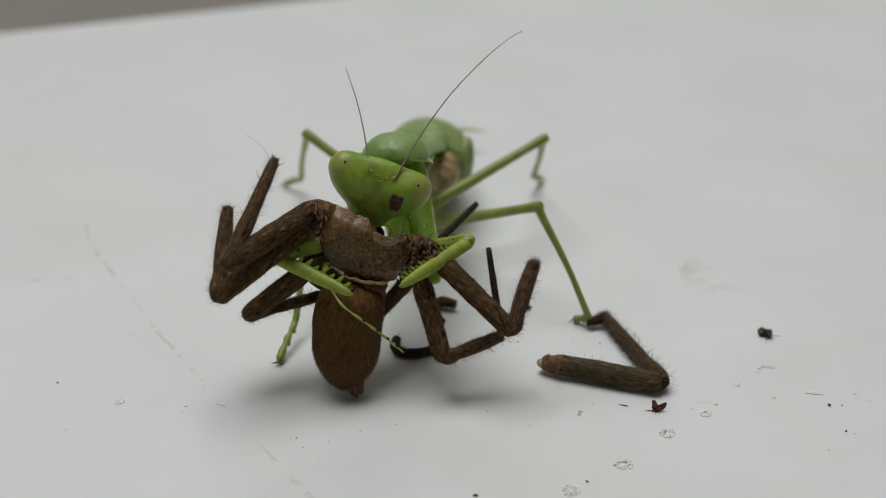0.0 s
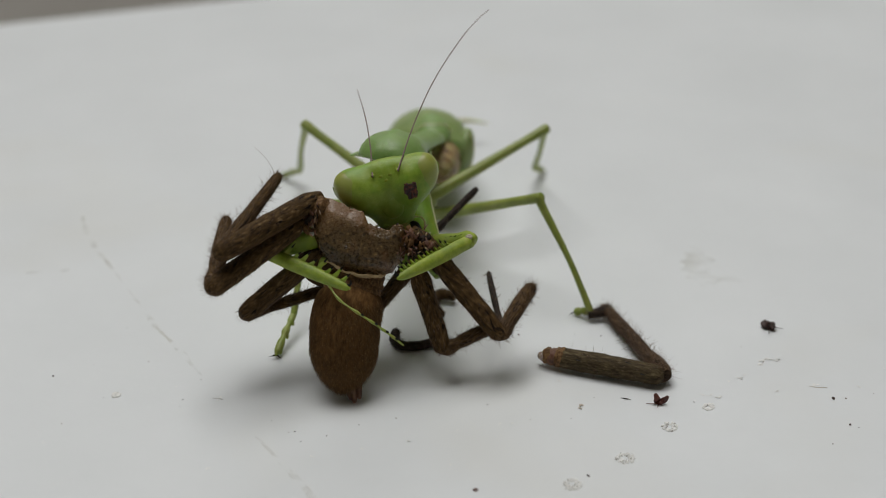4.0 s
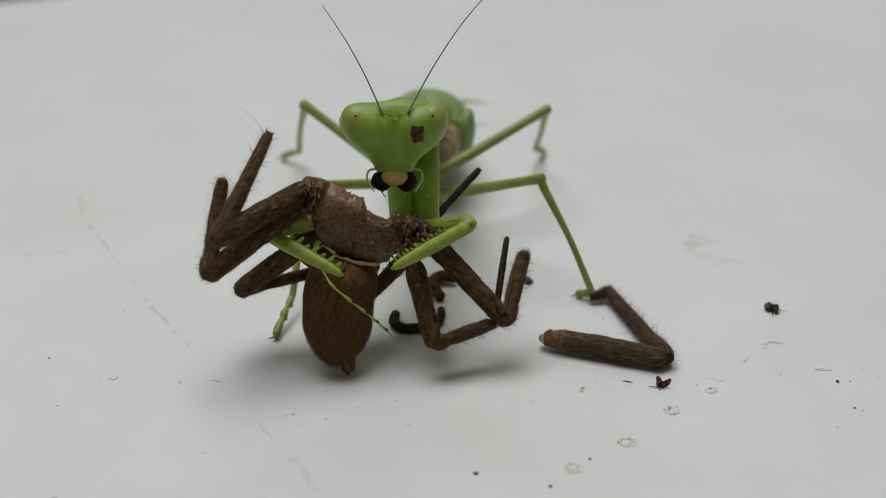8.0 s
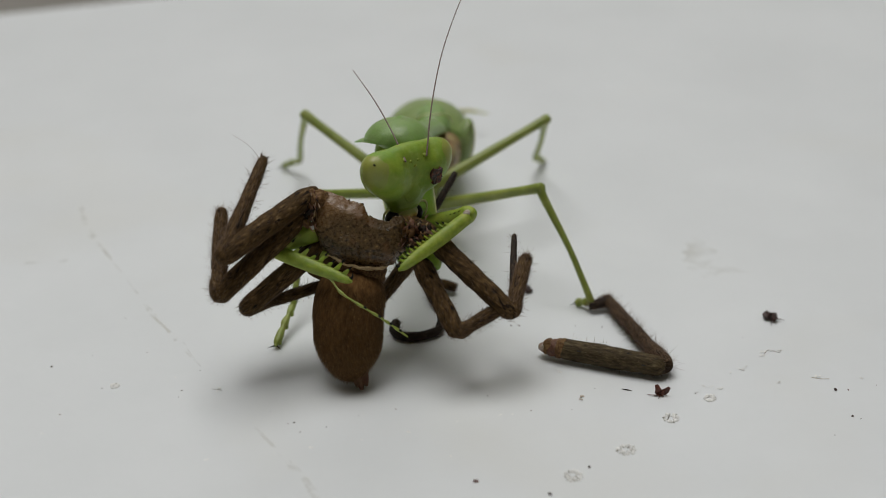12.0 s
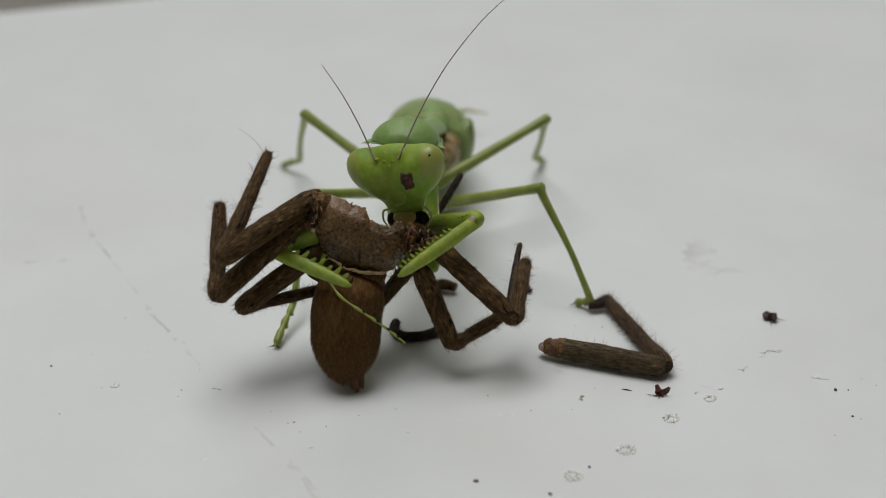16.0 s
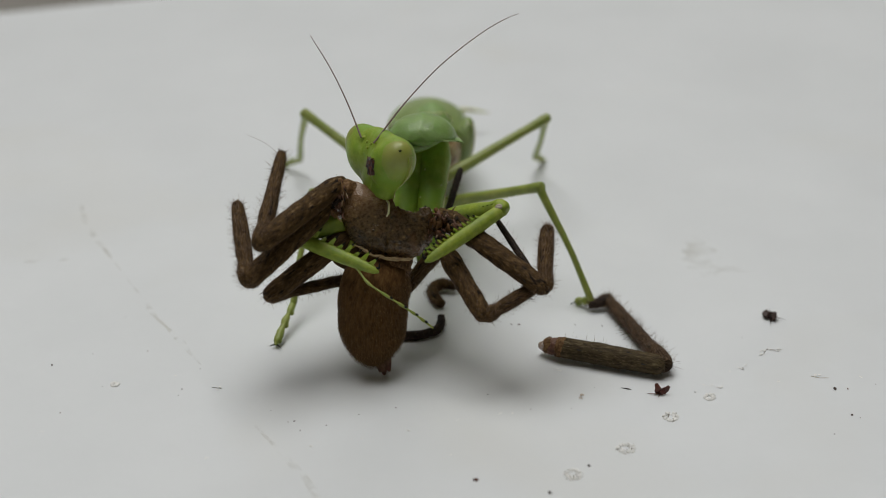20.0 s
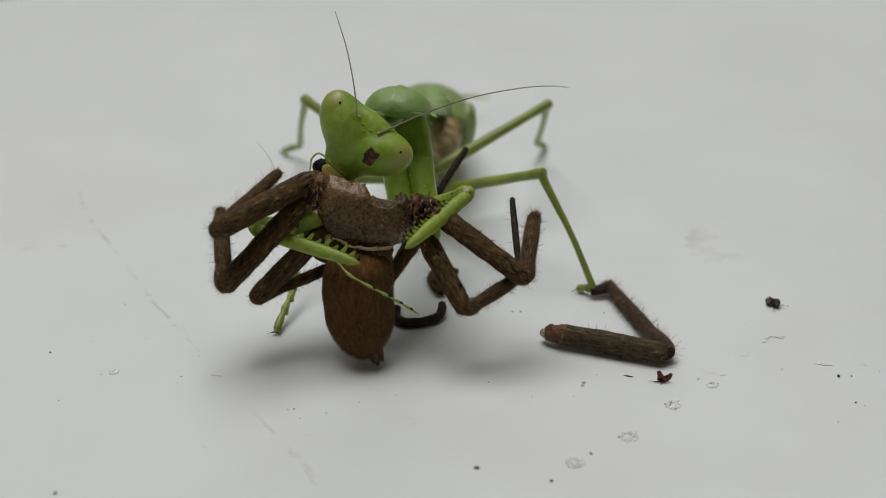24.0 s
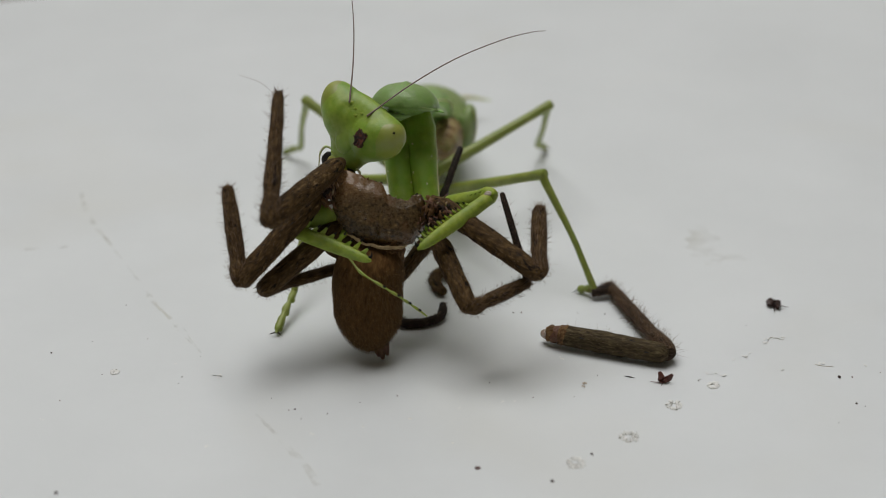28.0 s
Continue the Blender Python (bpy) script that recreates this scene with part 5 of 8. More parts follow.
    walk(spider_legs['right_one'], [
        (0, at(3.60, 1.00, -0.50, -1.0, -0.4, -0.2)), (0.5, at(3.60, 1.00, -0.50, 1.6, 2.1, 0.2)), (1, at(3.60, 1.00, -0.50, 3.7, 4.1, -1.2)),
        (1.5, at(3.60, 1.00, -0.50, 3.4, 3.8, -0.8)), (2, at(3.60, 1.00, -0.50, 1.7, 2.3, -1.2)), (2.5, at(3.60, 1.00, -0.50, -8.9, -3.1, 11.0)),
        (3, at(3.60, 1.00, -0.50, 8.2, 7.6, -4.6)), (3.5, at(3.60, 1.00, -0.50, 10.2, 8.4, -8.4)), (5.5, at(3.60, 1.00, -0.50, 6.7, 6.8, -1.9)),
        (6, at(3.60, 1.00, -0.50, 14.4, 14.3, -0.1)), (6.5, at(3.60, 1.00, -0.50, 14.3, 14.0, -0.7)), (7, at(3.60, 1.00, -0.50, 14.8, 14.5, -1.8)),
        (7.5, at(3.60, 1.00, -0.50, 9.4, 9.2, 0.0)), (8, at(3.60, 1.00, -0.50, 7.5, 7.1, 0.3)), (8.5, at(3.60, 1.00, -0.50, 5.3, 5.0, 0.8)),
        (9, at(3.60, 1.00, -0.50, 4.5, 4.1, 0.7)), (9.5, at(3.60, 1.00, -0.50, 1.7, 1.3, 4.4)), (10, at(3.60, 1.00, -0.50, 4.1, 3.7, 1.4)),
        (10.5, at(3.60, 1.00, -0.50, 3.3, 2.9, 0.6)), (11, at(3.60, 1.00, -0.50, 2.1, 2.0, 3.4)), (11.5, at(3.60, 1.00, -0.50, 2.6, 1.7, -0.7)),
        (12, at(3.60, 1.00, -0.50, 1.1, 0.5, -3.2)), (12.5, at(3.60, 1.00, -0.50, 5.5, 5.3, -3.3)), (14.5, at(3.60, 1.00, -0.50, 7.3, 6.9, -2.8)),
        (15, at(3.60, 1.00, -0.50, 3.4, 3.3, -2.5)), (15.5, at(3.60, 1.00, -0.50, 1.1, 1.0, -2.8)), (16, at(3.60, 1.00, -0.50, 3.2, 3.1, -0.5)),
        (16.5, at(3.60, 1.00, -0.50, 2.0, 1.9, 0.2)), (17, at(3.60, 1.00, -0.50, 0.0, -0.0, -0.1)), (17.5, at(3.60, 1.00, -0.50, -0.8, -0.8, -0.6)),
        (18, at(3.60, 1.00, -0.50, -1.2, -1.4, -0.9)), (18.5, at(3.60, 1.00, -0.50, -1.4, -1.5, -1.9)), (19, at(3.60, 1.00, -0.50, -2.6, -2.9, -0.4)),
        (19.5, at(3.60, 1.00, -0.50, -6.0, -6.3, 2.1)), (20, at(3.60, 1.00, -0.50, -6.2, -6.6, 5.0)), (20.5, at(3.60, 1.00, -0.50, -5.5, -5.8, 7.2)),
        (21, at(3.60, 1.00, -0.50, -3.0, -3.7, 8.0)), (21.5, at(3.60, 1.00, -0.50, -3.5, -3.8, 8.8)), (23.5, at(3.60, 1.00, -0.50, -2.3, -2.6, 2.7)),
        (24, at(3.60, 1.00, -0.50, 0.1, -0.1, -0.6)), (24.5, at(3.60, 1.00, -0.50, 1.8, 1.6, -1.9)), (25, at(3.60, 1.00, -0.50, -2.3, -2.5, 1.7)),
        (25.5, at(3.60, 1.00, -0.50, -5.4, -5.7, 4.1)), (26, at(3.60, 1.00, -0.50, -5.5, -5.9, 6.3)), (26.5, at(3.60, 1.00, -0.50, -5.2, -5.6, 4.4)),
        (27, at(3.60, 1.00, -0.50, -4.4, -4.9, 4.7)), (27.5, at(3.60, 1.00, -0.50, -5.0, -5.2, 6.2)), (28, at(3.60, 1.00, -0.50, -5.4, -5.8, 5.2)),
    ])
    walk(spider_legs['right_two'], [
        (0, at(3.70, -1.60, 0.00, -0.9, -0.6, -3.4)), (0.5, at(3.70, -1.60, 0.00, 14.1, 4.9, -3.5)), (1, at(3.70, -1.60, 0.00, 13.3, 4.6, -4.2)),
        (1.5, at(3.70, -1.60, -0.00, 1.4, 0.2, -4.5)), (2, at(3.70, -1.60, 0.00, 10.4, 3.5, -5.9)), (2.5, at(3.70, -1.60, 0.00, -7.7, -3.4, 4.2)),
        (3, at(3.70, -1.60, 0.00, 11.9, 4.0, -0.8)), (3.5, at(3.70, -1.60, 0.00, 14.1, 4.8, -3.5)), (5.5, at(3.70, -1.60, -0.00, 11.7, 4.2, -4.0)),
        (6, at(3.70, -1.60, -0.00, 14.2, 4.9, -5.4)), (6.5, at(3.70, -1.60, -0.00, 14.2, 5.0, -5.3)), (7, at(3.70, -1.60, -0.00, 13.9, 5.1, -5.6)),
        (7.5, at(3.70, -1.60, 0.00, 7.9, 2.8, -4.3)), (8, at(3.70, -1.60, -0.00, 0.1, 0.1, -3.3)), (8.5, at(3.70, -1.60, 0.00, -3.2, -1.1, -3.2)),
        (9, at(3.70, -1.60, 0.00, 6.1, 2.2, -3.0)), (9.5, at(3.70, -1.60, -0.00, -5.6, -1.8, 4.0)), (10, at(3.70, -1.60, 0.00, -11.0, -4.0, 13.4)),
        (10.5, at(3.70, -1.60, 0.00, -10.4, -3.5, 9.3)), (11, at(3.70, -1.60, -0.00, -13.7, -4.7, 8.3)), (11.5, at(3.70, -1.60, -0.00, -12.0, -4.2, 6.7)),
        (12, at(3.70, -1.60, 0.00, -9.5, -3.3, 4.0)), (12.5, at(3.70, -1.60, 0.00, -3.2, -1.2, 0.2)), (14.5, at(3.70, -1.60, 0.00, 10.8, 4.0, 1.7)),
        (15, at(3.70, -1.60, -0.00, 7.9, 3.0, 3.4)), (15.5, at(3.70, -1.60, -0.00, 2.2, 0.9, 1.2)), (16, at(3.70, -1.60, -0.00, 11.1, 4.1, 1.4)),
        (16.5, at(3.70, -1.60, -0.00, 7.1, 2.8, 1.2)), (17, at(3.70, -1.60, -0.00, 6.8, 2.6, 1.0)), (17.5, at(3.70, -1.60, -0.00, -2.2, -0.4, 3.4)),
        (18, at(3.70, -1.60, -0.00, -3.9, -1.1, 4.2)), (18.5, at(3.70, -1.60, 0.00, -4.8, -1.5, 3.7)), (19, at(3.70, -1.60, -0.00, -6.9, -2.0, 4.6)),
        (19.5, at(3.70, -1.60, 0.00, -15.2, -4.8, 8.1)), (20, at(3.70, -1.60, 0.00, -20.2, -6.7, 9.1)), (20.5, at(3.70, -1.60, 0.00, -15.3, -4.8, 7.7)),
        (21, at(3.70, -1.60, 0.00, -12.6, -4.4, 10.0)), (21.5, at(3.70, -1.60, -0.00, -11.6, -3.9, 9.6)), (23.5, at(3.70, -1.60, -0.00, -10.5, -4.0, 2.0)),
        (24, at(3.70, -1.60, -0.00, -7.3, -2.4, 1.2)), (24.5, at(3.70, -1.60, -0.00, -5.4, -1.4, 1.9)), (25, at(3.70, -1.60, 0.00, -13.0, -4.1, 3.1)),
        (25.5, at(3.70, -1.60, 0.00, -19.5, -7.2, 4.1)), (26, at(3.70, -1.60, 0.00, -18.1, -6.8, 3.0)), (26.5, at(3.70, -1.60, 0.00, -18.5, -6.8, 1.0)),
        (27, at(3.70, -1.60, 0.00, -17.8, -6.9, 0.3)), (27.5, at(3.70, -1.60, 0.00, -19.8, -7.6, 3.1)), (28, at(3.70, -1.60, 0.00, -19.8, -7.6, 2.2)),
    ])
    walk(spider_legs['right_one_shin'], [
        (0, at(6.60, -6.40, 2.50, 9.6, -1.2, -9.7)), (0.5, at(6.60, -6.40, 2.50, 3.6, -0.5, -13.3)), (1, at(6.60, -6.40, 2.50, 9.6, -1.1, -9.5)),
        (1.5, at(6.60, -6.40, 2.50, 11.3, -1.3, -7.9)), (2, at(6.60, -6.40, 2.50, 11.3, -1.4, -9.0)), (2.5, at(6.60, -6.40, 2.50, 6.3, 0.7, -9.4)),
        (3, at(6.60, -6.40, 2.50, -18.1, 1.5, -26.8)), (3.5, at(6.60, -6.40, 2.50, -23.2, 1.6, -31.1)), (5.5, at(6.60, -6.40, 2.50, -23.4, 1.6, -20.3)),
        (6, at(6.60, -6.40, 2.50, -25.1, -2.0, -25.4)), (6.5, at(6.60, -6.40, 2.50, -15.4, -0.8, -18.9)), (7, at(6.60, -6.40, 2.50, -11.9, -0.5, -17.6)),
        (7.5, at(6.60, -6.40, 2.50, -10.1, 0.8, -9.0)), (8, at(6.60, -6.40, 2.50, -6.3, 0.8, -7.4)), (8.5, at(6.60, -6.40, 2.50, -5.7, 1.1, -5.3)),
        (9, at(6.60, -6.40, 2.50, -15.0, 2.1, -8.1)), (9.5, at(6.60, -6.40, 2.50, -27.0, 3.6, -12.9)), (10, at(6.60, -6.40, 2.50, -27.2, 3.1, -14.8)),
        (10.5, at(6.60, -6.40, 2.50, -26.4, 3.1, -15.9)), (11, at(6.60, -6.40, 2.50, -33.0, 4.5, -21.7)), (11.5, at(6.60, -6.40, 2.50, -23.4, 3.1, -20.3)),
        (12, at(6.60, -6.40, 2.50, -22.4, 3.9, -10.8)), (12.5, at(6.60, -6.40, 2.50, -20.3, 2.3, -12.5)), (14.5, at(6.60, -6.40, 2.50, -24.9, 0.4, -14.1)),
        (15, at(6.60, -6.40, 2.50, -22.2, 2.0, -9.4)), (15.5, at(6.60, -6.40, 2.50, -20.0, 2.5, -6.6)), (16, at(6.60, -6.40, 2.50, -23.0, 2.1, -7.6)),
        (16.5, at(6.60, -6.40, 2.50, -18.0, 2.4, -5.3)), (17, at(6.60, -6.40, 2.50, -22.6, 3.6, -5.0)), (17.5, at(6.60, -6.40, 2.50, -22.4, 3.9, -2.5)),
        (18, at(6.60, -6.40, 2.50, -22.0, 4.1, -3.2)), (18.5, at(6.60, -6.40, 2.50, -22.7, 4.1, -3.5)), (19, at(6.60, -6.40, 2.50, -17.9, 3.7, -1.1)),
        (19.5, at(6.60, -6.40, 2.50, -14.4, 3.9, 1.2)), (20, at(6.60, -6.40, 2.50, -13.7, 3.8, -0.7)), (20.5, at(6.60, -6.40, 2.50, -15.5, 3.8, -1.0)),
        (21, at(6.60, -6.40, 2.50, -19.3, 3.9, -3.0)), (21.5, at(6.60, -6.40, 2.50, -20.7, 4.0, -3.6)), (23.5, at(6.60, -6.40, 2.50, -11.4, 2.2, -3.8)),
        (24, at(6.60, -6.40, 2.50, -12.5, 2.3, -9.2)), (24.5, at(6.60, -6.40, 2.50, -15.0, 2.4, -10.0)), (25, at(6.60, -6.40, 2.50, -15.5, 3.1, -3.6)),
        (25.5, at(6.60, -6.40, 2.50, -10.5, 2.7, 0.3)), (26, at(6.60, -6.40, 2.50, -9.3, 2.7, 0.5)), (26.5, at(6.60, -6.40, 2.50, -11.2, 3.0, -0.0)),
        (27, at(6.60, -6.40, 2.50, -8.6, 2.4, -0.8)), (27.5, at(6.60, -6.40, 2.50, -5.5, 1.9, -1.3)), (28, at(6.60, -6.40, 2.50, -7.0, 2.3, 0.4)),
    ])
    walk(spider_legs['right_two_foot'], [
        (0, at(6.10, -3.90, -0.00, 9.9, -0.8, 17.6)), (0.5, at(6.10, -3.90, 0.00, -39.9, 0.8, 10.6)), (1, at(6.10, -3.90, 0.00, -5.6, -0.6, 11.2)),
        (1.5, at(6.10, -3.90, -0.00, 11.4, -1.2, 12.4)), (2, at(6.10, -3.90, -0.00, 2.0, -0.5, 11.2)), (2.5, at(6.10, -3.90, -0.00, -0.1, -1.7, 10.7)),
        (3, at(6.10, -3.90, 0.00, -54.6, 2.1, 17.4)), (3.5, at(6.10, -3.90, -0.00, -58.3, 4.3, 17.1)), (5.5, at(6.10, -3.90, 0.00, -40.1, -1.2, -14.0)),
        (6, at(6.10, -3.90, 0.00, -40.2, -1.1, -16.1)), (6.5, at(6.10, -3.90, 0.00, -35.7, 0.4, -13.4)), (7, at(6.10, -3.90, 0.00, -29.9, -0.4, -12.7)),
        (7.5, at(6.10, -3.90, 0.00, -21.3, 1.6, -2.2)), (8, at(6.10, -3.90, -0.00, -3.5, 0.0, 2.4)), (8.5, at(6.10, -3.90, 0.00, -0.1, 0.3, 4.2)),
        (9, at(6.10, -3.90, 0.00, -27.4, 1.2, -0.7)), (9.5, at(6.10, -3.90, 0.00, -22.6, 3.5, 6.5)), (10, at(6.10, -3.90, -0.00, -20.2, 2.9, 9.0)),
        (10.5, at(6.10, -3.90, -0.00, -18.3, 1.8, 9.0)), (11, at(6.10, -3.90, -0.00, -18.6, 3.3, 12.9)), (11.5, at(6.10, -3.90, 0.00, -12.6, 2.4, 6.1)),
        (12, at(6.10, -3.90, -0.00, -19.6, 3.0, -3.2)), (12.5, at(6.10, -3.90, 0.00, -15.5, 1.5, -8.5)), (14.5, at(6.10, -3.90, -0.00, -36.8, -2.7, -22.7)),
        (15, at(6.10, -3.90, -0.00, -30.1, -0.8, -19.4)), (15.5, at(6.10, -3.90, -0.00, -22.8, 2.8, -9.4)), (16, at(6.10, -3.90, -0.00, -32.0, -0.9, -13.4)),
        (16.5, at(6.10, -3.90, -0.00, -25.0, 0.1, -6.4)), (17, at(6.10, -3.90, 0.00, -31.4, 0.1, -4.2)), (17.5, at(6.10, -3.90, -0.00, -24.0, 2.6, 2.4)),
        (18, at(6.10, -3.90, -0.00, -23.0, 2.3, 2.3)), (18.5, at(6.10, -3.90, 0.00, -26.1, 3.6, 4.1)), (19, at(6.10, -3.90, -0.00, -16.8, 2.1, 4.7)),
        (19.5, at(6.10, -3.90, 0.00, -4.3, 2.0, 16.9)), (20, at(6.10, -3.90, 0.00, 3.9, 0.7, 26.7)), (20.5, at(6.10, -3.90, -0.00, -2.3, -0.3, 23.8)),
        (21, at(6.10, -3.90, 0.00, -5.5, 1.9, 30.3)), (21.5, at(6.10, -3.90, -0.00, -6.4, 1.9, 29.5)), (23.5, at(6.10, -3.90, -0.00, 0.4, 1.0, 11.3)),
        (24, at(6.10, -3.90, 0.00, -8.2, 1.5, 2.1)), (24.5, at(6.10, -3.90, -0.00, -12.0, 0.4, 1.6)), (25, at(6.10, -3.90, -0.00, 0.5, 0.8, 13.7)),
        (25.5, at(6.10, -3.90, 0.00, 8.1, 0.1, 18.6)), (26, at(6.10, -3.90, -0.00, 13.9, -0.7, 19.4)), (26.5, at(6.10, -3.90, 0.00, 20.5, -1.5, 20.6)),
        (27, at(6.10, -3.90, 0.00, 23.5, -1.9, 20.0)), (27.5, at(6.10, -3.90, -0.00, 13.8, -0.9, 17.2)), (28, at(6.10, -3.90, -0.00, 28.6, -2.7, 16.5)),
    ])
    walk(spider_legs['left_two'], [
        (0, at(-4.20, 1.80, 0.90, -1.6, 1.9, -0.1)), (0.5, at(-4.20, 1.80, 0.90, -7.8, 7.0, -4.3)), (1, at(-4.20, 1.80, 0.90, 0.7, -0.7, 0.2)),
        (1.5, at(-4.20, 1.80, 0.90, 7.6, -8.6, -0.5)), (2, at(-4.20, 1.80, 0.90, 4.6, -5.4, -0.5)), (2.5, at(-4.20, 1.80, 0.90, 1.3, -1.7, -0.7)),
        (3, at(-4.20, 1.80, 0.90, -8.1, 7.5, -3.9)), (3.5, at(-4.20, 1.80, 0.90, -8.3, 8.2, -3.3)), (5.5, at(-4.20, 1.80, 0.90, 0.3, -0.1, -3.4)),
        (6, at(-4.20, 1.80, 0.90, 2.0, -2.1, -3.6)), (6.5, at(-4.20, 1.80, 0.90, 3.2, -3.7, -3.0)), (7, at(-4.20, 1.80, 0.90, 4.8, -5.9, -3.3)),
        (7.5, at(-4.20, 1.80, 0.90, 10.8, -12.5, -2.2)), (8, at(-4.20, 1.80, 0.90, -1.3, 1.5, 1.9)), (8.5, at(-4.20, 1.80, 0.90, -1.2, 1.6, 2.1)),
        (9, at(-4.20, 1.80, 0.90, 5.0, -5.8, -0.1)), (9.5, at(-4.20, 1.80, 0.90, -4.1, 5.9, 1.9)), (10, at(-4.20, 1.80, 0.90, -3.0, 5.2, 3.3)),
        (10.5, at(-4.20, 1.80, 0.90, -1.9, 3.4, 3.9)), (11, at(-4.20, 1.80, 0.90, -4.3, 6.3, 3.4)), (11.5, at(-4.20, 1.80, 0.90, -1.5, 2.6, 3.5)),
        (12, at(-4.20, 1.80, 0.90, -1.8, 3.3, 1.6)), (12.5, at(-4.20, 1.80, 0.90, -0.5, 1.5, 1.0)), (14.5, at(-4.20, 1.80, 0.90, -4.4, 6.7, 0.8)),
        (15, at(-4.20, 1.80, 0.90, -2.3, 3.7, 1.3)), (15.5, at(-4.20, 1.80, 0.90, 2.9, -3.0, 1.5)), (16, at(-4.20, 1.80, 0.90, 0.0, 0.8, 1.7)),
        (16.5, at(-4.20, 1.80, 0.90, 3.6, -3.8, 2.5)), (17, at(-4.20, 1.80, 0.90, -2.4, 4.0, 2.3)), (17.5, at(-4.20, 1.80, 0.90, -2.2, 3.7, 2.7)),
        (18, at(-4.20, 1.80, 0.90, -1.0, 2.2, 2.6)), (18.5, at(-4.20, 1.80, 0.90, -4.6, 6.9, 1.4)), (19, at(-4.20, 1.80, 0.90, -3.4, 5.6, 3.8)),
        (19.5, at(-4.20, 1.80, 0.90, -5.1, 7.7, 5.4)), (20, at(-4.20, 1.80, 0.90, -6.6, 7.8, 2.1)), (20.5, at(-4.20, 1.80, 0.90, -6.3, 8.2, 4.0)),
        (21, at(-4.20, 1.80, 0.90, -9.3, 12.3, 0.0)), (21.5, at(-4.20, 1.80, 0.90, -10.4, 13.1, -0.4)), (23.5, at(-4.20, 1.80, 0.90, 2.7, -3.2, 2.8)),
        (24, at(-4.20, 1.80, 0.90, 0.3, -0.1, 0.7)), (24.5, at(-4.20, 1.80, 0.90, 0.6, -0.6, -1.3)), (25, at(-4.20, 1.80, 0.90, -2.9, 3.8, 0.4)),
        (25.5, at(-4.20, 1.80, 0.90, -4.4, 5.6, 3.9)), (26, at(-4.20, 1.80, 0.90, -4.5, 5.6, 4.3)), (26.5, at(-4.20, 1.80, 0.90, -2.6, 3.5, 6.4)),
        (27, at(-4.20, 1.80, 0.90, -0.4, 0.9, 5.6)), (27.5, at(-4.20, 1.80, 0.90, 7.0, -8.4, 4.1)), (28, at(-4.20, 1.80, 0.90, 1.8, -1.9, 4.8)),
    ])
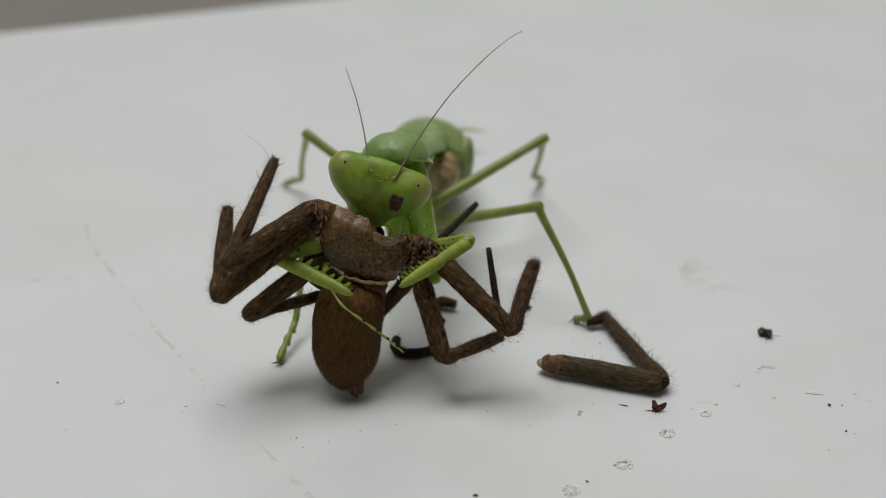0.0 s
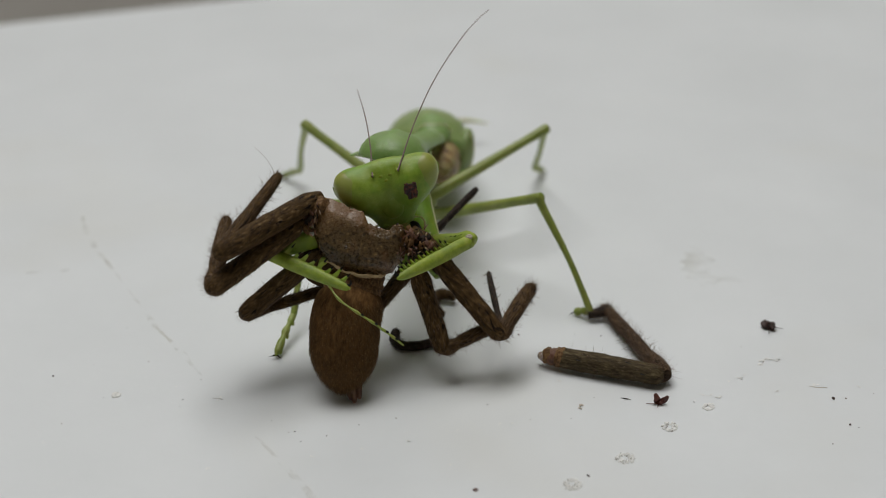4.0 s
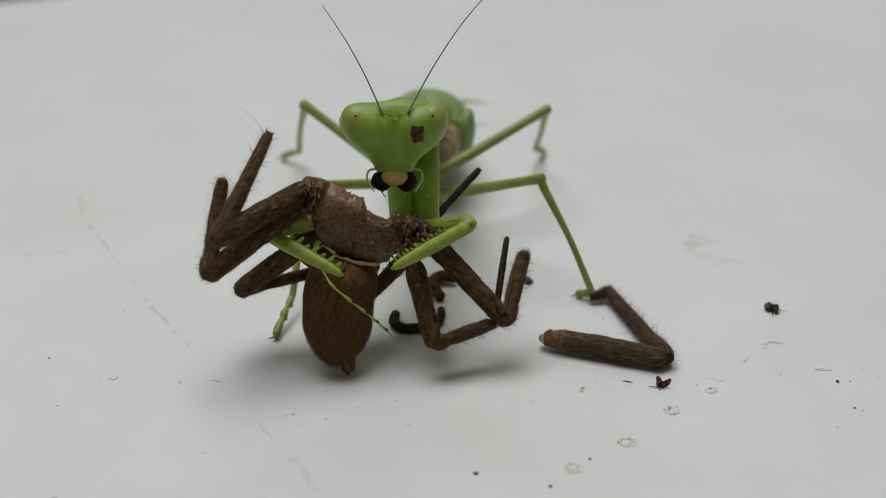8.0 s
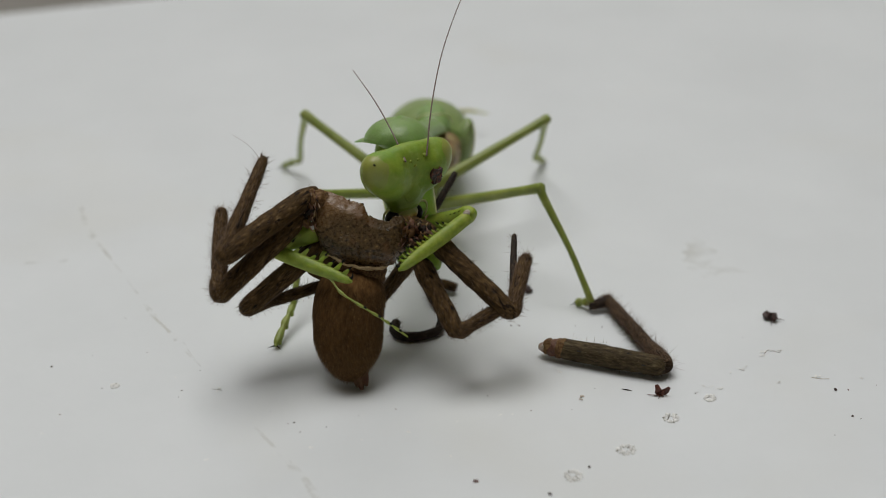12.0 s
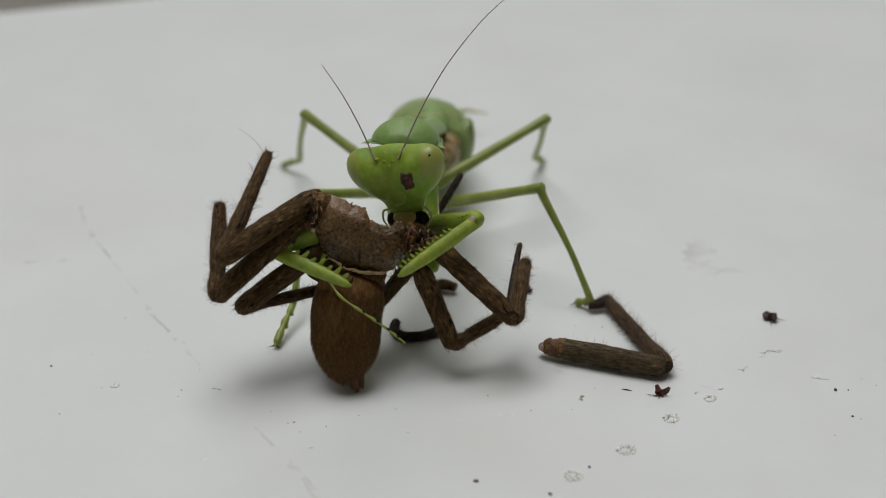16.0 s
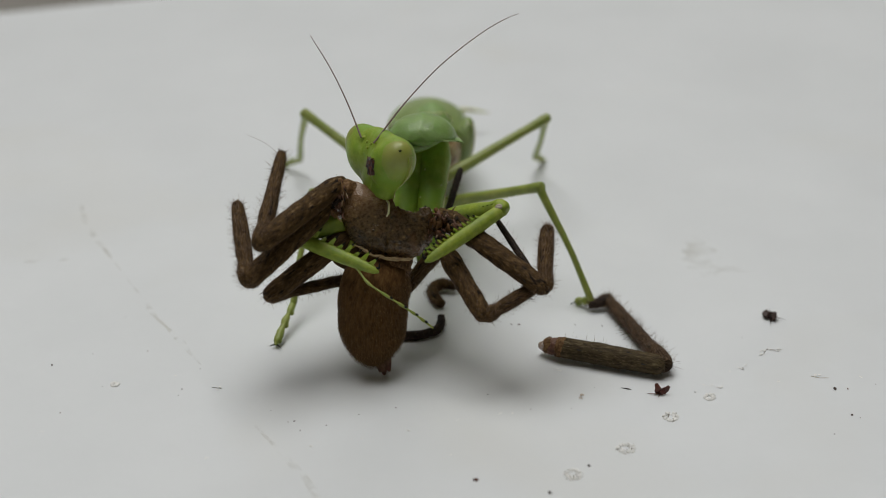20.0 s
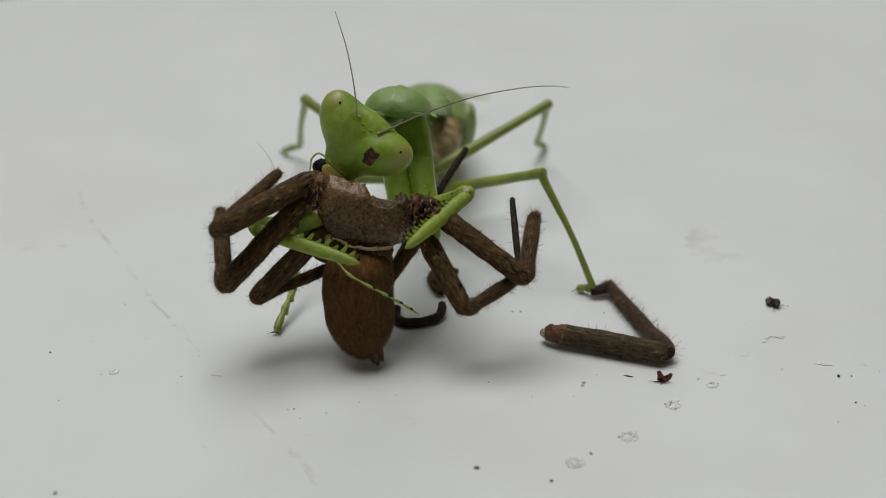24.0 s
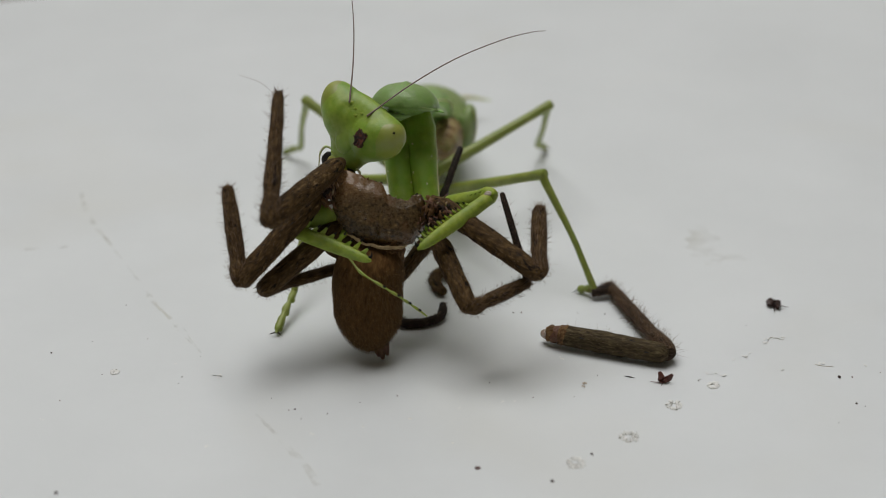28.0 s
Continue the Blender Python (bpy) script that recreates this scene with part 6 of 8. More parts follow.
    walk(spider_legs['left_two_shin'], [
        (0, at(-5.90, -5.00, 2.10, -0.8, -0.4, -1.4)), (0.5, at(-5.90, -5.00, 2.10, -12.9, -0.3, -5.2)), (1, at(-5.90, -5.00, 2.10, -6.4, -0.0, -5.6)),
        (1.5, at(-5.90, -5.00, 2.10, 5.1, -0.2, -4.7)), (2, at(-5.90, -5.00, 2.10, -2.7, 0.2, -3.2)), (2.5, at(-5.90, -5.00, 2.10, -9.2, 1.5, -0.5)),
        (3, at(-5.90, -5.00, 2.10, -15.0, -0.1, -5.0)), (3.5, at(-5.90, -5.00, 2.10, -19.9, 0.0, -5.1)), (6, at(-5.90, -5.00, 2.10, -8.2, -0.9, -9.3)),
        (6.5, at(-5.90, -5.00, 2.10, -6.9, -0.2, -7.6)), (7, at(-5.90, -5.00, 2.10, 1.1, -0.8, -9.1)), (7.5, at(-5.90, -5.00, 2.10, -1.4, 0.6, -3.5)),
        (8, at(-5.90, -5.00, 2.10, 9.6, -0.6, -5.0)), (8.5, at(-5.90, -5.00, 2.10, 8.7, -0.5, -3.5)), (9, at(-5.90, -5.00, 2.10, -1.5, -0.0, -2.1)),
        (9.5, at(-5.90, -5.00, 2.10, -4.9, 0.3, -0.4)), (10, at(-5.90, -5.00, 2.10, -6.2, -0.4, -0.8)), (10.5, at(-5.90, -5.00, 2.10, -3.7, -0.7, 0.4)),
        (11, at(-5.90, -5.00, 2.10, -4.8, -0.5, 1.8)), (11.5, at(-5.90, -5.00, 2.10, -1.7, -0.3, -0.2)), (12, at(-5.90, -5.00, 2.10, -7.5, 0.0, -2.7)),
        (12.5, at(-5.90, -5.00, 2.10, -2.8, -0.8, -4.7)), (14.5, at(-5.90, -5.00, 2.10, -5.8, -1.6, -5.3)), (15, at(-5.90, -5.00, 2.10, -4.1, -1.2, -3.6)),
        (15.5, at(-5.90, -5.00, 2.10, -1.0, -0.5, -0.8)), (16, at(-5.90, -5.00, 2.10, 0.6, -0.6, -0.9)), (16.5, at(-5.90, -5.00, 2.10, 7.1, -0.7, -0.6)),
        (17, at(-5.90, -5.00, 2.10, -1.5, -0.3, 0.3)), (17.5, at(-5.90, -5.00, 2.10, -2.4, -0.3, 1.2)), (18, at(-5.90, -5.00, 2.10, -3.3, -0.6, 1.5)),
        (18.5, at(-5.90, -5.00, 2.10, -6.7, -0.7, 1.3)), (19, at(-5.90, -5.00, 2.10, -5.3, -0.9, 0.8)), (19.5, at(-5.90, -5.00, 2.10, -7.2, -1.3, 2.7)),
        (20, at(-5.90, -5.00, 2.10, -11.9, -1.3, 5.7)), (20.5, at(-5.90, -5.00, 2.10, -10.3, -1.9, 3.8)), (21, at(-5.90, -5.00, 2.10, -18.8, -1.9, 3.3)),
        (21.5, at(-5.90, -5.00, 2.10, -17.6, -1.7, 2.4)), (23.5, at(-5.90, -5.00, 2.10, -5.0, 0.0, 3.5)), (24, at(-5.90, -5.00, 2.10, -20.1, -0.0, 3.0)),
        (24.5, at(-5.90, -5.00, 2.10, -20.4, -1.8, 0.6)), (25, at(-5.90, -5.00, 2.10, -12.7, -0.6, 4.9)), (26, at(-5.90, -5.00, 2.10, -0.8, -1.3, 3.7)),
        (26.5, at(-5.90, -5.00, 2.10, -0.4, -0.5, 5.8)), (27, at(-5.90, -5.00, 2.10, 14.4, -0.6, 2.6)), (28, at(-5.90, -5.00, 2.10, 6.2, -0.5, 2.8)),
    ])
    walk(spider_legs['right_three'], [
        (0, at(3.20, -0.50, -3.00, -6.3, 1.7, -16.0)), (0.5, at(3.20, -0.50, -3.00, -6.3, 1.7, -16.0)), (1, at(3.20, -0.50, -3.00, -0.7, 0.3, -16.0)),
        (1.5, at(3.20, -0.50, -3.00, -2.2, 2.4, -13.3)), (2, at(3.20, -0.50, -3.00, -1.1, -0.0, -14.0)), (2.5, at(3.20, -0.50, -3.00, 6.2, 0.7, -11.7)),
        (3, at(3.20, -0.50, -3.00, -0.6, 3.9, -16.1)), (5.5, at(3.20, -0.50, -3.00, -0.5, -1.0, -19.6)), (6, at(3.20, -0.50, -3.00, 0.5, -0.7, -18.0)),
        (6.5, at(3.20, -0.50, -3.00, 3.3, -1.4, -17.7)), (7, at(3.20, -0.50, -3.00, 7.3, -3.8, -19.6)), (7.5, at(3.20, -0.50, -3.00, 3.3, -1.5, -15.1)),
        (8, at(3.20, -0.50, -3.00, 5.3, -3.0, -11.8)), (8.5, at(3.20, -0.50, -3.00, 4.3, -1.1, -11.0)), (9, at(3.20, -0.50, -3.00, -1.8, 1.0, -13.2)),
        (10, at(3.20, -0.50, -3.00, -18.3, 11.6, -5.0)), (10.5, at(3.20, -0.50, -3.00, -17.8, 13.1, -3.8)), (11, at(3.20, -0.50, -3.00, -16.7, 13.6, -3.3)),
        (11.5, at(3.20, -0.50, -3.00, -11.4, 8.3, -4.8)), (14.5, at(3.20, -0.50, -3.00, -1.9, -0.3, -7.1)), (15, at(3.20, -0.50, -3.00, -2.2, -0.2, -6.9)),
        (16, at(3.20, -0.50, -3.00, -3.5, 1.8, -4.5)), (16.5, at(3.20, -0.50, -3.00, 0.3, -2.1, -3.7)), (17, at(3.20, -0.50, -3.00, -3.3, 1.4, 0.5)),
        (17.5, at(3.20, -0.50, -3.00, -5.9, 3.2, 0.7)), (18, at(3.20, -0.50, -3.00, -4.9, 2.5, -0.0)), (18.5, at(3.20, -0.50, -3.00, -5.9, 5.7, 0.8)),
        (19, at(3.20, -0.50, -3.00, -5.7, 4.0, -1.8)), (19.5, at(3.20, -0.50, -3.00, -8.7, 4.8, 2.9)), (20, at(3.20, -0.50, -3.00, -14.3, 7.7, 7.4)),
        (20.5, at(3.20, -0.50, -3.00, -16.4, 8.6, 6.1)), (21, at(3.20, -0.50, -3.00, -16.8, 7.9, 3.1)), (21.5, at(3.20, -0.50, -3.00, -16.9, 8.9, 0.5)),
        (24, at(3.20, -0.50, -3.00, -3.8, 2.8, -12.2)), (24.5, at(3.20, -0.50, -3.00, -5.9, 1.8, -11.8)), (25, at(3.20, -0.50, -3.00, -8.7, 5.9, -2.9)),
        (25.5, at(3.20, -0.50, -3.00, -9.2, 7.6, 5.2)), (26, at(3.20, -0.50, -3.00, -10.7, 6.6, 6.6)), (26.5, at(3.20, -0.50, -3.00, -11.6, 5.8, 5.3)),
        (27, at(3.20, -0.50, -3.00, -10.4, 5.5, 5.0)), (27.5, at(3.20, -0.50, -3.00, -5.6, 1.2, 3.0)), (28, at(3.20, -0.50, -3.00, -8.0, 4.9, 3.9)),
    ])
    walk(spider_legs['left_one'], [
        (0, at(-3.39, 3.40, 0.30, 0.0, -34.3, -143.1)), (1, at(-3.08, 3.34, 0.30, -0.0, -42.4, -152.3)), (2, at(-3.28, 3.19, 0.30, -0.0, -43.3, -143.8)),
        (3, at(-2.80, 3.56, 0.30, -0.0, -30.7, -150.0)), (6, at(-3.35, 3.58, 0.30, -0.0, -34.7, -146.8)), (7, at(-3.14, 3.61, 0.30, 0.0, -30.4, -146.8)),
        (8, at(-3.54, 3.08, 0.30, -0.0, -38.9, -144.0)), (9, at(-3.42, 3.44, 0.30, -0.0, -38.8, -142.8)), (10, at(-2.92, 3.53, 0.30, 0.0, -21.5, -144.7)),
        (11, at(-3.24, 3.45, 0.30, 0.0, -23.7, -141.3)), (12, at(-3.20, 3.50, 0.30, 0.0, -33.1, -144.8)), (15, at(-3.12, 3.46, 0.30, 0.0, -33.1, -143.9)),
        (16, at(-3.16, 3.45, 0.30, 0.0, -32.0, -145.1)), (17, at(-3.32, 3.45, 0.30, -0.0, -27.7, -142.8)), (18, at(-3.33, 3.46, 0.30, 0.0, -24.4, -141.5)),
        (19, at(-3.44, 3.44, 0.30, 0.0, -28.1, -140.4)), (19.5, at(-3.38, 3.44, 0.30, 1.3, -34.7, -141.7)), (20, at(-3.24, 3.48, 0.30, 1.1, -40.1, -141.3)),
        (20.5, at(-3.07, 3.58, 0.30, -0.9, -36.9, -139.8)), (21, at(-2.98, 3.64, 0.30, -0.6, -39.2, -142.3)), (23.5, at(-3.06, 3.48, 0.30, -0.6, -26.8, -141.7)),
        (24, at(-3.05, 3.42, 0.30, -0.2, -32.5, -156.2)), (24.5, at(-2.86, 3.63, 0.30, 3.2, -31.6, -173.2)), (25, at(-2.68, 3.84, 0.30, 0.1, -22.1, -172.4)),
        (26, at(-3.16, 3.59, 0.30, -0.2, -35.8, -156.5)), (26.5, at(-2.78, 3.82, 0.30, -1.0, -28.9, -169.7)), (27, at(-2.88, 3.44, 0.30, 0.4, -29.9, -145.6)),
        (28, at(-2.62, 3.97, 0.30, -0.2, -47.6, -139.3)),
    ])
    walk(spider_legs['left_one_shin'], [
        (0, at(8.60, 0.00, -0.00, -18.0, -1.3, -150.7)), (0.5, at(8.60, 0.00, -0.00, -20.0, 5.9, -156.1)), (1, at(8.60, 0.00, -0.00, -21.5, 14.7, -159.6)),
        (1.5, at(8.60, 0.00, 0.00, -22.2, 5.9, -151.8)), (2, at(8.60, -0.00, -0.00, -24.0, 2.4, -152.3)), (2.5, at(8.60, 0.00, 0.00, -19.9, 10.8, -151.8)),
        (3, at(8.60, -0.00, -0.00, -15.8, 14.6, -156.1)), (3.5, at(8.60, -0.00, 0.00, -15.0, 16.6, -159.9)), (5.5, at(8.60, 0.00, 0.00, -14.1, 2.4, -158.7)),
        (6, at(8.60, 0.00, -0.00, -14.3, 0.6, -158.4)), (6.5, at(8.60, 0.00, 0.00, -14.1, 2.0, -155.7)), (7, at(8.60, 0.00, 0.00, -14.3, 1.7, -154.1)),
        (7.5, at(8.60, -0.00, -0.00, -17.6, 1.1, -151.8)), (8, at(8.60, -0.00, -0.00, -21.0, -3.5, -149.8)), (8.5, at(8.60, 0.00, 0.00, -21.1, -2.0, -149.7)),
        (9, at(8.60, 0.00, 0.00, -20.1, 1.6, -152.5)), (9.5, at(8.60, 0.00, -0.00, -15.5, 7.3, -151.3)), (10, at(8.60, -0.00, -0.00, -11.8, 13.5, -150.8)),
        (10.5, at(8.60, -0.00, 0.00, -11.9, 10.6, -149.7)), (11, at(8.60, -0.00, 0.00, -12.8, 8.3, -150.2)), (11.5, at(8.60, 0.00, 0.00, -15.4, 7.1, -150.2)),
        (12, at(8.60, 0.00, -0.00, -17.8, 7.7, -152.5)), (12.5, at(8.60, 0.00, -0.00, -18.0, 4.2, -153.1)), (14.5, at(8.60, 0.00, -0.00, -17.1, 3.5, -153.9)),
        (15, at(8.60, -0.00, -0.00, -17.0, 3.1, -152.3)), (15.5, at(8.60, 0.00, 0.00, -17.1, 5.1, -150.1)), (16, at(8.60, -0.00, -0.00, -17.5, 3.7, -150.7)),
        (16.5, at(8.60, 0.00, 0.00, -16.3, 3.7, -149.4)), (17, at(8.60, 0.00, 0.00, -14.6, 3.7, -150.8)), (17.5, at(8.60, 0.00, 0.00, -13.4, 5.1, -150.3)),
        (18, at(8.60, 0.00, -0.00, -13.0, 5.8, -149.9)), (18.5, at(8.60, 0.00, 0.00, -13.4, 6.4, -151.1)), (19, at(8.60, 0.00, -0.00, -14.1, 4.1, -152.4)),
        (19.5, at(8.60, 0.00, 0.00, -17.1, 9.7, -152.0)), (20, at(8.60, -0.00, 0.00, -20.8, 10.3, -150.3)), (20.5, at(8.60, -0.00, -0.00, -22.2, 10.9, -151.7)),
        (21, at(8.60, 0.00, -0.00, -22.7, 16.1, -154.0)), (21.5, at(8.60, 0.00, 0.00, -22.0, 16.8, -153.6)), (23.5, at(8.60, 0.00, -0.00, -14.4, 7.1, -148.4)),
        (24, at(8.60, -0.00, -0.00, -13.1, 22.6, -167.0)), (24.5, at(8.60, -0.00, 0.00, -11.9, 6.3, -168.3)), (25, at(8.60, -0.00, 0.00, -10.1, 15.3, -162.8)),
        (26, at(8.60, -0.00, -0.00, -24.7, 23.5, -154.9)), (26.5, at(8.60, 0.00, 0.00, -18.4, -34.7, -139.6)), (27, at(8.60, 0.00, 0.00, -21.7, 1.2, -141.6)),
        (28, at(8.60, 0.00, 0.00, -32.5, -19.0, -135.5)),
    ])
    walk(mantis_parts["head"], [
        (0, at(-5.15, -17.75, 14.05, 92.2, 18.2, -3.2)), (0.5, at(-5.39, -17.75, 14.15, 98.4, 26.0, 15.9)), (1, at(-5.39, -17.58, 14.58, 97.1, 27.3, 15.6)),
        (1.5, at(-5.57, -17.29, 14.97, 83.2, 26.5, -8.6)), (2, at(-5.81, -17.41, 14.88, 83.7, 19.4, -20.0)), (2.5, at(-4.82, -17.88, 13.95, 92.6, -5.1, -35.7)),
        (3, at(-4.75, -17.86, 13.84, 91.7, -12.4, -0.6)), (3.5, at(-5.01, -17.91, 13.47, 88.0, -16.4, 1.0)), (5.5, at(-4.05, -18.16, 13.70, 113.0, 14.2, 51.6)),
        (6, at(-4.21, -18.29, 13.46, 118.5, 18.4, 50.1)), (6.5, at(-4.29, -18.19, 13.64, 115.2, 16.2, 47.5)), (7, at(-4.37, -17.56, 14.30, 109.2, 27.1, 39.8)),
        (7.5, at(-4.58, -16.86, 15.49, 74.3, 7.0, 6.9)), (8, at(-4.16, -16.91, 15.92, 75.7, 1.8, 4.4)), (8.5, at(-3.96, -17.00, 15.92, 73.8, 1.8, 8.7)),
        (9, at(-3.90, -17.94, 14.65, 80.0, 1.6, 5.9)), (9.5, at(-3.47, -18.29, 14.02, 86.7, -8.7, -29.5)), (10, at(-3.73, -18.40, 13.95, 94.0, -8.7, -25.5)),
        (10.5, at(-4.17, -18.18, 14.04, 92.2, -15.7, -26.4)), (11, at(-4.15, -18.37, 13.94, 105.3, -20.7, -30.5)), (11.5, at(-3.66, -18.22, 14.15, 92.4, -10.9, 10.0)),
        (12, at(-3.27, -18.42, 14.14, 97.7, 2.7, 39.1)), (12.5, at(-3.42, -18.30, 14.42, 103.2, 11.0, 43.6)), (14.5, at(-3.30, -18.59, 14.29, 87.3, -2.4, 29.1)),
        (15, at(-3.82, -18.38, 14.44, 79.4, -10.0, 15.4)), (15.5, at(-4.02, -18.22, 14.32, 83.5, -12.3, 5.3)), (16, at(-4.23, -18.32, 13.96, 93.9, -14.3, -24.0)),
        (16.5, at(-4.29, -18.09, 14.52, 88.7, -16.4, -26.9)), (17, at(-4.89, -18.54, 14.14, 82.3, 1.6, -22.6)), (17.5, at(-4.74, -18.65, 14.08, 80.0, -2.9, -35.6)),
        (18, at(-4.67, -18.80, 14.39, 85.6, -1.4, -32.3)), (18.5, at(-4.79, -19.58, 14.22, 80.7, 4.8, -26.8)), (19, at(-4.56, -19.48, 15.02, 65.6, -0.9, -30.5)),
        (19.5, at(-5.02, -19.20, 15.41, 71.5, -5.9, -59.6)), (20, at(-5.15, -19.16, 15.44, 86.1, -8.6, -58.7)), (20.5, at(-4.96, -19.08, 15.53, 83.9, -15.6, -60.3)),
        (21, at(-4.75, -19.46, 15.14, 84.8, -13.1, -56.1)), (21.5, at(-4.44, -19.75, 14.99, 93.3, -11.1, -50.0)), (23.5, at(-5.46, -17.77, 15.46, 81.2, 7.7, -36.9)),
        (24, at(-5.94, -17.90, 15.05, 76.4, 32.1, -25.3)), (24.5, at(-6.66, -17.87, 15.10, 73.3, 25.9, -35.4)), (25, at(-6.47, -17.85, 15.61, 80.1, 21.1, -50.3)),
        (25.5, at(-7.01, -17.54, 16.18, 88.3, -0.4, -73.5)), (26, at(-6.90, -17.77, 16.00, 93.8, 1.0, -67.8)), (26.5, at(-6.82, -17.89, 15.54, 94.3, -2.0, -61.5)),
        (27, at(-6.56, -17.91, 15.47, 95.8, -1.9, -60.0)), (27.5, at(-6.29, -16.98, 16.36, 71.4, -0.2, -48.7)), (28, at(-6.32, -17.43, 15.98, 75.1, 16.1, -43.3)),
    ])
    walk(mantis_parts["antenna_left"], [
        (0, at(-0.91, 0.39, 0.95, 19.6, 54.6, 135.8)), (0.5, at(-0.91, 0.39, 0.95, -12.5, 71.4, 118.3)), (1, at(-0.91, 0.39, 0.95, -12.6, 64.9, 117.2)),
        (1.5, at(-0.91, 0.39, 0.95, 16.7, 50.1, 141.2)), (2, at(-0.91, 0.39, 0.95, 27.8, 41.1, 136.1)), (2.5, at(-0.91, 0.39, 0.95, 59.9, 29.9, 142.2)),
        (3, at(-0.91, 0.39, 0.95, 24.7, 59.6, 119.3)), (3.5, at(-0.91, 0.39, 0.95, 19.5, 62.8, 104.0)), (5.5, at(-0.91, 0.39, 0.95, -110.1, 53.4, 20.4)),
        (6, at(-0.91, 0.39, 0.95, -108.5, 61.4, 25.8)), (6.5, at(-0.91, 0.39, 0.95, -108.8, 58.1, 23.3)), (7, at(-0.91, 0.39, 0.95, -69.9, 67.9, 68.2)),
        (7.5, at(-0.91, 0.39, 0.95, -9.1, 35.9, 108.0)), (8, at(-0.91, 0.39, 0.95, 2.9, 29.0, 120.1)), (8.5, at(-0.91, 0.39, 0.95, -4.2, 25.3, 115.4)),
        (9, at(-0.91, 0.39, 0.95, 3.4, 35.3, 118.7)), (9.5, at(-0.91, 0.39, 0.95, 41.7, 20.7, 136.7)), (10, at(-0.91, 0.39, 0.95, 46.8, 40.6, 131.4)),
        (10.5, at(-0.91, 0.39, 0.95, 52.3, 38.7, 128.8)), (11, at(-0.91, 0.39, 0.95, 60.5, 45.5, 131.9)), (11.5, at(-0.91, 0.39, 0.95, 12.8, 65.4, 109.6)),
        (12, at(-0.91, 0.39, 0.95, -61.1, 69.9, 63.6)), (12.5, at(-0.91, 0.39, 0.95, -78.5, 76.4, 62.6)), (14.5, at(-0.91, 0.39, 0.95, -17.1, 53.1, 105.9)),
        (15, at(-0.91, 0.39, 0.95, -1.8, 41.0, 110.5)), (15.5, at(-0.91, 0.39, 0.95, 13.1, 40.0, 118.2)), (16, at(-0.91, 0.39, 0.95, 45.0, 33.6, 133.0)),
        (16.5, at(-0.91, 0.39, 0.95, 42.7, 29.3, 122.9)), (17, at(-0.91, 0.39, 0.95, 33.7, 36.5, 131.3)), (17.5, at(-0.91, 0.39, 0.95, 44.6, 21.1, 133.7)),
        (18, at(-0.91, 0.39, 0.95, 43.1, 28.9, 130.5)), (18.5, at(-0.91, 0.39, 0.95, 33.2, 30.7, 136.9)), (19, at(-0.91, 0.39, 0.95, 27.8, 12.4, 127.3)),
        (19.5, at(-0.91, 0.39, 0.95, 50.0, -18.3, 137.8)), (20, at(-0.91, 0.39, 0.95, 58.2, -1.4, 138.3)), (20.5, at(-0.91, 0.39, 0.95, 58.9, -7.6, 131.3)),
        (21, at(-0.91, 0.39, 0.95, 56.9, 1.9, 133.3)), (21.5, at(-0.91, 0.39, 0.95, 59.6, 14.3, 135.9)), (23.5, at(-0.91, 0.39, 0.95, 40.5, 14.0, 140.7)),
        (24, at(-0.91, 0.39, 0.95, 27.5, 35.9, 156.1)), (24.5, at(-0.91, 0.39, 0.95, 29.7, 28.7, 151.6)), (25, at(-0.91, 0.39, 0.95, 51.4, 18.3, 149.1)),
        (25.5, at(-0.91, 0.39, 0.95, 78.7, -11.3, 130.6)), (26, at(-0.91, 0.39, 0.95, 72.3, -1.0, 139.8)), (26.5, at(-0.91, 0.39, 0.95, 69.5, 9.2, 134.7)),
        (27, at(-0.91, 0.39, 0.95, 70.3, 13.6, 135.3)), (27.5, at(-0.91, 0.39, 0.95, 47.9, 13.8, 140.7)), (28, at(-0.91, 0.39, 0.95, 43.6, 24.5, 139.7)),
    ])
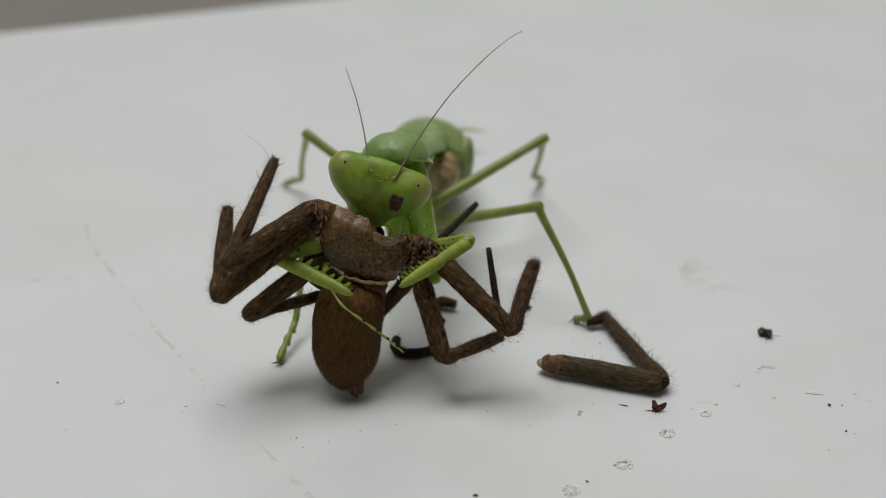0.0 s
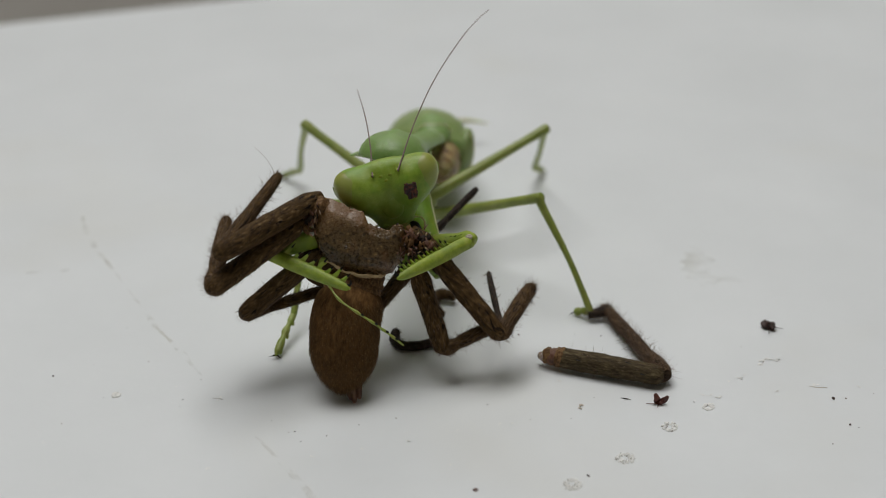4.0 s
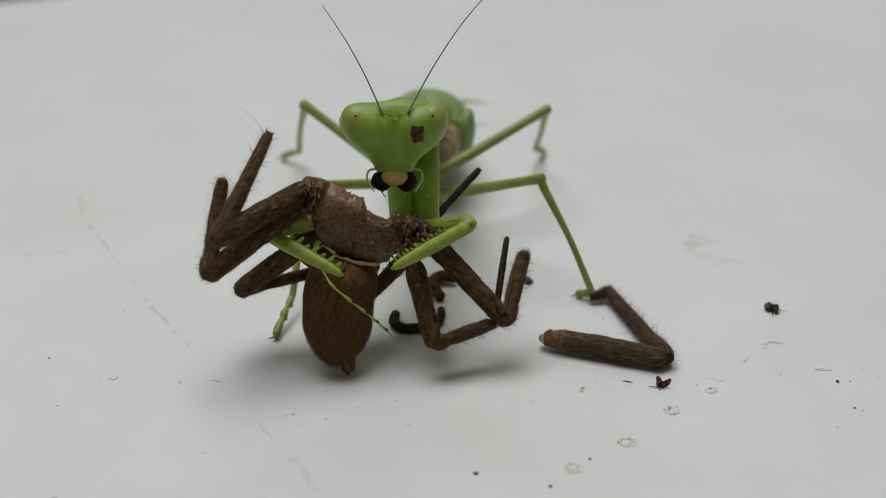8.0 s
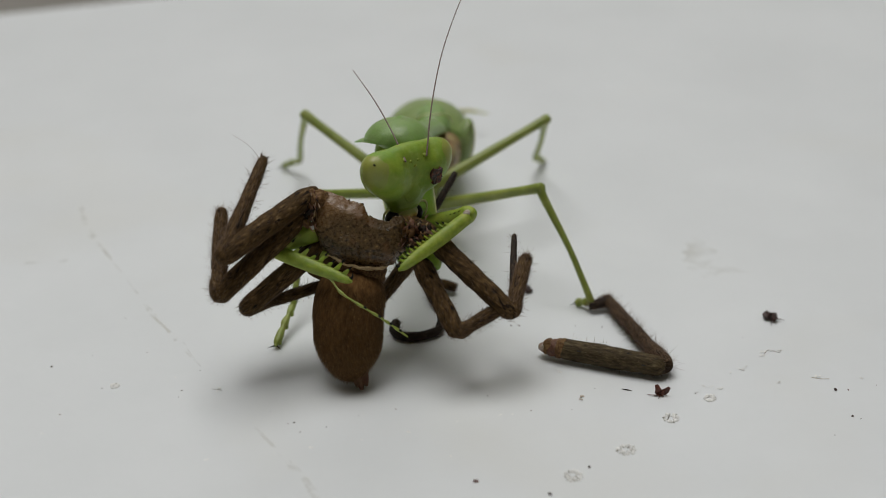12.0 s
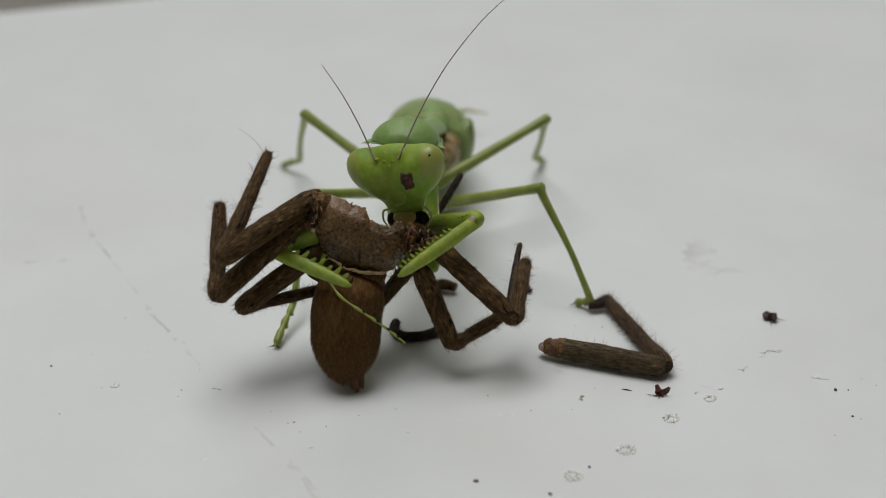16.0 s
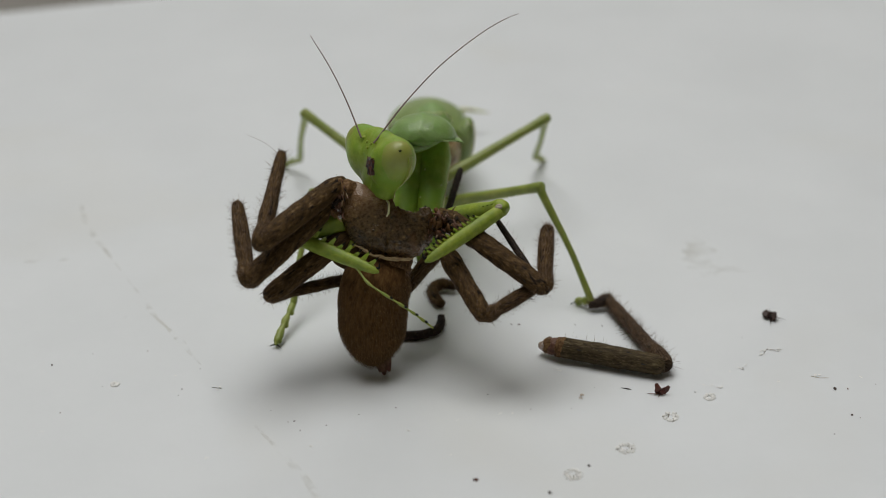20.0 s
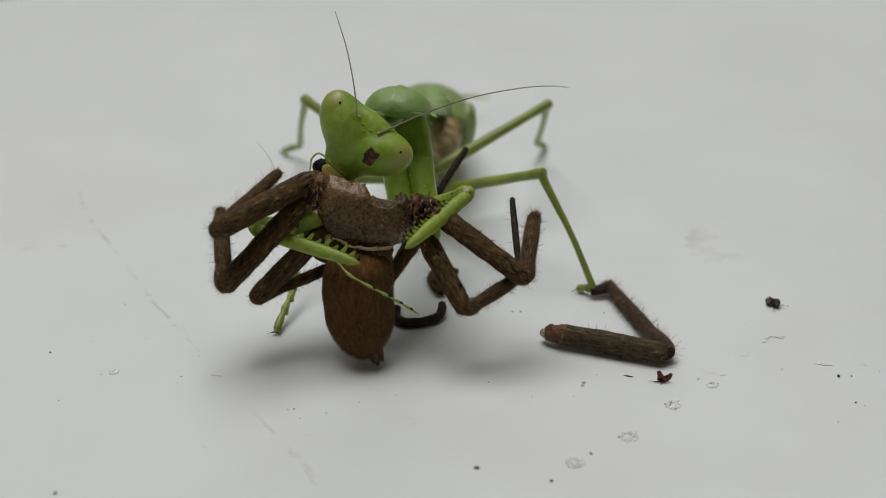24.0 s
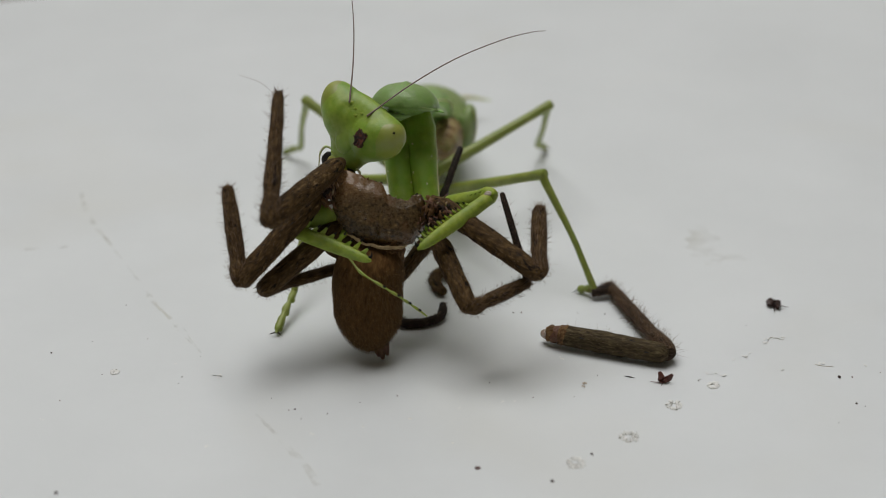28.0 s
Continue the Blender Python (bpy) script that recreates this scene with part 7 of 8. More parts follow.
    walk(mantis_parts["antenna_right"], [
        (0, at(0.91, 0.39, 0.95, -21.2, 42.5, 58.4)), (0.5, at(0.91, 0.39, 0.95, -45.8, 37.0, 50.9)), (1, at(0.91, 0.39, 0.95, -39.8, 36.8, 55.8)),
        (1.5, at(0.91, 0.39, 0.95, -18.2, 42.7, 62.5)), (2, at(0.91, 0.39, 0.95, -7.4, 46.5, 58.5)), (2.5, at(0.91, 0.39, 0.95, 35.9, 63.6, 83.2)),
        (3, at(0.91, 0.39, 0.95, -12.6, 47.1, 52.4)), (3.5, at(0.91, 0.39, 0.95, -11.8, 47.6, 43.2)), (5.5, at(0.91, 0.39, 0.95, -78.3, 12.6, 35.7)),
        (6, at(0.91, 0.39, 0.95, -75.1, 22.4, 38.0)), (6.5, at(0.91, 0.39, 0.95, -76.1, 20.9, 33.8)), (7, at(0.91, 0.39, 0.95, -61.2, 27.1, 48.4)),
        (7.5, at(0.91, 0.39, 0.95, -15.6, 20.4, 45.9)), (8, at(0.91, 0.39, 0.95, -13.1, 23.0, 48.2)), (8.5, at(0.91, 0.39, 0.95, -14.4, 17.7, 47.2)),
        (9, at(0.91, 0.39, 0.95, -17.5, 27.0, 46.4)), (9.5, at(0.91, 0.39, 0.95, 24.1, 54.0, 74.1)), (10, at(0.91, 0.39, 0.95, 10.9, 58.8, 61.7)),
        (10.5, at(0.91, 0.39, 0.95, 26.4, 58.9, 72.7)), (11, at(0.91, 0.39, 0.95, 26.4, 66.0, 72.3)), (11.5, at(0.91, 0.39, 0.95, -30.4, 45.8, 42.0)),
        (12, at(0.91, 0.39, 0.95, -55.7, 28.4, 46.3)), (12.5, at(0.91, 0.39, 0.95, -68.2, 31.3, 51.6)), (14.5, at(0.91, 0.39, 0.95, -35.4, 20.5, 46.9)),
        (15, at(0.91, 0.39, 0.95, -21.4, 26.0, 43.8)), (15.5, at(0.91, 0.39, 0.95, -16.1, 37.0, 41.1)), (16, at(0.91, 0.39, 0.95, 6.3, 57.8, 51.5)),
        (16.5, at(0.91, 0.39, 0.95, 11.7, 57.0, 49.7)), (17, at(0.91, 0.39, 0.95, 4.5, 48.8, 56.4)), (17.5, at(0.91, 0.39, 0.95, 25.7, 56.1, 70.5)),
        (18, at(0.91, 0.39, 0.95, 10.1, 57.7, 54.4)), (18.5, at(0.91, 0.39, 0.95, 6.5, 52.9, 55.6)), (19, at(0.91, 0.39, 0.95, 21.6, 40.5, 60.4)),
        (19.5, at(0.91, 0.39, 0.95, 66.4, 46.4, 104.1)), (20, at(0.91, 0.39, 0.95, 73.8, 60.9, 109.6)), (20.5, at(0.91, 0.39, 0.95, 77.0, 53.4, 107.1)),
        (21, at(0.91, 0.39, 0.95, 68.9, 55.5, 103.0)), (21.5, at(0.91, 0.39, 0.95, 66.3, 69.0, 100.8)), (23.5, at(0.91, 0.39, 0.95, 11.8, 58.9, 59.4)),
        (24, at(0.91, 0.39, 0.95, -13.4, 44.9, 46.7)), (24.5, at(0.91, 0.39, 0.95, -9.1, 50.1, 46.4)), (25, at(0.91, 0.39, 0.95, 8.2, 72.7, 60.7)),
        (25.5, at(0.91, 0.39, 0.95, 124.7, 58.9, 160.7)), (26, at(0.91, 0.39, 0.95, 109.4, 62.1, 152.6)), (26.5, at(0.91, 0.39, 0.95, 81.8, 66.2, 122.3)),
        (27, at(0.91, 0.39, 0.95, 81.6, 67.3, 123.0)), (27.5, at(0.91, 0.39, 0.95, 51.4, 57.5, 94.2)), (28, at(0.91, 0.39, 0.95, 19.2, 59.1, 72.4)),
    ])
    walk(mantis_parts["prothorax"], [
        (0, at(-1.46, -0.10, 8.59, 0.0, -20.2, -102.5)), (1, at(-1.46, -0.10, 8.59, 0.0, -21.8, -105.3)), (2, at(-1.46, -0.10, 8.59, -0.0, -22.6, -103.9)),
        (3, at(-1.46, -0.10, 8.59, 0.0, -17.7, -102.3)), (6, at(-1.46, -0.10, 8.59, 0.0, -18.1, -106.5)), (7, at(-1.46, -0.10, 8.59, 0.0, -19.5, -106.9)),
        (8, at(-1.46, -0.10, 8.59, -0.0, -22.2, -98.3)), (9, at(-1.46, -0.10, 8.59, 0.0, -20.5, -97.9)), (10, at(-1.46, -0.10, 8.59, 0.0, -20.0, -95.9)),
        (11, at(-1.46, -0.10, 8.59, 0.0, -18.4, -96.7)), (12, at(-1.46, -0.10, 8.59, 0.0, -18.8, -101.5)), (15, at(-1.46, -0.10, 8.59, 0.0, -19.5, -99.6)),
        (16, at(-1.46, -0.10, 8.59, -0.0, -18.7, -99.1)), (17, at(-1.46, -0.10, 8.59, 0.0, -18.3, -97.9)), (18, at(-1.46, -0.10, 8.59, 0.0, -19.1, -97.0)),
        (19, at(-1.46, -0.10, 8.59, -0.0, -19.1, -97.2)), (20, at(-1.46, -0.10, 8.59, 0.0, -20.0, -93.7)), (21, at(-1.46, -0.10, 8.59, 0.0, -20.7, -93.4)),
        (23.5, at(-1.46, -0.10, 8.59, 0.0, -22.9, -97.6)), (24, at(-1.46, -0.10, 8.59, 0.0, -23.4, -102.0)), (25, at(-1.46, -0.10, 8.59, 0.0, -23.9, -99.8)),
        (26, at(-1.46, -0.10, 8.59, 0.0, -24.0, -98.6)), (26.5, at(-1.46, -0.10, 8.59, 0.0, -24.0, -98.8)), (27, at(-1.46, -0.10, 8.59, -0.0, -24.4, -98.7)),
        (28, at(-1.46, -0.10, 8.59, 0.0, -24.9, -100.3)),
    ])
    walk(mantis_parts["foreleg_left"], [
        (0, at(-6.16, -21.14, 9.50, 62.0, 0.4, -0.2)), (0.5, at(-6.50, -20.81, 10.11, 62.0, -0.9, 0.5)), (1, at(-6.55, -21.13, 9.52, 62.0, -0.7, 0.3)),
        (1.5, at(-6.50, -21.18, 9.42, 62.0, -0.5, 0.3)), (2, at(-6.64, -21.19, 9.39, 62.0, -0.8, 0.4)), (2.5, at(-6.52, -21.32, 9.15, 62.0, 1.3, -0.7)),
        (3, at(-6.46, -21.02, 9.71, 62.0, -0.5, 0.2)), (3.5, at(-6.21, -21.16, 9.45, 62.0, -1.3, 0.7)), (5.5, at(-7.23, -21.23, 9.32, 62.0, -2.0, 1.1)),
        (6, at(-7.19, -21.29, 9.20, 62.0, -1.5, 0.8)), (6.5, at(-7.04, -21.31, 9.16, 62.0, 0.0, -0.0)), (7, at(-7.15, -21.37, 9.06, 62.0, -0.7, 0.4)),
        (7.5, at(-6.58, -21.31, 9.17, 62.0, 1.5, -0.8)), (8, at(-6.52, -21.37, 9.05, 62.0, 2.4, -1.3)), (8.5, at(-6.36, -21.39, 9.03, 62.0, 3.1, -1.7)),
        (9, at(-6.27, -21.33, 9.13, 61.9, 3.3, -1.8)), (9.5, at(-5.38, -21.22, 9.34, 62.0, -1.5, 0.8)), (10, at(-5.65, -21.22, 9.34, 62.0, -2.7, 1.4)),
        (10.5, at(-5.53, -21.25, 9.28, 62.0, -2.4, 1.3)), (11, at(-5.38, -21.22, 9.34, 62.0, -1.6, 0.9)), (11.5, at(-5.73, -21.29, 9.20, 62.0, -1.5, 0.8)),
        (12, at(-6.31, -21.26, 9.26, 62.0, -3.3, 1.7)), (12.5, at(-6.61, -21.35, 9.10, 61.9, -3.3, 1.8)), (14.5, at(-6.55, -21.29, 9.21, 62.0, -2.4, 1.3)),
        (15, at(-6.34, -21.34, 9.12, 62.0, -2.4, 1.3)), (15.5, at(-6.16, -21.45, 8.90, 62.0, -0.6, 0.3)), (16, at(-6.26, -21.41, 8.98, 62.0, -1.4, 0.8)),
        (16.5, at(-6.21, -21.48, 8.85, 62.0, -0.4, 0.2)), (17, at(-6.08, -21.42, 8.97, 62.0, 0.0, -0.0)), (17.5, at(-5.90, -21.36, 9.07, 62.0, -0.1, 0.1)),
        (18, at(-5.98, -21.41, 8.98, 62.0, -0.3, 0.2)), (18.5, at(-5.95, -21.31, 9.16, 62.0, 0.0, -0.0)), (19, at(-5.65, -21.19, 9.40, 62.0, 1.2, -0.7)),
        (19.5, at(-4.87, -21.03, 9.69, 62.0, -0.3, 0.1)), (20, at(-4.45, -21.00, 9.76, 62.0, -2.3, 1.2)), (20.5, at(-4.62, -20.98, 9.79, 62.0, -2.9, 1.6)),
        (21, at(-4.76, -21.00, 9.75, 61.9, -3.9, 2.1)), (21.5, at(-4.85, -21.00, 9.76, 61.9, -3.9, 2.1)), (23.5, at(-5.31, -21.16, 9.45, 61.9, -3.3, 1.8)),
        (24, at(-6.04, -21.11, 9.54, 61.8, -6.7, 3.6)), (24.5, at(-6.17, -21.10, 9.57, 61.7, -7.4, 3.9)), (25, at(-5.12, -21.10, 9.56, 61.9, -5.6, 3.0)),
        (25.5, at(-4.85, -21.08, 9.60, 61.9, -5.6, 3.0)), (26, at(-4.88, -21.04, 9.67, 61.9, -5.2, 2.8)), (26.5, at(-5.04, -21.02, 9.71, 61.9, -5.1, 2.7)),
        (27, at(-5.22, -21.03, 9.69, 61.9, -4.7, 2.5)), (27.5, at(-5.37, -21.01, 9.73, 61.9, -5.0, 2.6)), (28, at(-5.12, -21.04, 9.67, 62.0, -3.3, 1.7)),
    ])
    walk(mantis_parts["foreleg_right"], [
        (0, at(-6.43, -21.35, 9.44, 57.3, 5.3, 5.4)), (0.5, at(-6.71, -20.99, 10.16, 59.8, 2.8, 4.9)), (1, at(-6.82, -21.36, 9.51, 55.7, 7.7, 6.6)),
        (1.5, at(-6.75, -21.39, 9.45, 55.5, 8.6, 6.2)), (2, at(-6.91, -21.42, 9.38, 56.1, 6.8, 6.5)), (2.5, at(-6.43, -21.25, 9.12, 69.2, -8.1, -5.0)),
        (3, at(-6.40, -21.02, 9.88, 59.6, 6.6, 0.7)), (3.5, at(-6.23, -21.24, 9.71, 56.5, 11.8, 3.7)), (5.5, at(-7.14, -21.16, 9.31, 61.7, -1.9, -0.5)),
        (6, at(-7.27, -21.34, 9.10, 58.6, 0.4, 2.6)), (6.5, at(-7.12, -21.37, 9.10, 58.7, 2.8, 2.0)), (7, at(-7.21, -21.42, 9.04, 58.2, 3.9, 2.3)),
        (7.5, at(-6.58, -21.31, 9.20, 60.7, 3.8, -0.2)), (8, at(-6.49, -21.37, 9.12, 60.5, 5.8, -0.9)), (8.5, at(-6.34, -21.39, 9.09, 61.1, 5.6, -1.3)),
        (9, at(-5.96, -21.17, 9.29, 64.7, 3.4, -6.7)), (9.5, at(-5.11, -21.05, 9.49, 65.7, -3.1, -4.3)), (10, at(-5.29, -21.00, 9.54, 65.1, -2.2, -4.7)),
        (10.5, at(-5.54, -21.26, 9.27, 62.0, -2.6, 1.4)), (11, at(-5.02, -21.00, 9.56, 67.6, -4.1, -6.2)), (11.5, at(-5.59, -21.20, 9.29, 63.9, -2.1, -1.8)),
        (12, at(-6.30, -21.25, 9.25, 61.4, -2.9, 1.7)), (12.5, at(-6.69, -21.40, 9.06, 58.7, -0.3, 3.8)), (14.5, at(-6.33, -21.13, 9.32, 64.8, -3.8, -2.9)),
        (15, at(-5.95, -21.10, 9.33, 67.5, -4.6, -6.1)), (15.5, at(-5.88, -21.28, 9.06, 65.2, -1.4, -4.8)), (16, at(-5.84, -21.16, 9.21, 68.4, -4.2, -7.5)),
        (16.5, at(-5.80, -21.25, 9.07, 67.4, -2.3, -7.3)), (17, at(-5.65, -21.18, 9.20, 68.1, -2.6, -8.0)), (17.5, at(-5.46, -21.12, 9.31, 67.6, -1.9, -7.8)),
        (18, at(-5.57, -21.17, 9.21, 67.5, -2.2, -7.4)), (18.5, at(-5.57, -21.10, 9.37, 67.0, -1.6, -7.0)), (19, at(-5.35, -21.02, 9.55, 64.9, 0.8, -5.7)),
        (19.5, at(-4.61, -20.87, 9.83, 64.7, -0.7, -4.4)), (20, at(-4.12, -20.79, 9.92, 64.9, -2.1, -4.5)), (20.5, at(-4.18, -20.70, 10.02, 65.7, -2.7, -6.0)),
        (21, at(-4.40, -20.76, 9.95, 66.2, -5.0, -4.7)), (21.5, at(-4.91, -21.04, 9.68, 61.9, -5.5, 2.9)), (23.5, at(-5.21, -21.10, 9.51, 60.3, 0.2, 0.8)),
        (24, at(-6.32, -21.37, 9.38, 55.3, -2.1, 9.7)), (24.5, at(-6.35, -21.27, 9.44, 55.7, -2.3, 8.3)), (25, at(-4.96, -20.99, 9.66, 60.5, -1.6, 0.9)),
        (25.5, at(-4.82, -21.06, 9.63, 61.9, -4.8, 2.6)), (26, at(-4.69, -20.90, 9.80, 62.0, -2.6, -0.3)), (26.5, at(-5.07, -21.05, 9.71, 58.3, -0.7, 4.1)),
        (27, at(-5.19, -21.01, 9.72, 59.2, -0.9, 2.9)), (27.5, at(-5.38, -21.02, 9.72, 61.9, -5.3, 2.8)), (28, at(-5.05, -20.99, 9.74, 61.5, -1.3, 0.8)),
    ])
    walk(mantis_parts["coxa_left"], [
        (0, at(-4.83, -11.89, 11.82, 11.1, 39.0, -78.4)), (1, at(-5.39, -11.61, 12.16, 15.7, 39.0, -73.4)), (2, at(-5.08, -11.67, 12.31, 12.9, 40.6, -76.3)),
        (3, at(-4.82, -12.03, 11.28, 11.5, 36.0, -78.2)), (6, at(-5.69, -11.73, 11.36, 19.3, 33.9, -70.2)), (7, at(-5.73, -11.63, 11.67, 19.1, 35.6, -70.2)),
        (8, at(-3.94, -11.99, 12.24, 1.8, 42.7, -88.0)), (9, at(-3.87, -12.11, 11.87, 1.2, 41.1, -88.7)), (10, at(-3.45, -12.21, 11.76, -3.4, 40.9, -93.6)),
        (11, at(-3.63, -12.26, 11.43, -1.5, 39.0, -91.5)), (12, at(-4.64, -12.02, 11.51, 9.4, 37.8, -80.2)), (15, at(-4.25, -12.08, 11.67, 5.3, 39.5, -84.5)),
        (16, at(-4.13, -12.15, 11.49, 4.1, 38.7, -85.7)), (17, at(-3.89, -12.22, 11.39, 1.5, 38.5, -88.4)), (18, at(-3.70, -12.22, 11.57, -0.6, 39.7, -90.7)),
        (19, at(-3.74, -12.21, 11.58, -0.2, 39.7, -90.2)), (20, at(-3.00, -12.28, 11.77, -8.4, 41.1, -98.9)), (21, at(-2.92, -12.25, 11.92, -9.2, 41.8, -99.8)),
        (23.5, at(-3.80, -11.97, 12.38, 0.4, 43.5, -89.6)), (24, at(-4.70, -11.72, 12.50, 9.2, 42.4, -80.1)), (25, at(-4.24, -11.81, 12.59, 4.8, 43.7, -84.8)),
        (26, at(-3.98, -11.85, 12.62, 2.2, 44.2, -87.6)), (26.5, at(-4.02, -11.84, 12.62, 2.6, 44.1, -87.2)), (27, at(-4.00, -11.82, 12.70, 2.4, 44.5, -87.4)),
        (28, at(-4.33, -11.70, 12.81, 5.6, 44.3, -83.9)),
    ])
    walk(mantis_parts["coxa_right"], [
        (0, at(-3.37, -12.21, 11.82, 15.6, 40.2, -73.4)), (1, at(-3.95, -12.01, 12.16, 20.3, 40.3, -68.2)), (2, at(-3.63, -12.02, 12.31, 17.3, 41.8, -71.3)),
        (3, at(-3.35, -12.35, 11.28, 16.2, 37.1, -73.1)), (6, at(-4.25, -12.15, 11.36, 24.2, 35.0, -64.6)), (7, at(-4.30, -12.07, 11.67, 23.9, 36.7, -64.6)),
        (8, at(-2.45, -12.20, 12.24, 5.9, 43.8, -83.7)), (9, at(-2.39, -12.31, 11.87, 5.3, 42.2, -84.3)), (10, at(-1.96, -12.37, 11.76, 0.6, 41.9, -89.4)),
        (11, at(-2.14, -12.44, 11.43, 2.7, 40.0, -87.1)), (12, at(-3.17, -12.32, 11.51, 14.0, 38.9, -75.3)), (15, at(-2.77, -12.33, 11.67, 9.7, 40.6, -79.8)),
        (16, at(-2.65, -12.39, 11.49, 8.5, 39.8, -81.0)), (17, at(-2.41, -12.43, 11.39, 5.8, 39.6, -83.9)), (18, at(-2.22, -12.40, 11.57, 3.5, 40.8, -86.3)),
        (19, at(-2.25, -12.40, 11.58, 4.0, 40.7, -85.8)), (20, at(-1.51, -12.38, 11.77, -4.6, 41.9, -94.9)), (21, at(-1.43, -12.33, 11.92, -5.5, 42.6, -95.8)),
        (23.5, at(-2.31, -12.17, 12.38, 4.3, 44.5, -85.4)), (24, at(-3.23, -12.03, 12.50, 13.5, 43.6, -75.4)), (25, at(-2.77, -12.06, 12.59, 8.9, 44.8, -80.3)),
        (26, at(-2.50, -12.08, 12.62, 6.1, 45.3, -83.3)), (26.5, at(-2.54, -12.07, 12.62, 6.6, 45.2, -82.9)), (27, at(-2.52, -12.05, 12.70, 6.3, 45.5, -83.1)),
        (28, at(-2.86, -11.97, 12.81, 9.6, 45.5, -79.5)),
    ])
    walk(mantis_parts["neck"], [
        (0, at(-4.41, -13.44, 13.73, 0.0, 0.7, -105.1)), (1, at(-5.03, -13.14, 14.11, 0.0, -2.7, -105.4)), (2, at(-4.68, -13.15, 14.28, 0.0, -1.1, -110.7)),
        (3, at(-4.40, -13.66, 13.12, 0.0, -8.4, -97.6)), (6, at(-5.40, -13.38, 13.21, 0.0, 1.6, -80.3)), (7, at(-5.43, -13.24, 13.56, 0.0, -6.0, -82.1)),
        (8, at(-3.39, -13.44, 14.20, 0.0, -21.7, -122.2)), (9, at(-3.32, -13.62, 13.79, -0.0, 4.8, -110.4)), (10, at(-2.85, -13.72, 13.67, -0.0, 10.3, -102.0)),
        (11, at(-3.06, -13.83, 13.30, -0.0, 0.4, -104.9)), (12, at(-4.19, -13.62, 13.38, 0.0, 5.4, -82.3)), (15, at(-3.75, -13.63, 13.56, 0.0, 6.1, -98.9)),
        (16, at(-3.63, -13.73, 13.36, 0.0, 1.2, -96.4)), (17, at(-3.36, -13.80, 13.26, 0.0, 4.9, -112.4)), (18, at(-3.14, -13.76, 13.46, 0.0, 3.8, -113.7)),
        (19, at(-3.18, -13.76, 13.46, -0.0, 6.0, -112.3)), (20, at(-2.35, -13.76, 13.67, 0.0, -5.2, -134.4)), (21, at(-2.26, -13.70, 13.84, -0.0, 1.7, -128.9)),
        (23.5, at(-3.23, -13.40, 14.35, 0.0, -2.6, -132.1)), (24, at(-4.24, -13.16, 14.49, 0.0, 6.3, -121.7)), (25, at(-3.73, -13.22, 14.59, -0.0, -2.7, -135.2)),
        (26, at(-3.43, -13.25, 14.62, 0.0, -5.5, -141.6)), (26.5, at(-3.48, -13.24, 14.62, 0.0, -0.7, -138.3)), (27, at(-3.45, -13.21, 14.71, -0.0, 3.4, -134.3)),
        (28, at(-3.82, -13.08, 14.83, 0.0, -4.2, -131.2)),
    ])
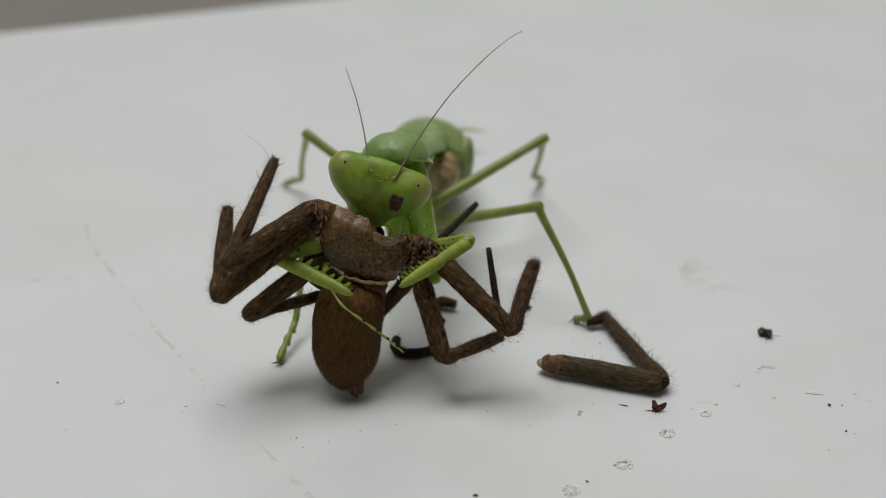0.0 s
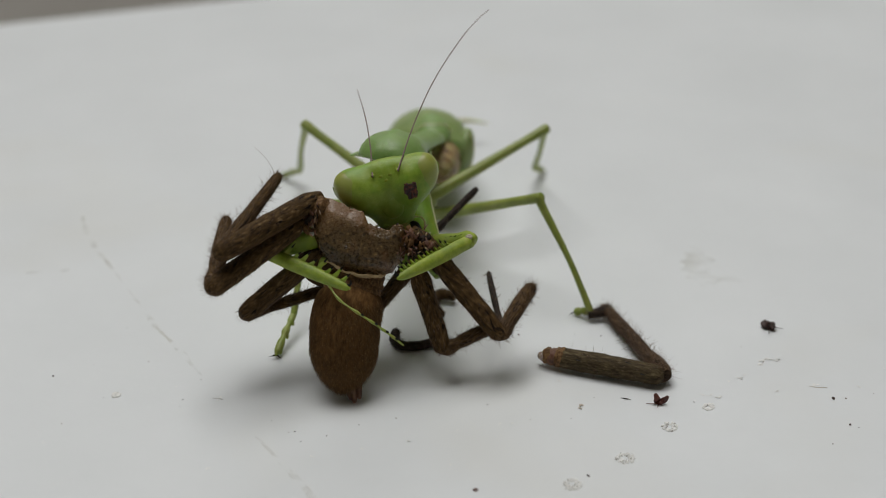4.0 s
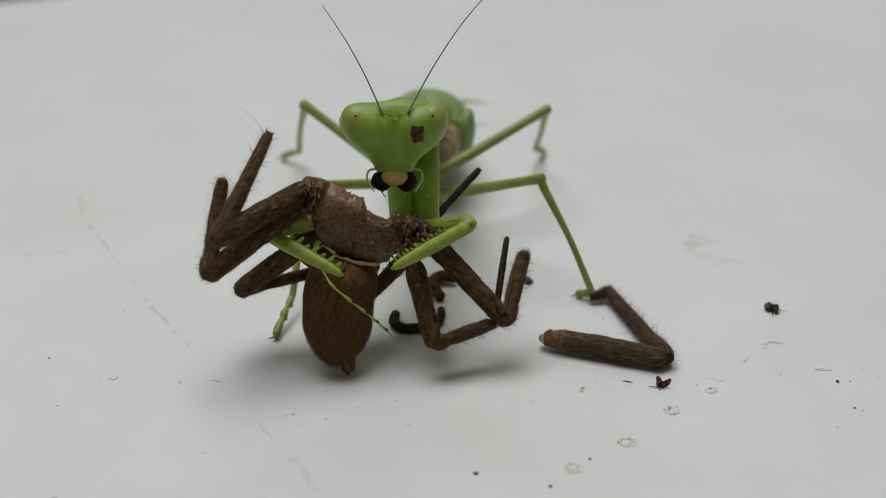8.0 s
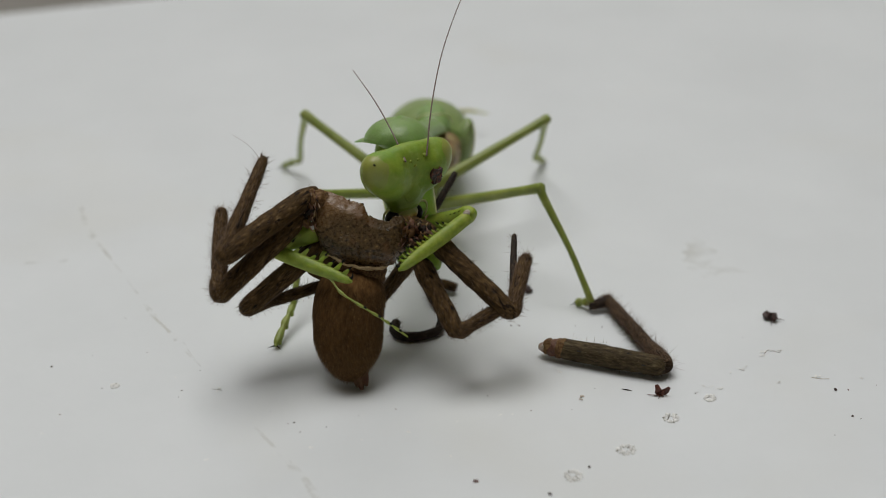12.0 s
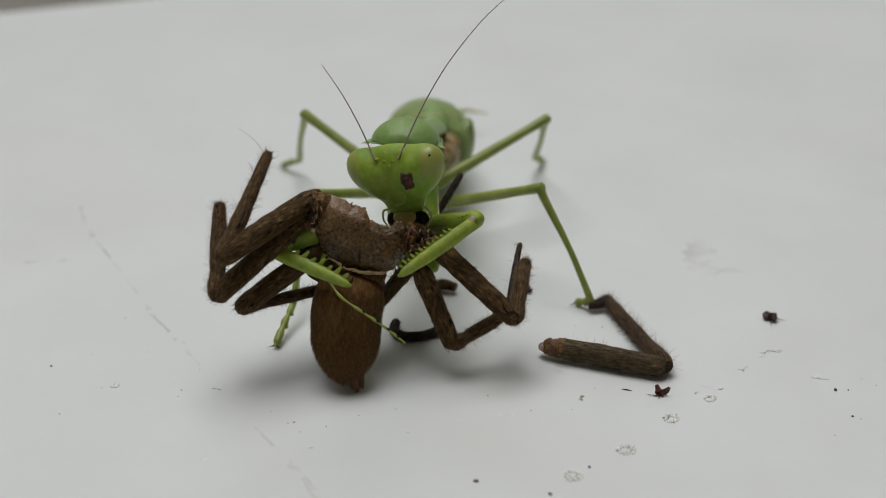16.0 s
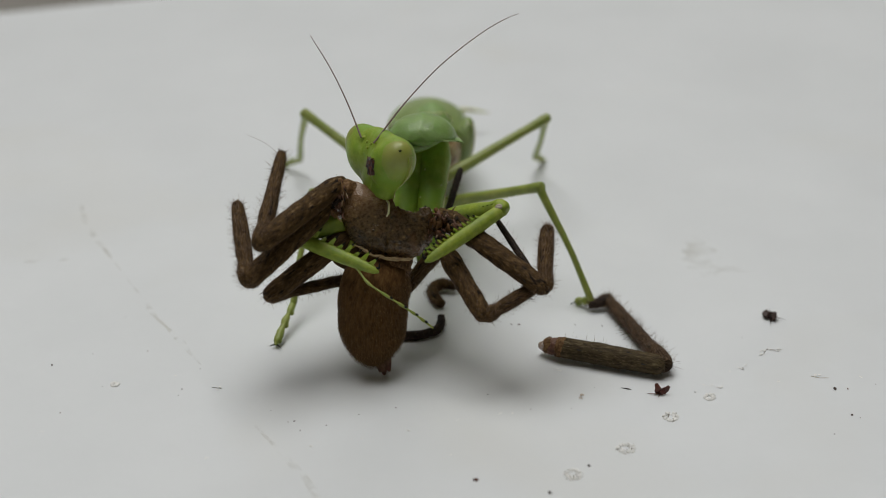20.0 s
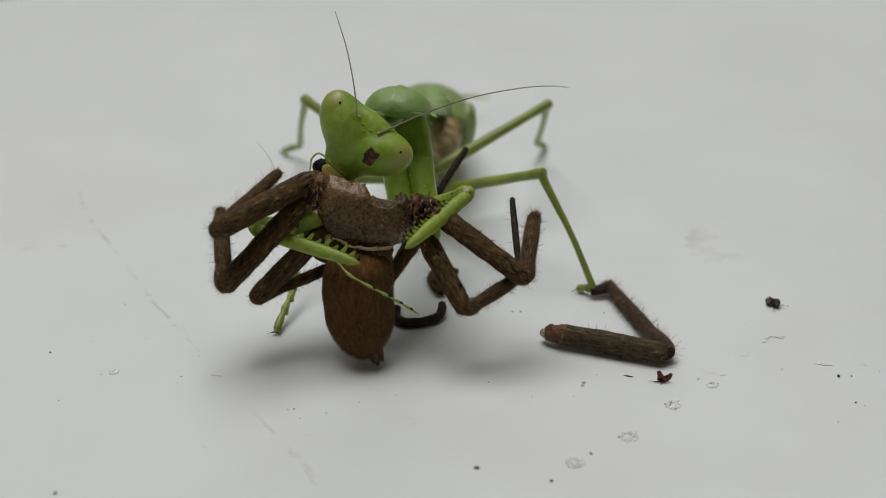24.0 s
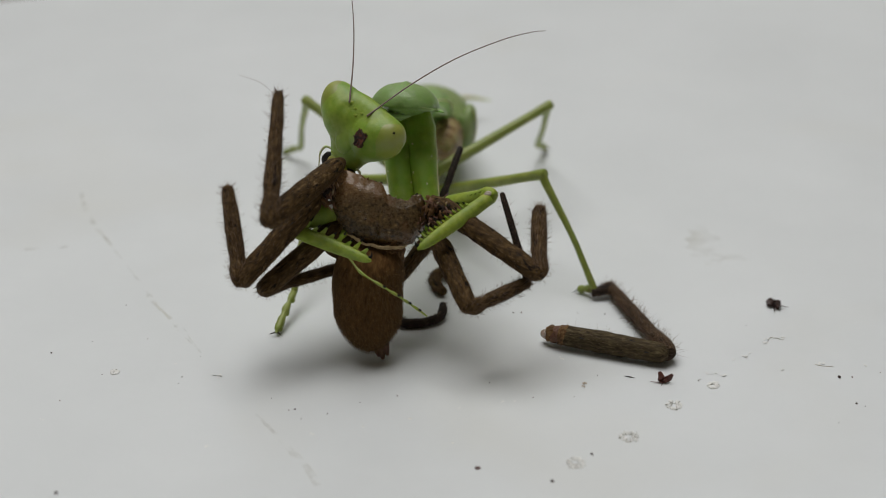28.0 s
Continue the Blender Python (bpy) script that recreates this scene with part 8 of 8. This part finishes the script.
    walk(spider_legs['left_three'], [
        (0, at(-2.90, -0.20, 0.00, 6.0, -7.8, 0.1)), (0.5, at(-2.90, -0.20, -0.00, 4.7, -6.1, 0.2)), (1, at(-2.90, -0.20, 0.00, 9.7, -12.6, -0.9)),
        (1.5, at(-2.90, -0.20, 0.00, 9.0, -11.6, -1.3)), (2, at(-2.90, -0.20, 0.00, 8.9, -11.5, -0.9)), (2.5, at(-2.90, -0.20, -0.00, 5.0, -6.5, 0.2)),
        (3, at(-2.90, -0.20, 0.00, -0.3, 0.4, 0.5)), (3.5, at(-2.90, -0.20, 0.00, 2.1, -2.8, 0.4)), (5.5, at(-2.90, -0.20, -0.00, 9.8, -12.8, 0.5)),
        (6, at(-2.90, -0.20, -0.00, 10.5, -13.7, 0.4)), (6.5, at(-2.90, -0.20, 0.00, 11.2, -14.5, -0.1)), (7, at(-2.90, -0.20, 0.00, 12.4, -16.0, -1.0)),
        (7.5, at(-2.90, -0.20, 0.00, 11.5, -15.0, -0.6)), (8, at(-2.90, -0.20, -0.00, 10.7, -13.9, -0.4)), (8.5, at(-2.90, -0.20, -0.00, 10.9, -14.2, -1.1)),
        (9, at(-2.90, -0.20, 0.00, 9.1, -11.9, -0.3)), (9.5, at(-2.90, -0.20, -0.00, -2.7, 3.5, -1.5)), (10, at(-2.90, -0.20, 0.00, -1.2, 1.4, -1.1)),
        (10.5, at(-2.90, -0.20, -0.00, -2.8, 3.7, -0.9)), (11, at(-2.90, -0.20, 0.00, -2.7, 3.6, -1.5)), (11.5, at(-2.90, -0.20, -0.00, 0.7, -1.1, -0.7)),
        (12, at(-2.90, -0.20, -0.00, 3.8, -5.1, -0.8)), (12.5, at(-2.90, -0.20, 0.00, 8.1, -10.4, -1.9)), (14.5, at(-2.90, -0.20, -0.00, 6.7, -8.8, -1.7)),
        (15, at(-2.90, -0.20, -0.00, 5.6, -7.4, -1.9)), (15.5, at(-2.90, -0.20, -0.00, 0.6, -1.0, -1.1)), (16, at(-2.90, -0.20, 0.00, -1.0, 1.1, -1.6)),
        (16.5, at(-2.90, -0.20, -0.00, -0.9, 1.0, -1.2)), (17, at(-2.90, -0.20, 0.00, -2.4, 3.1, -0.9)), (17.5, at(-2.90, -0.20, -0.00, -2.9, 3.8, -1.2)),
        (18, at(-2.90, -0.20, 0.00, -3.1, 4.0, -1.3)), (18.5, at(-2.90, -0.20, 0.00, -6.3, 8.3, -1.0)), (19, at(-2.90, -0.20, 0.00, -0.8, 0.9, -0.6)),
        (19.5, at(-2.90, -0.20, 0.00, -0.6, 0.6, -0.8)), (20, at(-2.90, -0.20, 0.00, -5.8, 7.6, -1.3)), (20.5, at(-2.90, -0.20, -0.00, -2.6, 3.3, -0.4)),
        (21, at(-2.90, -0.20, 0.00, -6.3, 8.1, -1.1)), (21.5, at(-2.90, -0.20, 0.00, -5.4, 7.0, -1.9)), (23.5, at(-2.90, -0.20, 0.00, -1.4, 1.8, -0.0)),
        (24, at(-2.90, -0.20, 0.00, 6.7, -8.8, -0.8)), (24.5, at(-2.90, -0.20, -0.00, 5.4, -7.2, -0.5)), (25, at(-2.90, -0.20, -0.00, -2.6, 3.5, -0.4)),
        (25.5, at(-2.90, -0.20, -0.00, -4.9, 6.6, -0.2)), (26, at(-2.90, -0.20, 0.00, -2.6, 3.5, 0.0)), (26.5, at(-2.90, -0.20, 0.00, -1.1, 1.6, 0.3)),
        (27, at(-2.90, -0.20, 0.00, -2.5, 3.3, -0.2)), (27.5, at(-2.90, -0.20, 0.00, 2.4, -3.3, -0.5)), (28, at(-2.90, -0.20, -0.00, -2.5, 3.4, 0.4)),
    ])
    walk(spider_legs["abdomen"], [
        (0, at(-0.01, -0.29, 0.34, 8.2, -0.0, 0.2)), (0.5, at(-0.02, -1.25, 0.14, 3.3, -0.0, 0.6)), (1, at(0.00, -0.29, 0.35, 8.4, -0.0, -0.1)),
        (1.5, at(0.02, -0.19, 0.35, 8.5, -0.0, -0.5)), (2, at(-0.00, -0.17, 0.33, 8.0, -0.0, 0.0)), (2.5, at(-0.06, -0.17, 0.15, 3.6, -0.0, 1.4)),
        (3, at(0.08, -1.38, -0.16, -3.8, -0.0, -1.9)), (3.5, at(0.08, -0.96, -0.11, -2.5, -0.0, -1.8)), (5.5, at(-0.03, -0.66, -0.04, -1.0, -0.0, 0.7)),
        (6, at(-0.02, -0.44, 0.01, 0.1, -0.0, 0.4)), (6.5, at(-0.04, -0.28, 0.08, 1.8, -0.0, 1.0)), (7, at(-0.06, -0.09, 0.12, 2.8, -0.0, 1.3)),
        (7.5, at(-0.07, 0.00, 0.28, 6.8, -0.0, 1.6)), (8, at(-0.10, 0.16, 0.30, 7.2, -0.0, 2.4)), (8.5, at(-0.09, 0.19, 0.32, 7.7, -0.0, 2.2)),
        (9, at(-0.06, -0.04, 0.25, 6.0, -0.0, 1.4)), (9.5, at(0.05, -0.41, 0.12, 3.0, -0.0, -1.2)), (10, at(0.05, -0.49, 0.07, 1.7, -0.0, -1.1)),
        (10.5, at(0.04, -0.39, 0.09, 2.2, -0.0, -1.0)), (11, at(0.04, -0.35, 0.16, 3.8, -0.0, -0.9)), (11.5, at(-0.04, -0.20, 0.14, 3.5, -0.0, 1.1)),
        (12, at(0.02, -0.41, 0.06, 1.3, -0.0, -0.5)), (12.5, at(-0.01, -0.20, 0.08, 1.8, -0.0, 0.3)), (14.5, at(0.03, -0.36, 0.06, 1.4, -0.0, -0.7)),
        (15, at(0.03, -0.34, 0.01, 0.3, -0.0, -0.6)), (15.5, at(-0.04, -0.09, 0.01, 0.3, -0.0, 0.9)), (16, at(0.01, -0.27, -0.03, -0.8, -0.0, -0.2)),
        (16.5, at(-0.03, -0.13, -0.04, -0.8, -0.0, 0.6)), (17, at(-0.02, -0.20, 0.01, 0.1, -0.0, 0.5)), (17.5, at(0.01, -0.32, 0.00, 0.1, -0.0, -0.2)),
        (18, at(0.01, -0.22, -0.00, -0.0, -0.0, -0.2)), (18.5, at(0.02, -0.39, 0.02, 0.6, -0.0, -0.6)), (19, at(-0.03, -0.23, 0.31, 7.4, -0.0, 0.7)),
        (19.5, at(0.06, -0.32, 0.53, 12.9, -0.0, -1.4)), (20, at(0.06, -0.35, 0.55, 13.3, -0.0, -1.6)), (20.5, at(0.08, -0.44, 0.49, 12.0, -0.0, -2.0)),
        (21, at(0.15, -0.62, 0.31, 7.4, -0.0, -3.6)), (21.5, at(0.11, -0.51, 0.39, 9.5, -0.0, -2.8)), (23.5, at(-0.01, -0.09, 0.44, 10.8, -0.0, 0.2)),
        (24, at(-0.01, -0.21, 0.44, 10.7, -0.0, 0.1)), (24.5, at(-0.01, -0.29, 0.41, 9.9, -0.0, 0.2)), (25, at(-0.02, -0.21, 0.45, 10.9, -0.0, 0.5)),
        (25.5, at(0.02, -0.16, 0.54, 13.3, -0.0, -0.4)), (26, at(0.02, -0.19, 0.60, 14.8, -0.0, -0.6)), (26.5, at(0.08, -0.25, 0.58, 14.3, -0.0, -2.1)),
        (27, at(0.00, -0.23, 0.58, 14.2, -0.0, -0.1)), (27.5, at(-0.02, -0.17, 0.74, 18.3, -0.0, 0.7)), (28, at(-0.01, -0.13, 0.67, 16.6, -0.0, 0.4)),
    ])
    walk(mantis_parts["pupil_left"], [
        (0, at(-2.78, 0.49, 0.85, 43.2, 0.0, -166.7)), (0.5, at(-3.13, 0.45, 0.74, 47.8, 0.0, -145.8)), (1, at(-3.13, 0.43, 0.76, 46.6, 0.0, -144.7)),
        (1.5, at(-2.73, 0.37, 0.96, 37.0, 0.0, -166.0)), (2, at(-2.44, 0.42, 0.93, 40.8, -0.0, 176.0)), (2.5, at(-1.81, 0.33, 0.81, 51.6, 0.0, 149.5)),
        (3, at(-2.54, 0.45, 0.92, 41.0, 0.0, -179.0)), (3.5, at(-2.52, 0.38, 0.97, 38.0, -0.0, -179.4)), (5.5, at(-3.47, 0.48, 0.35, 69.5, 0.0, -130.8)),
        (6, at(-3.47, 0.48, 0.35, 69.8, 0.0, -131.2)), (6.5, at(-3.44, 0.50, 0.38, 68.1, -0.0, -132.9)), (7, at(-3.42, 0.40, 0.54, 59.1, -0.0, -129.9)),
        (7.5, at(-2.82, 0.13, 1.08, 29.1, -0.0, -150.6)), (8, at(-2.73, 0.16, 1.09, 28.8, 0.0, -158.7)), (8.5, at(-2.82, 0.13, 1.08, 28.9, 0.0, -150.5)),
        (9, at(-2.78, 0.27, 1.01, 33.3, 0.0, -159.4)), (9.5, at(-1.86, 0.21, 0.96, 43.4, -0.0, 150.0)), (10, at(-2.02, 0.37, 0.88, 46.7, 0.0, 157.0)),
        (10.5, at(-1.87, 0.23, 0.94, 44.3, -0.0, 150.4)), (11, at(-1.80, 0.35, 0.79, 52.6, -0.0, 149.4)), (11.5, at(-2.79, 0.50, 0.84, 43.7, -0.0, -166.4)),
        (12, at(-3.31, 0.51, 0.54, 58.9, 0.0, -139.1)), (12.5, at(-3.40, 0.47, 0.48, 62.4, 0.0, -133.6)), (14.5, at(-3.17, 0.44, 0.73, 48.3, -0.0, -143.4)),
        (15, at(-2.87, 0.31, 0.96, 35.9, 0.0, -155.3)), (15.5, at(-2.65, 0.33, 1.00, 35.3, -0.0, -170.2)), (16, at(-1.97, 0.31, 0.92, 44.9, 0.0, 154.7)),
        (16.5, at(-1.81, 0.14, 0.99, 41.9, -0.0, 147.4)), (17, at(-2.14, 0.27, 1.00, 38.9, 0.0, 161.5)), (17.5, at(-1.74, 0.13, 0.96, 44.1, 0.0, 145.2)),
        (18, at(-1.89, 0.28, 0.91, 45.7, 0.0, 151.8)), (18.5, at(-2.09, 0.28, 0.99, 40.3, 0.0, 159.3)), (19, at(-1.73, -0.19, 1.15, 31.9, 0.0, 139.5)),
        (19.5, at(-1.14, -0.14, 0.67, 60.0, 0.0, 127.4)), (20, at(-1.20, 0.01, 0.59, 64.0, 0.0, 131.1)), (20.5, at(-1.00, -0.25, 0.58, 64.1, 0.0, 123.3)),
        (21, at(-1.14, -0.13, 0.65, 60.9, -0.0, 127.7)), (21.5, at(-1.38, 0.12, 0.68, 59.5, -0.0, 136.1)), (23.5, at(-1.90, 0.30, 0.89, 46.7, -0.0, 152.3)),
        (24, at(-2.50, 0.39, 0.97, 38.4, -0.0, 179.5)), (24.5, at(-2.22, 0.37, 0.94, 41.8, 0.0, 165.5)), (25, at(-1.98, 0.52, 0.69, 56.8, -0.0, 156.1)),
        (25.5, at(-1.24, 0.20, 0.26, 78.7, 0.0, 134.8)), (26, at(-1.35, 0.29, 0.31, 76.2, 0.0, 138.0)), (26.5, at(-1.35, 0.25, 0.43, 70.9, 0.0, 137.6)),
        (27, at(-1.39, 0.28, 0.45, 70.3, 0.0, 138.6)), (27.5, at(-1.39, -0.05, 0.86, 50.2, -0.0, 133.4)), (28, at(-1.91, 0.33, 0.87, 48.0, 0.0, 152.6)),
    ])
    walk(mantis_parts["pupil_right"], [
        (0, at(2.68, 0.49, 0.87, 42.8, 0.0, 172.2)), (0.5, at(2.20, 0.40, 0.92, 43.6, 0.0, -164.4)), (1, at(2.18, 0.36, 0.94, 42.1, -0.0, -163.7)),
        (1.5, at(2.68, 0.36, 0.97, 36.7, -0.0, 169.2)), (2, at(2.96, 0.45, 0.83, 43.4, 0.0, 154.9)), (2.5, at(3.34, 0.44, 0.58, 56.7, -0.0, 135.0)),
        (3, at(2.89, 0.46, 0.84, 42.8, 0.0, 159.5)), (3.5, at(2.89, 0.41, 0.89, 40.1, -0.0, 157.6)), (5.5, at(1.54, 0.35, 0.54, 65.9, -0.0, -142.5)),
        (6, at(1.54, 0.36, 0.53, 66.3, -0.0, -142.9)), (6.5, at(1.62, 0.40, 0.56, 64.4, -0.0, -145.0)), (7, at(1.62, 0.23, 0.79, 53.6, -0.0, -143.1)),
        (7.5, at(2.47, 0.08, 1.16, 26.0, 0.0, 176.1)), (8, at(2.59, 0.14, 1.12, 27.7, -0.0, 168.4)), (8.5, at(2.47, 0.07, 1.16, 25.8, 0.0, 176.0)),
        (9, at(2.58, 0.25, 1.06, 31.9, -0.0, 172.6)), (9.5, at(3.29, 0.36, 0.71, 49.6, 0.0, 133.6)), (10, at(3.23, 0.45, 0.67, 51.5, -0.0, 140.3)),
        (10.5, at(3.29, 0.37, 0.69, 50.3, -0.0, 134.1)), (11, at(3.35, 0.45, 0.56, 57.5, -0.0, 135.1)), (11.5, at(2.67, 0.50, 0.86, 43.2, 0.0, 172.8)),
        (12, at(1.91, 0.45, 0.74, 54.7, -0.0, -153.5)), (12.5, at(1.70, 0.36, 0.69, 58.0, 0.0, -146.7)), (14.5, at(2.13, 0.37, 0.92, 43.7, -0.0, -161.5)),
        (15, at(2.49, 0.27, 1.05, 33.4, 0.0, 178.7)), (15.5, at(2.75, 0.34, 0.98, 35.9, -0.0, 164.1)), (16, at(3.25, 0.41, 0.69, 50.3, 0.0, 137.9)),
        (16.5, at(3.31, 0.32, 0.72, 48.7, -0.0, 131.0)), (17, at(3.14, 0.37, 0.81, 44.1, -0.0, 141.6)), (17.5, at(3.34, 0.32, 0.69, 50.8, -0.0, 129.7)),
        (18, at(3.29, 0.40, 0.67, 51.3, -0.0, 135.6)), (18.5, at(3.17, 0.38, 0.78, 45.6, 0.0, 140.3)), (19, at(3.29, 0.11, 0.87, 41.5, -0.0, 121.7)),
        (19.5, at(3.58, 0.26, 0.43, 65.8, -0.0, 117.5)), (20, at(3.57, 0.33, 0.37, 68.8, -0.0, 120.9)), (20.5, at(3.63, 0.22, 0.37, 69.4, -0.0, 114.4)),
        (21, at(3.58, 0.26, 0.41, 66.5, -0.0, 117.8)), (21.5, at(3.51, 0.36, 0.44, 64.7, -0.0, 124.7)), (23.5, at(3.29, 0.42, 0.66, 52.1, -0.0, 136.3)),
        (24, at(2.91, 0.41, 0.88, 40.7, -0.0, 156.9)), (24.5, at(3.11, 0.43, 0.77, 46.0, -0.0, 146.2)), (25, at(3.29, 0.55, 0.51, 60.4, 0.0, 141.8)),
        (25.5, at(3.57, 0.43, 0.16, 80.6, 0.0, 124.8)), (26, at(3.54, 0.46, 0.20, 78.5, 0.0, 127.5)), (26.5, at(3.53, 0.44, 0.27, 74.1, -0.0, 126.8)),
        (27, at(3.52, 0.45, 0.28, 73.5, -0.0, 127.7)), (27.5, at(3.48, 0.26, 0.58, 57.3, 0.0, 121.3)), (28, at(3.29, 0.43, 0.64, 53.1, -0.0, 136.9)),
    ])


motions()
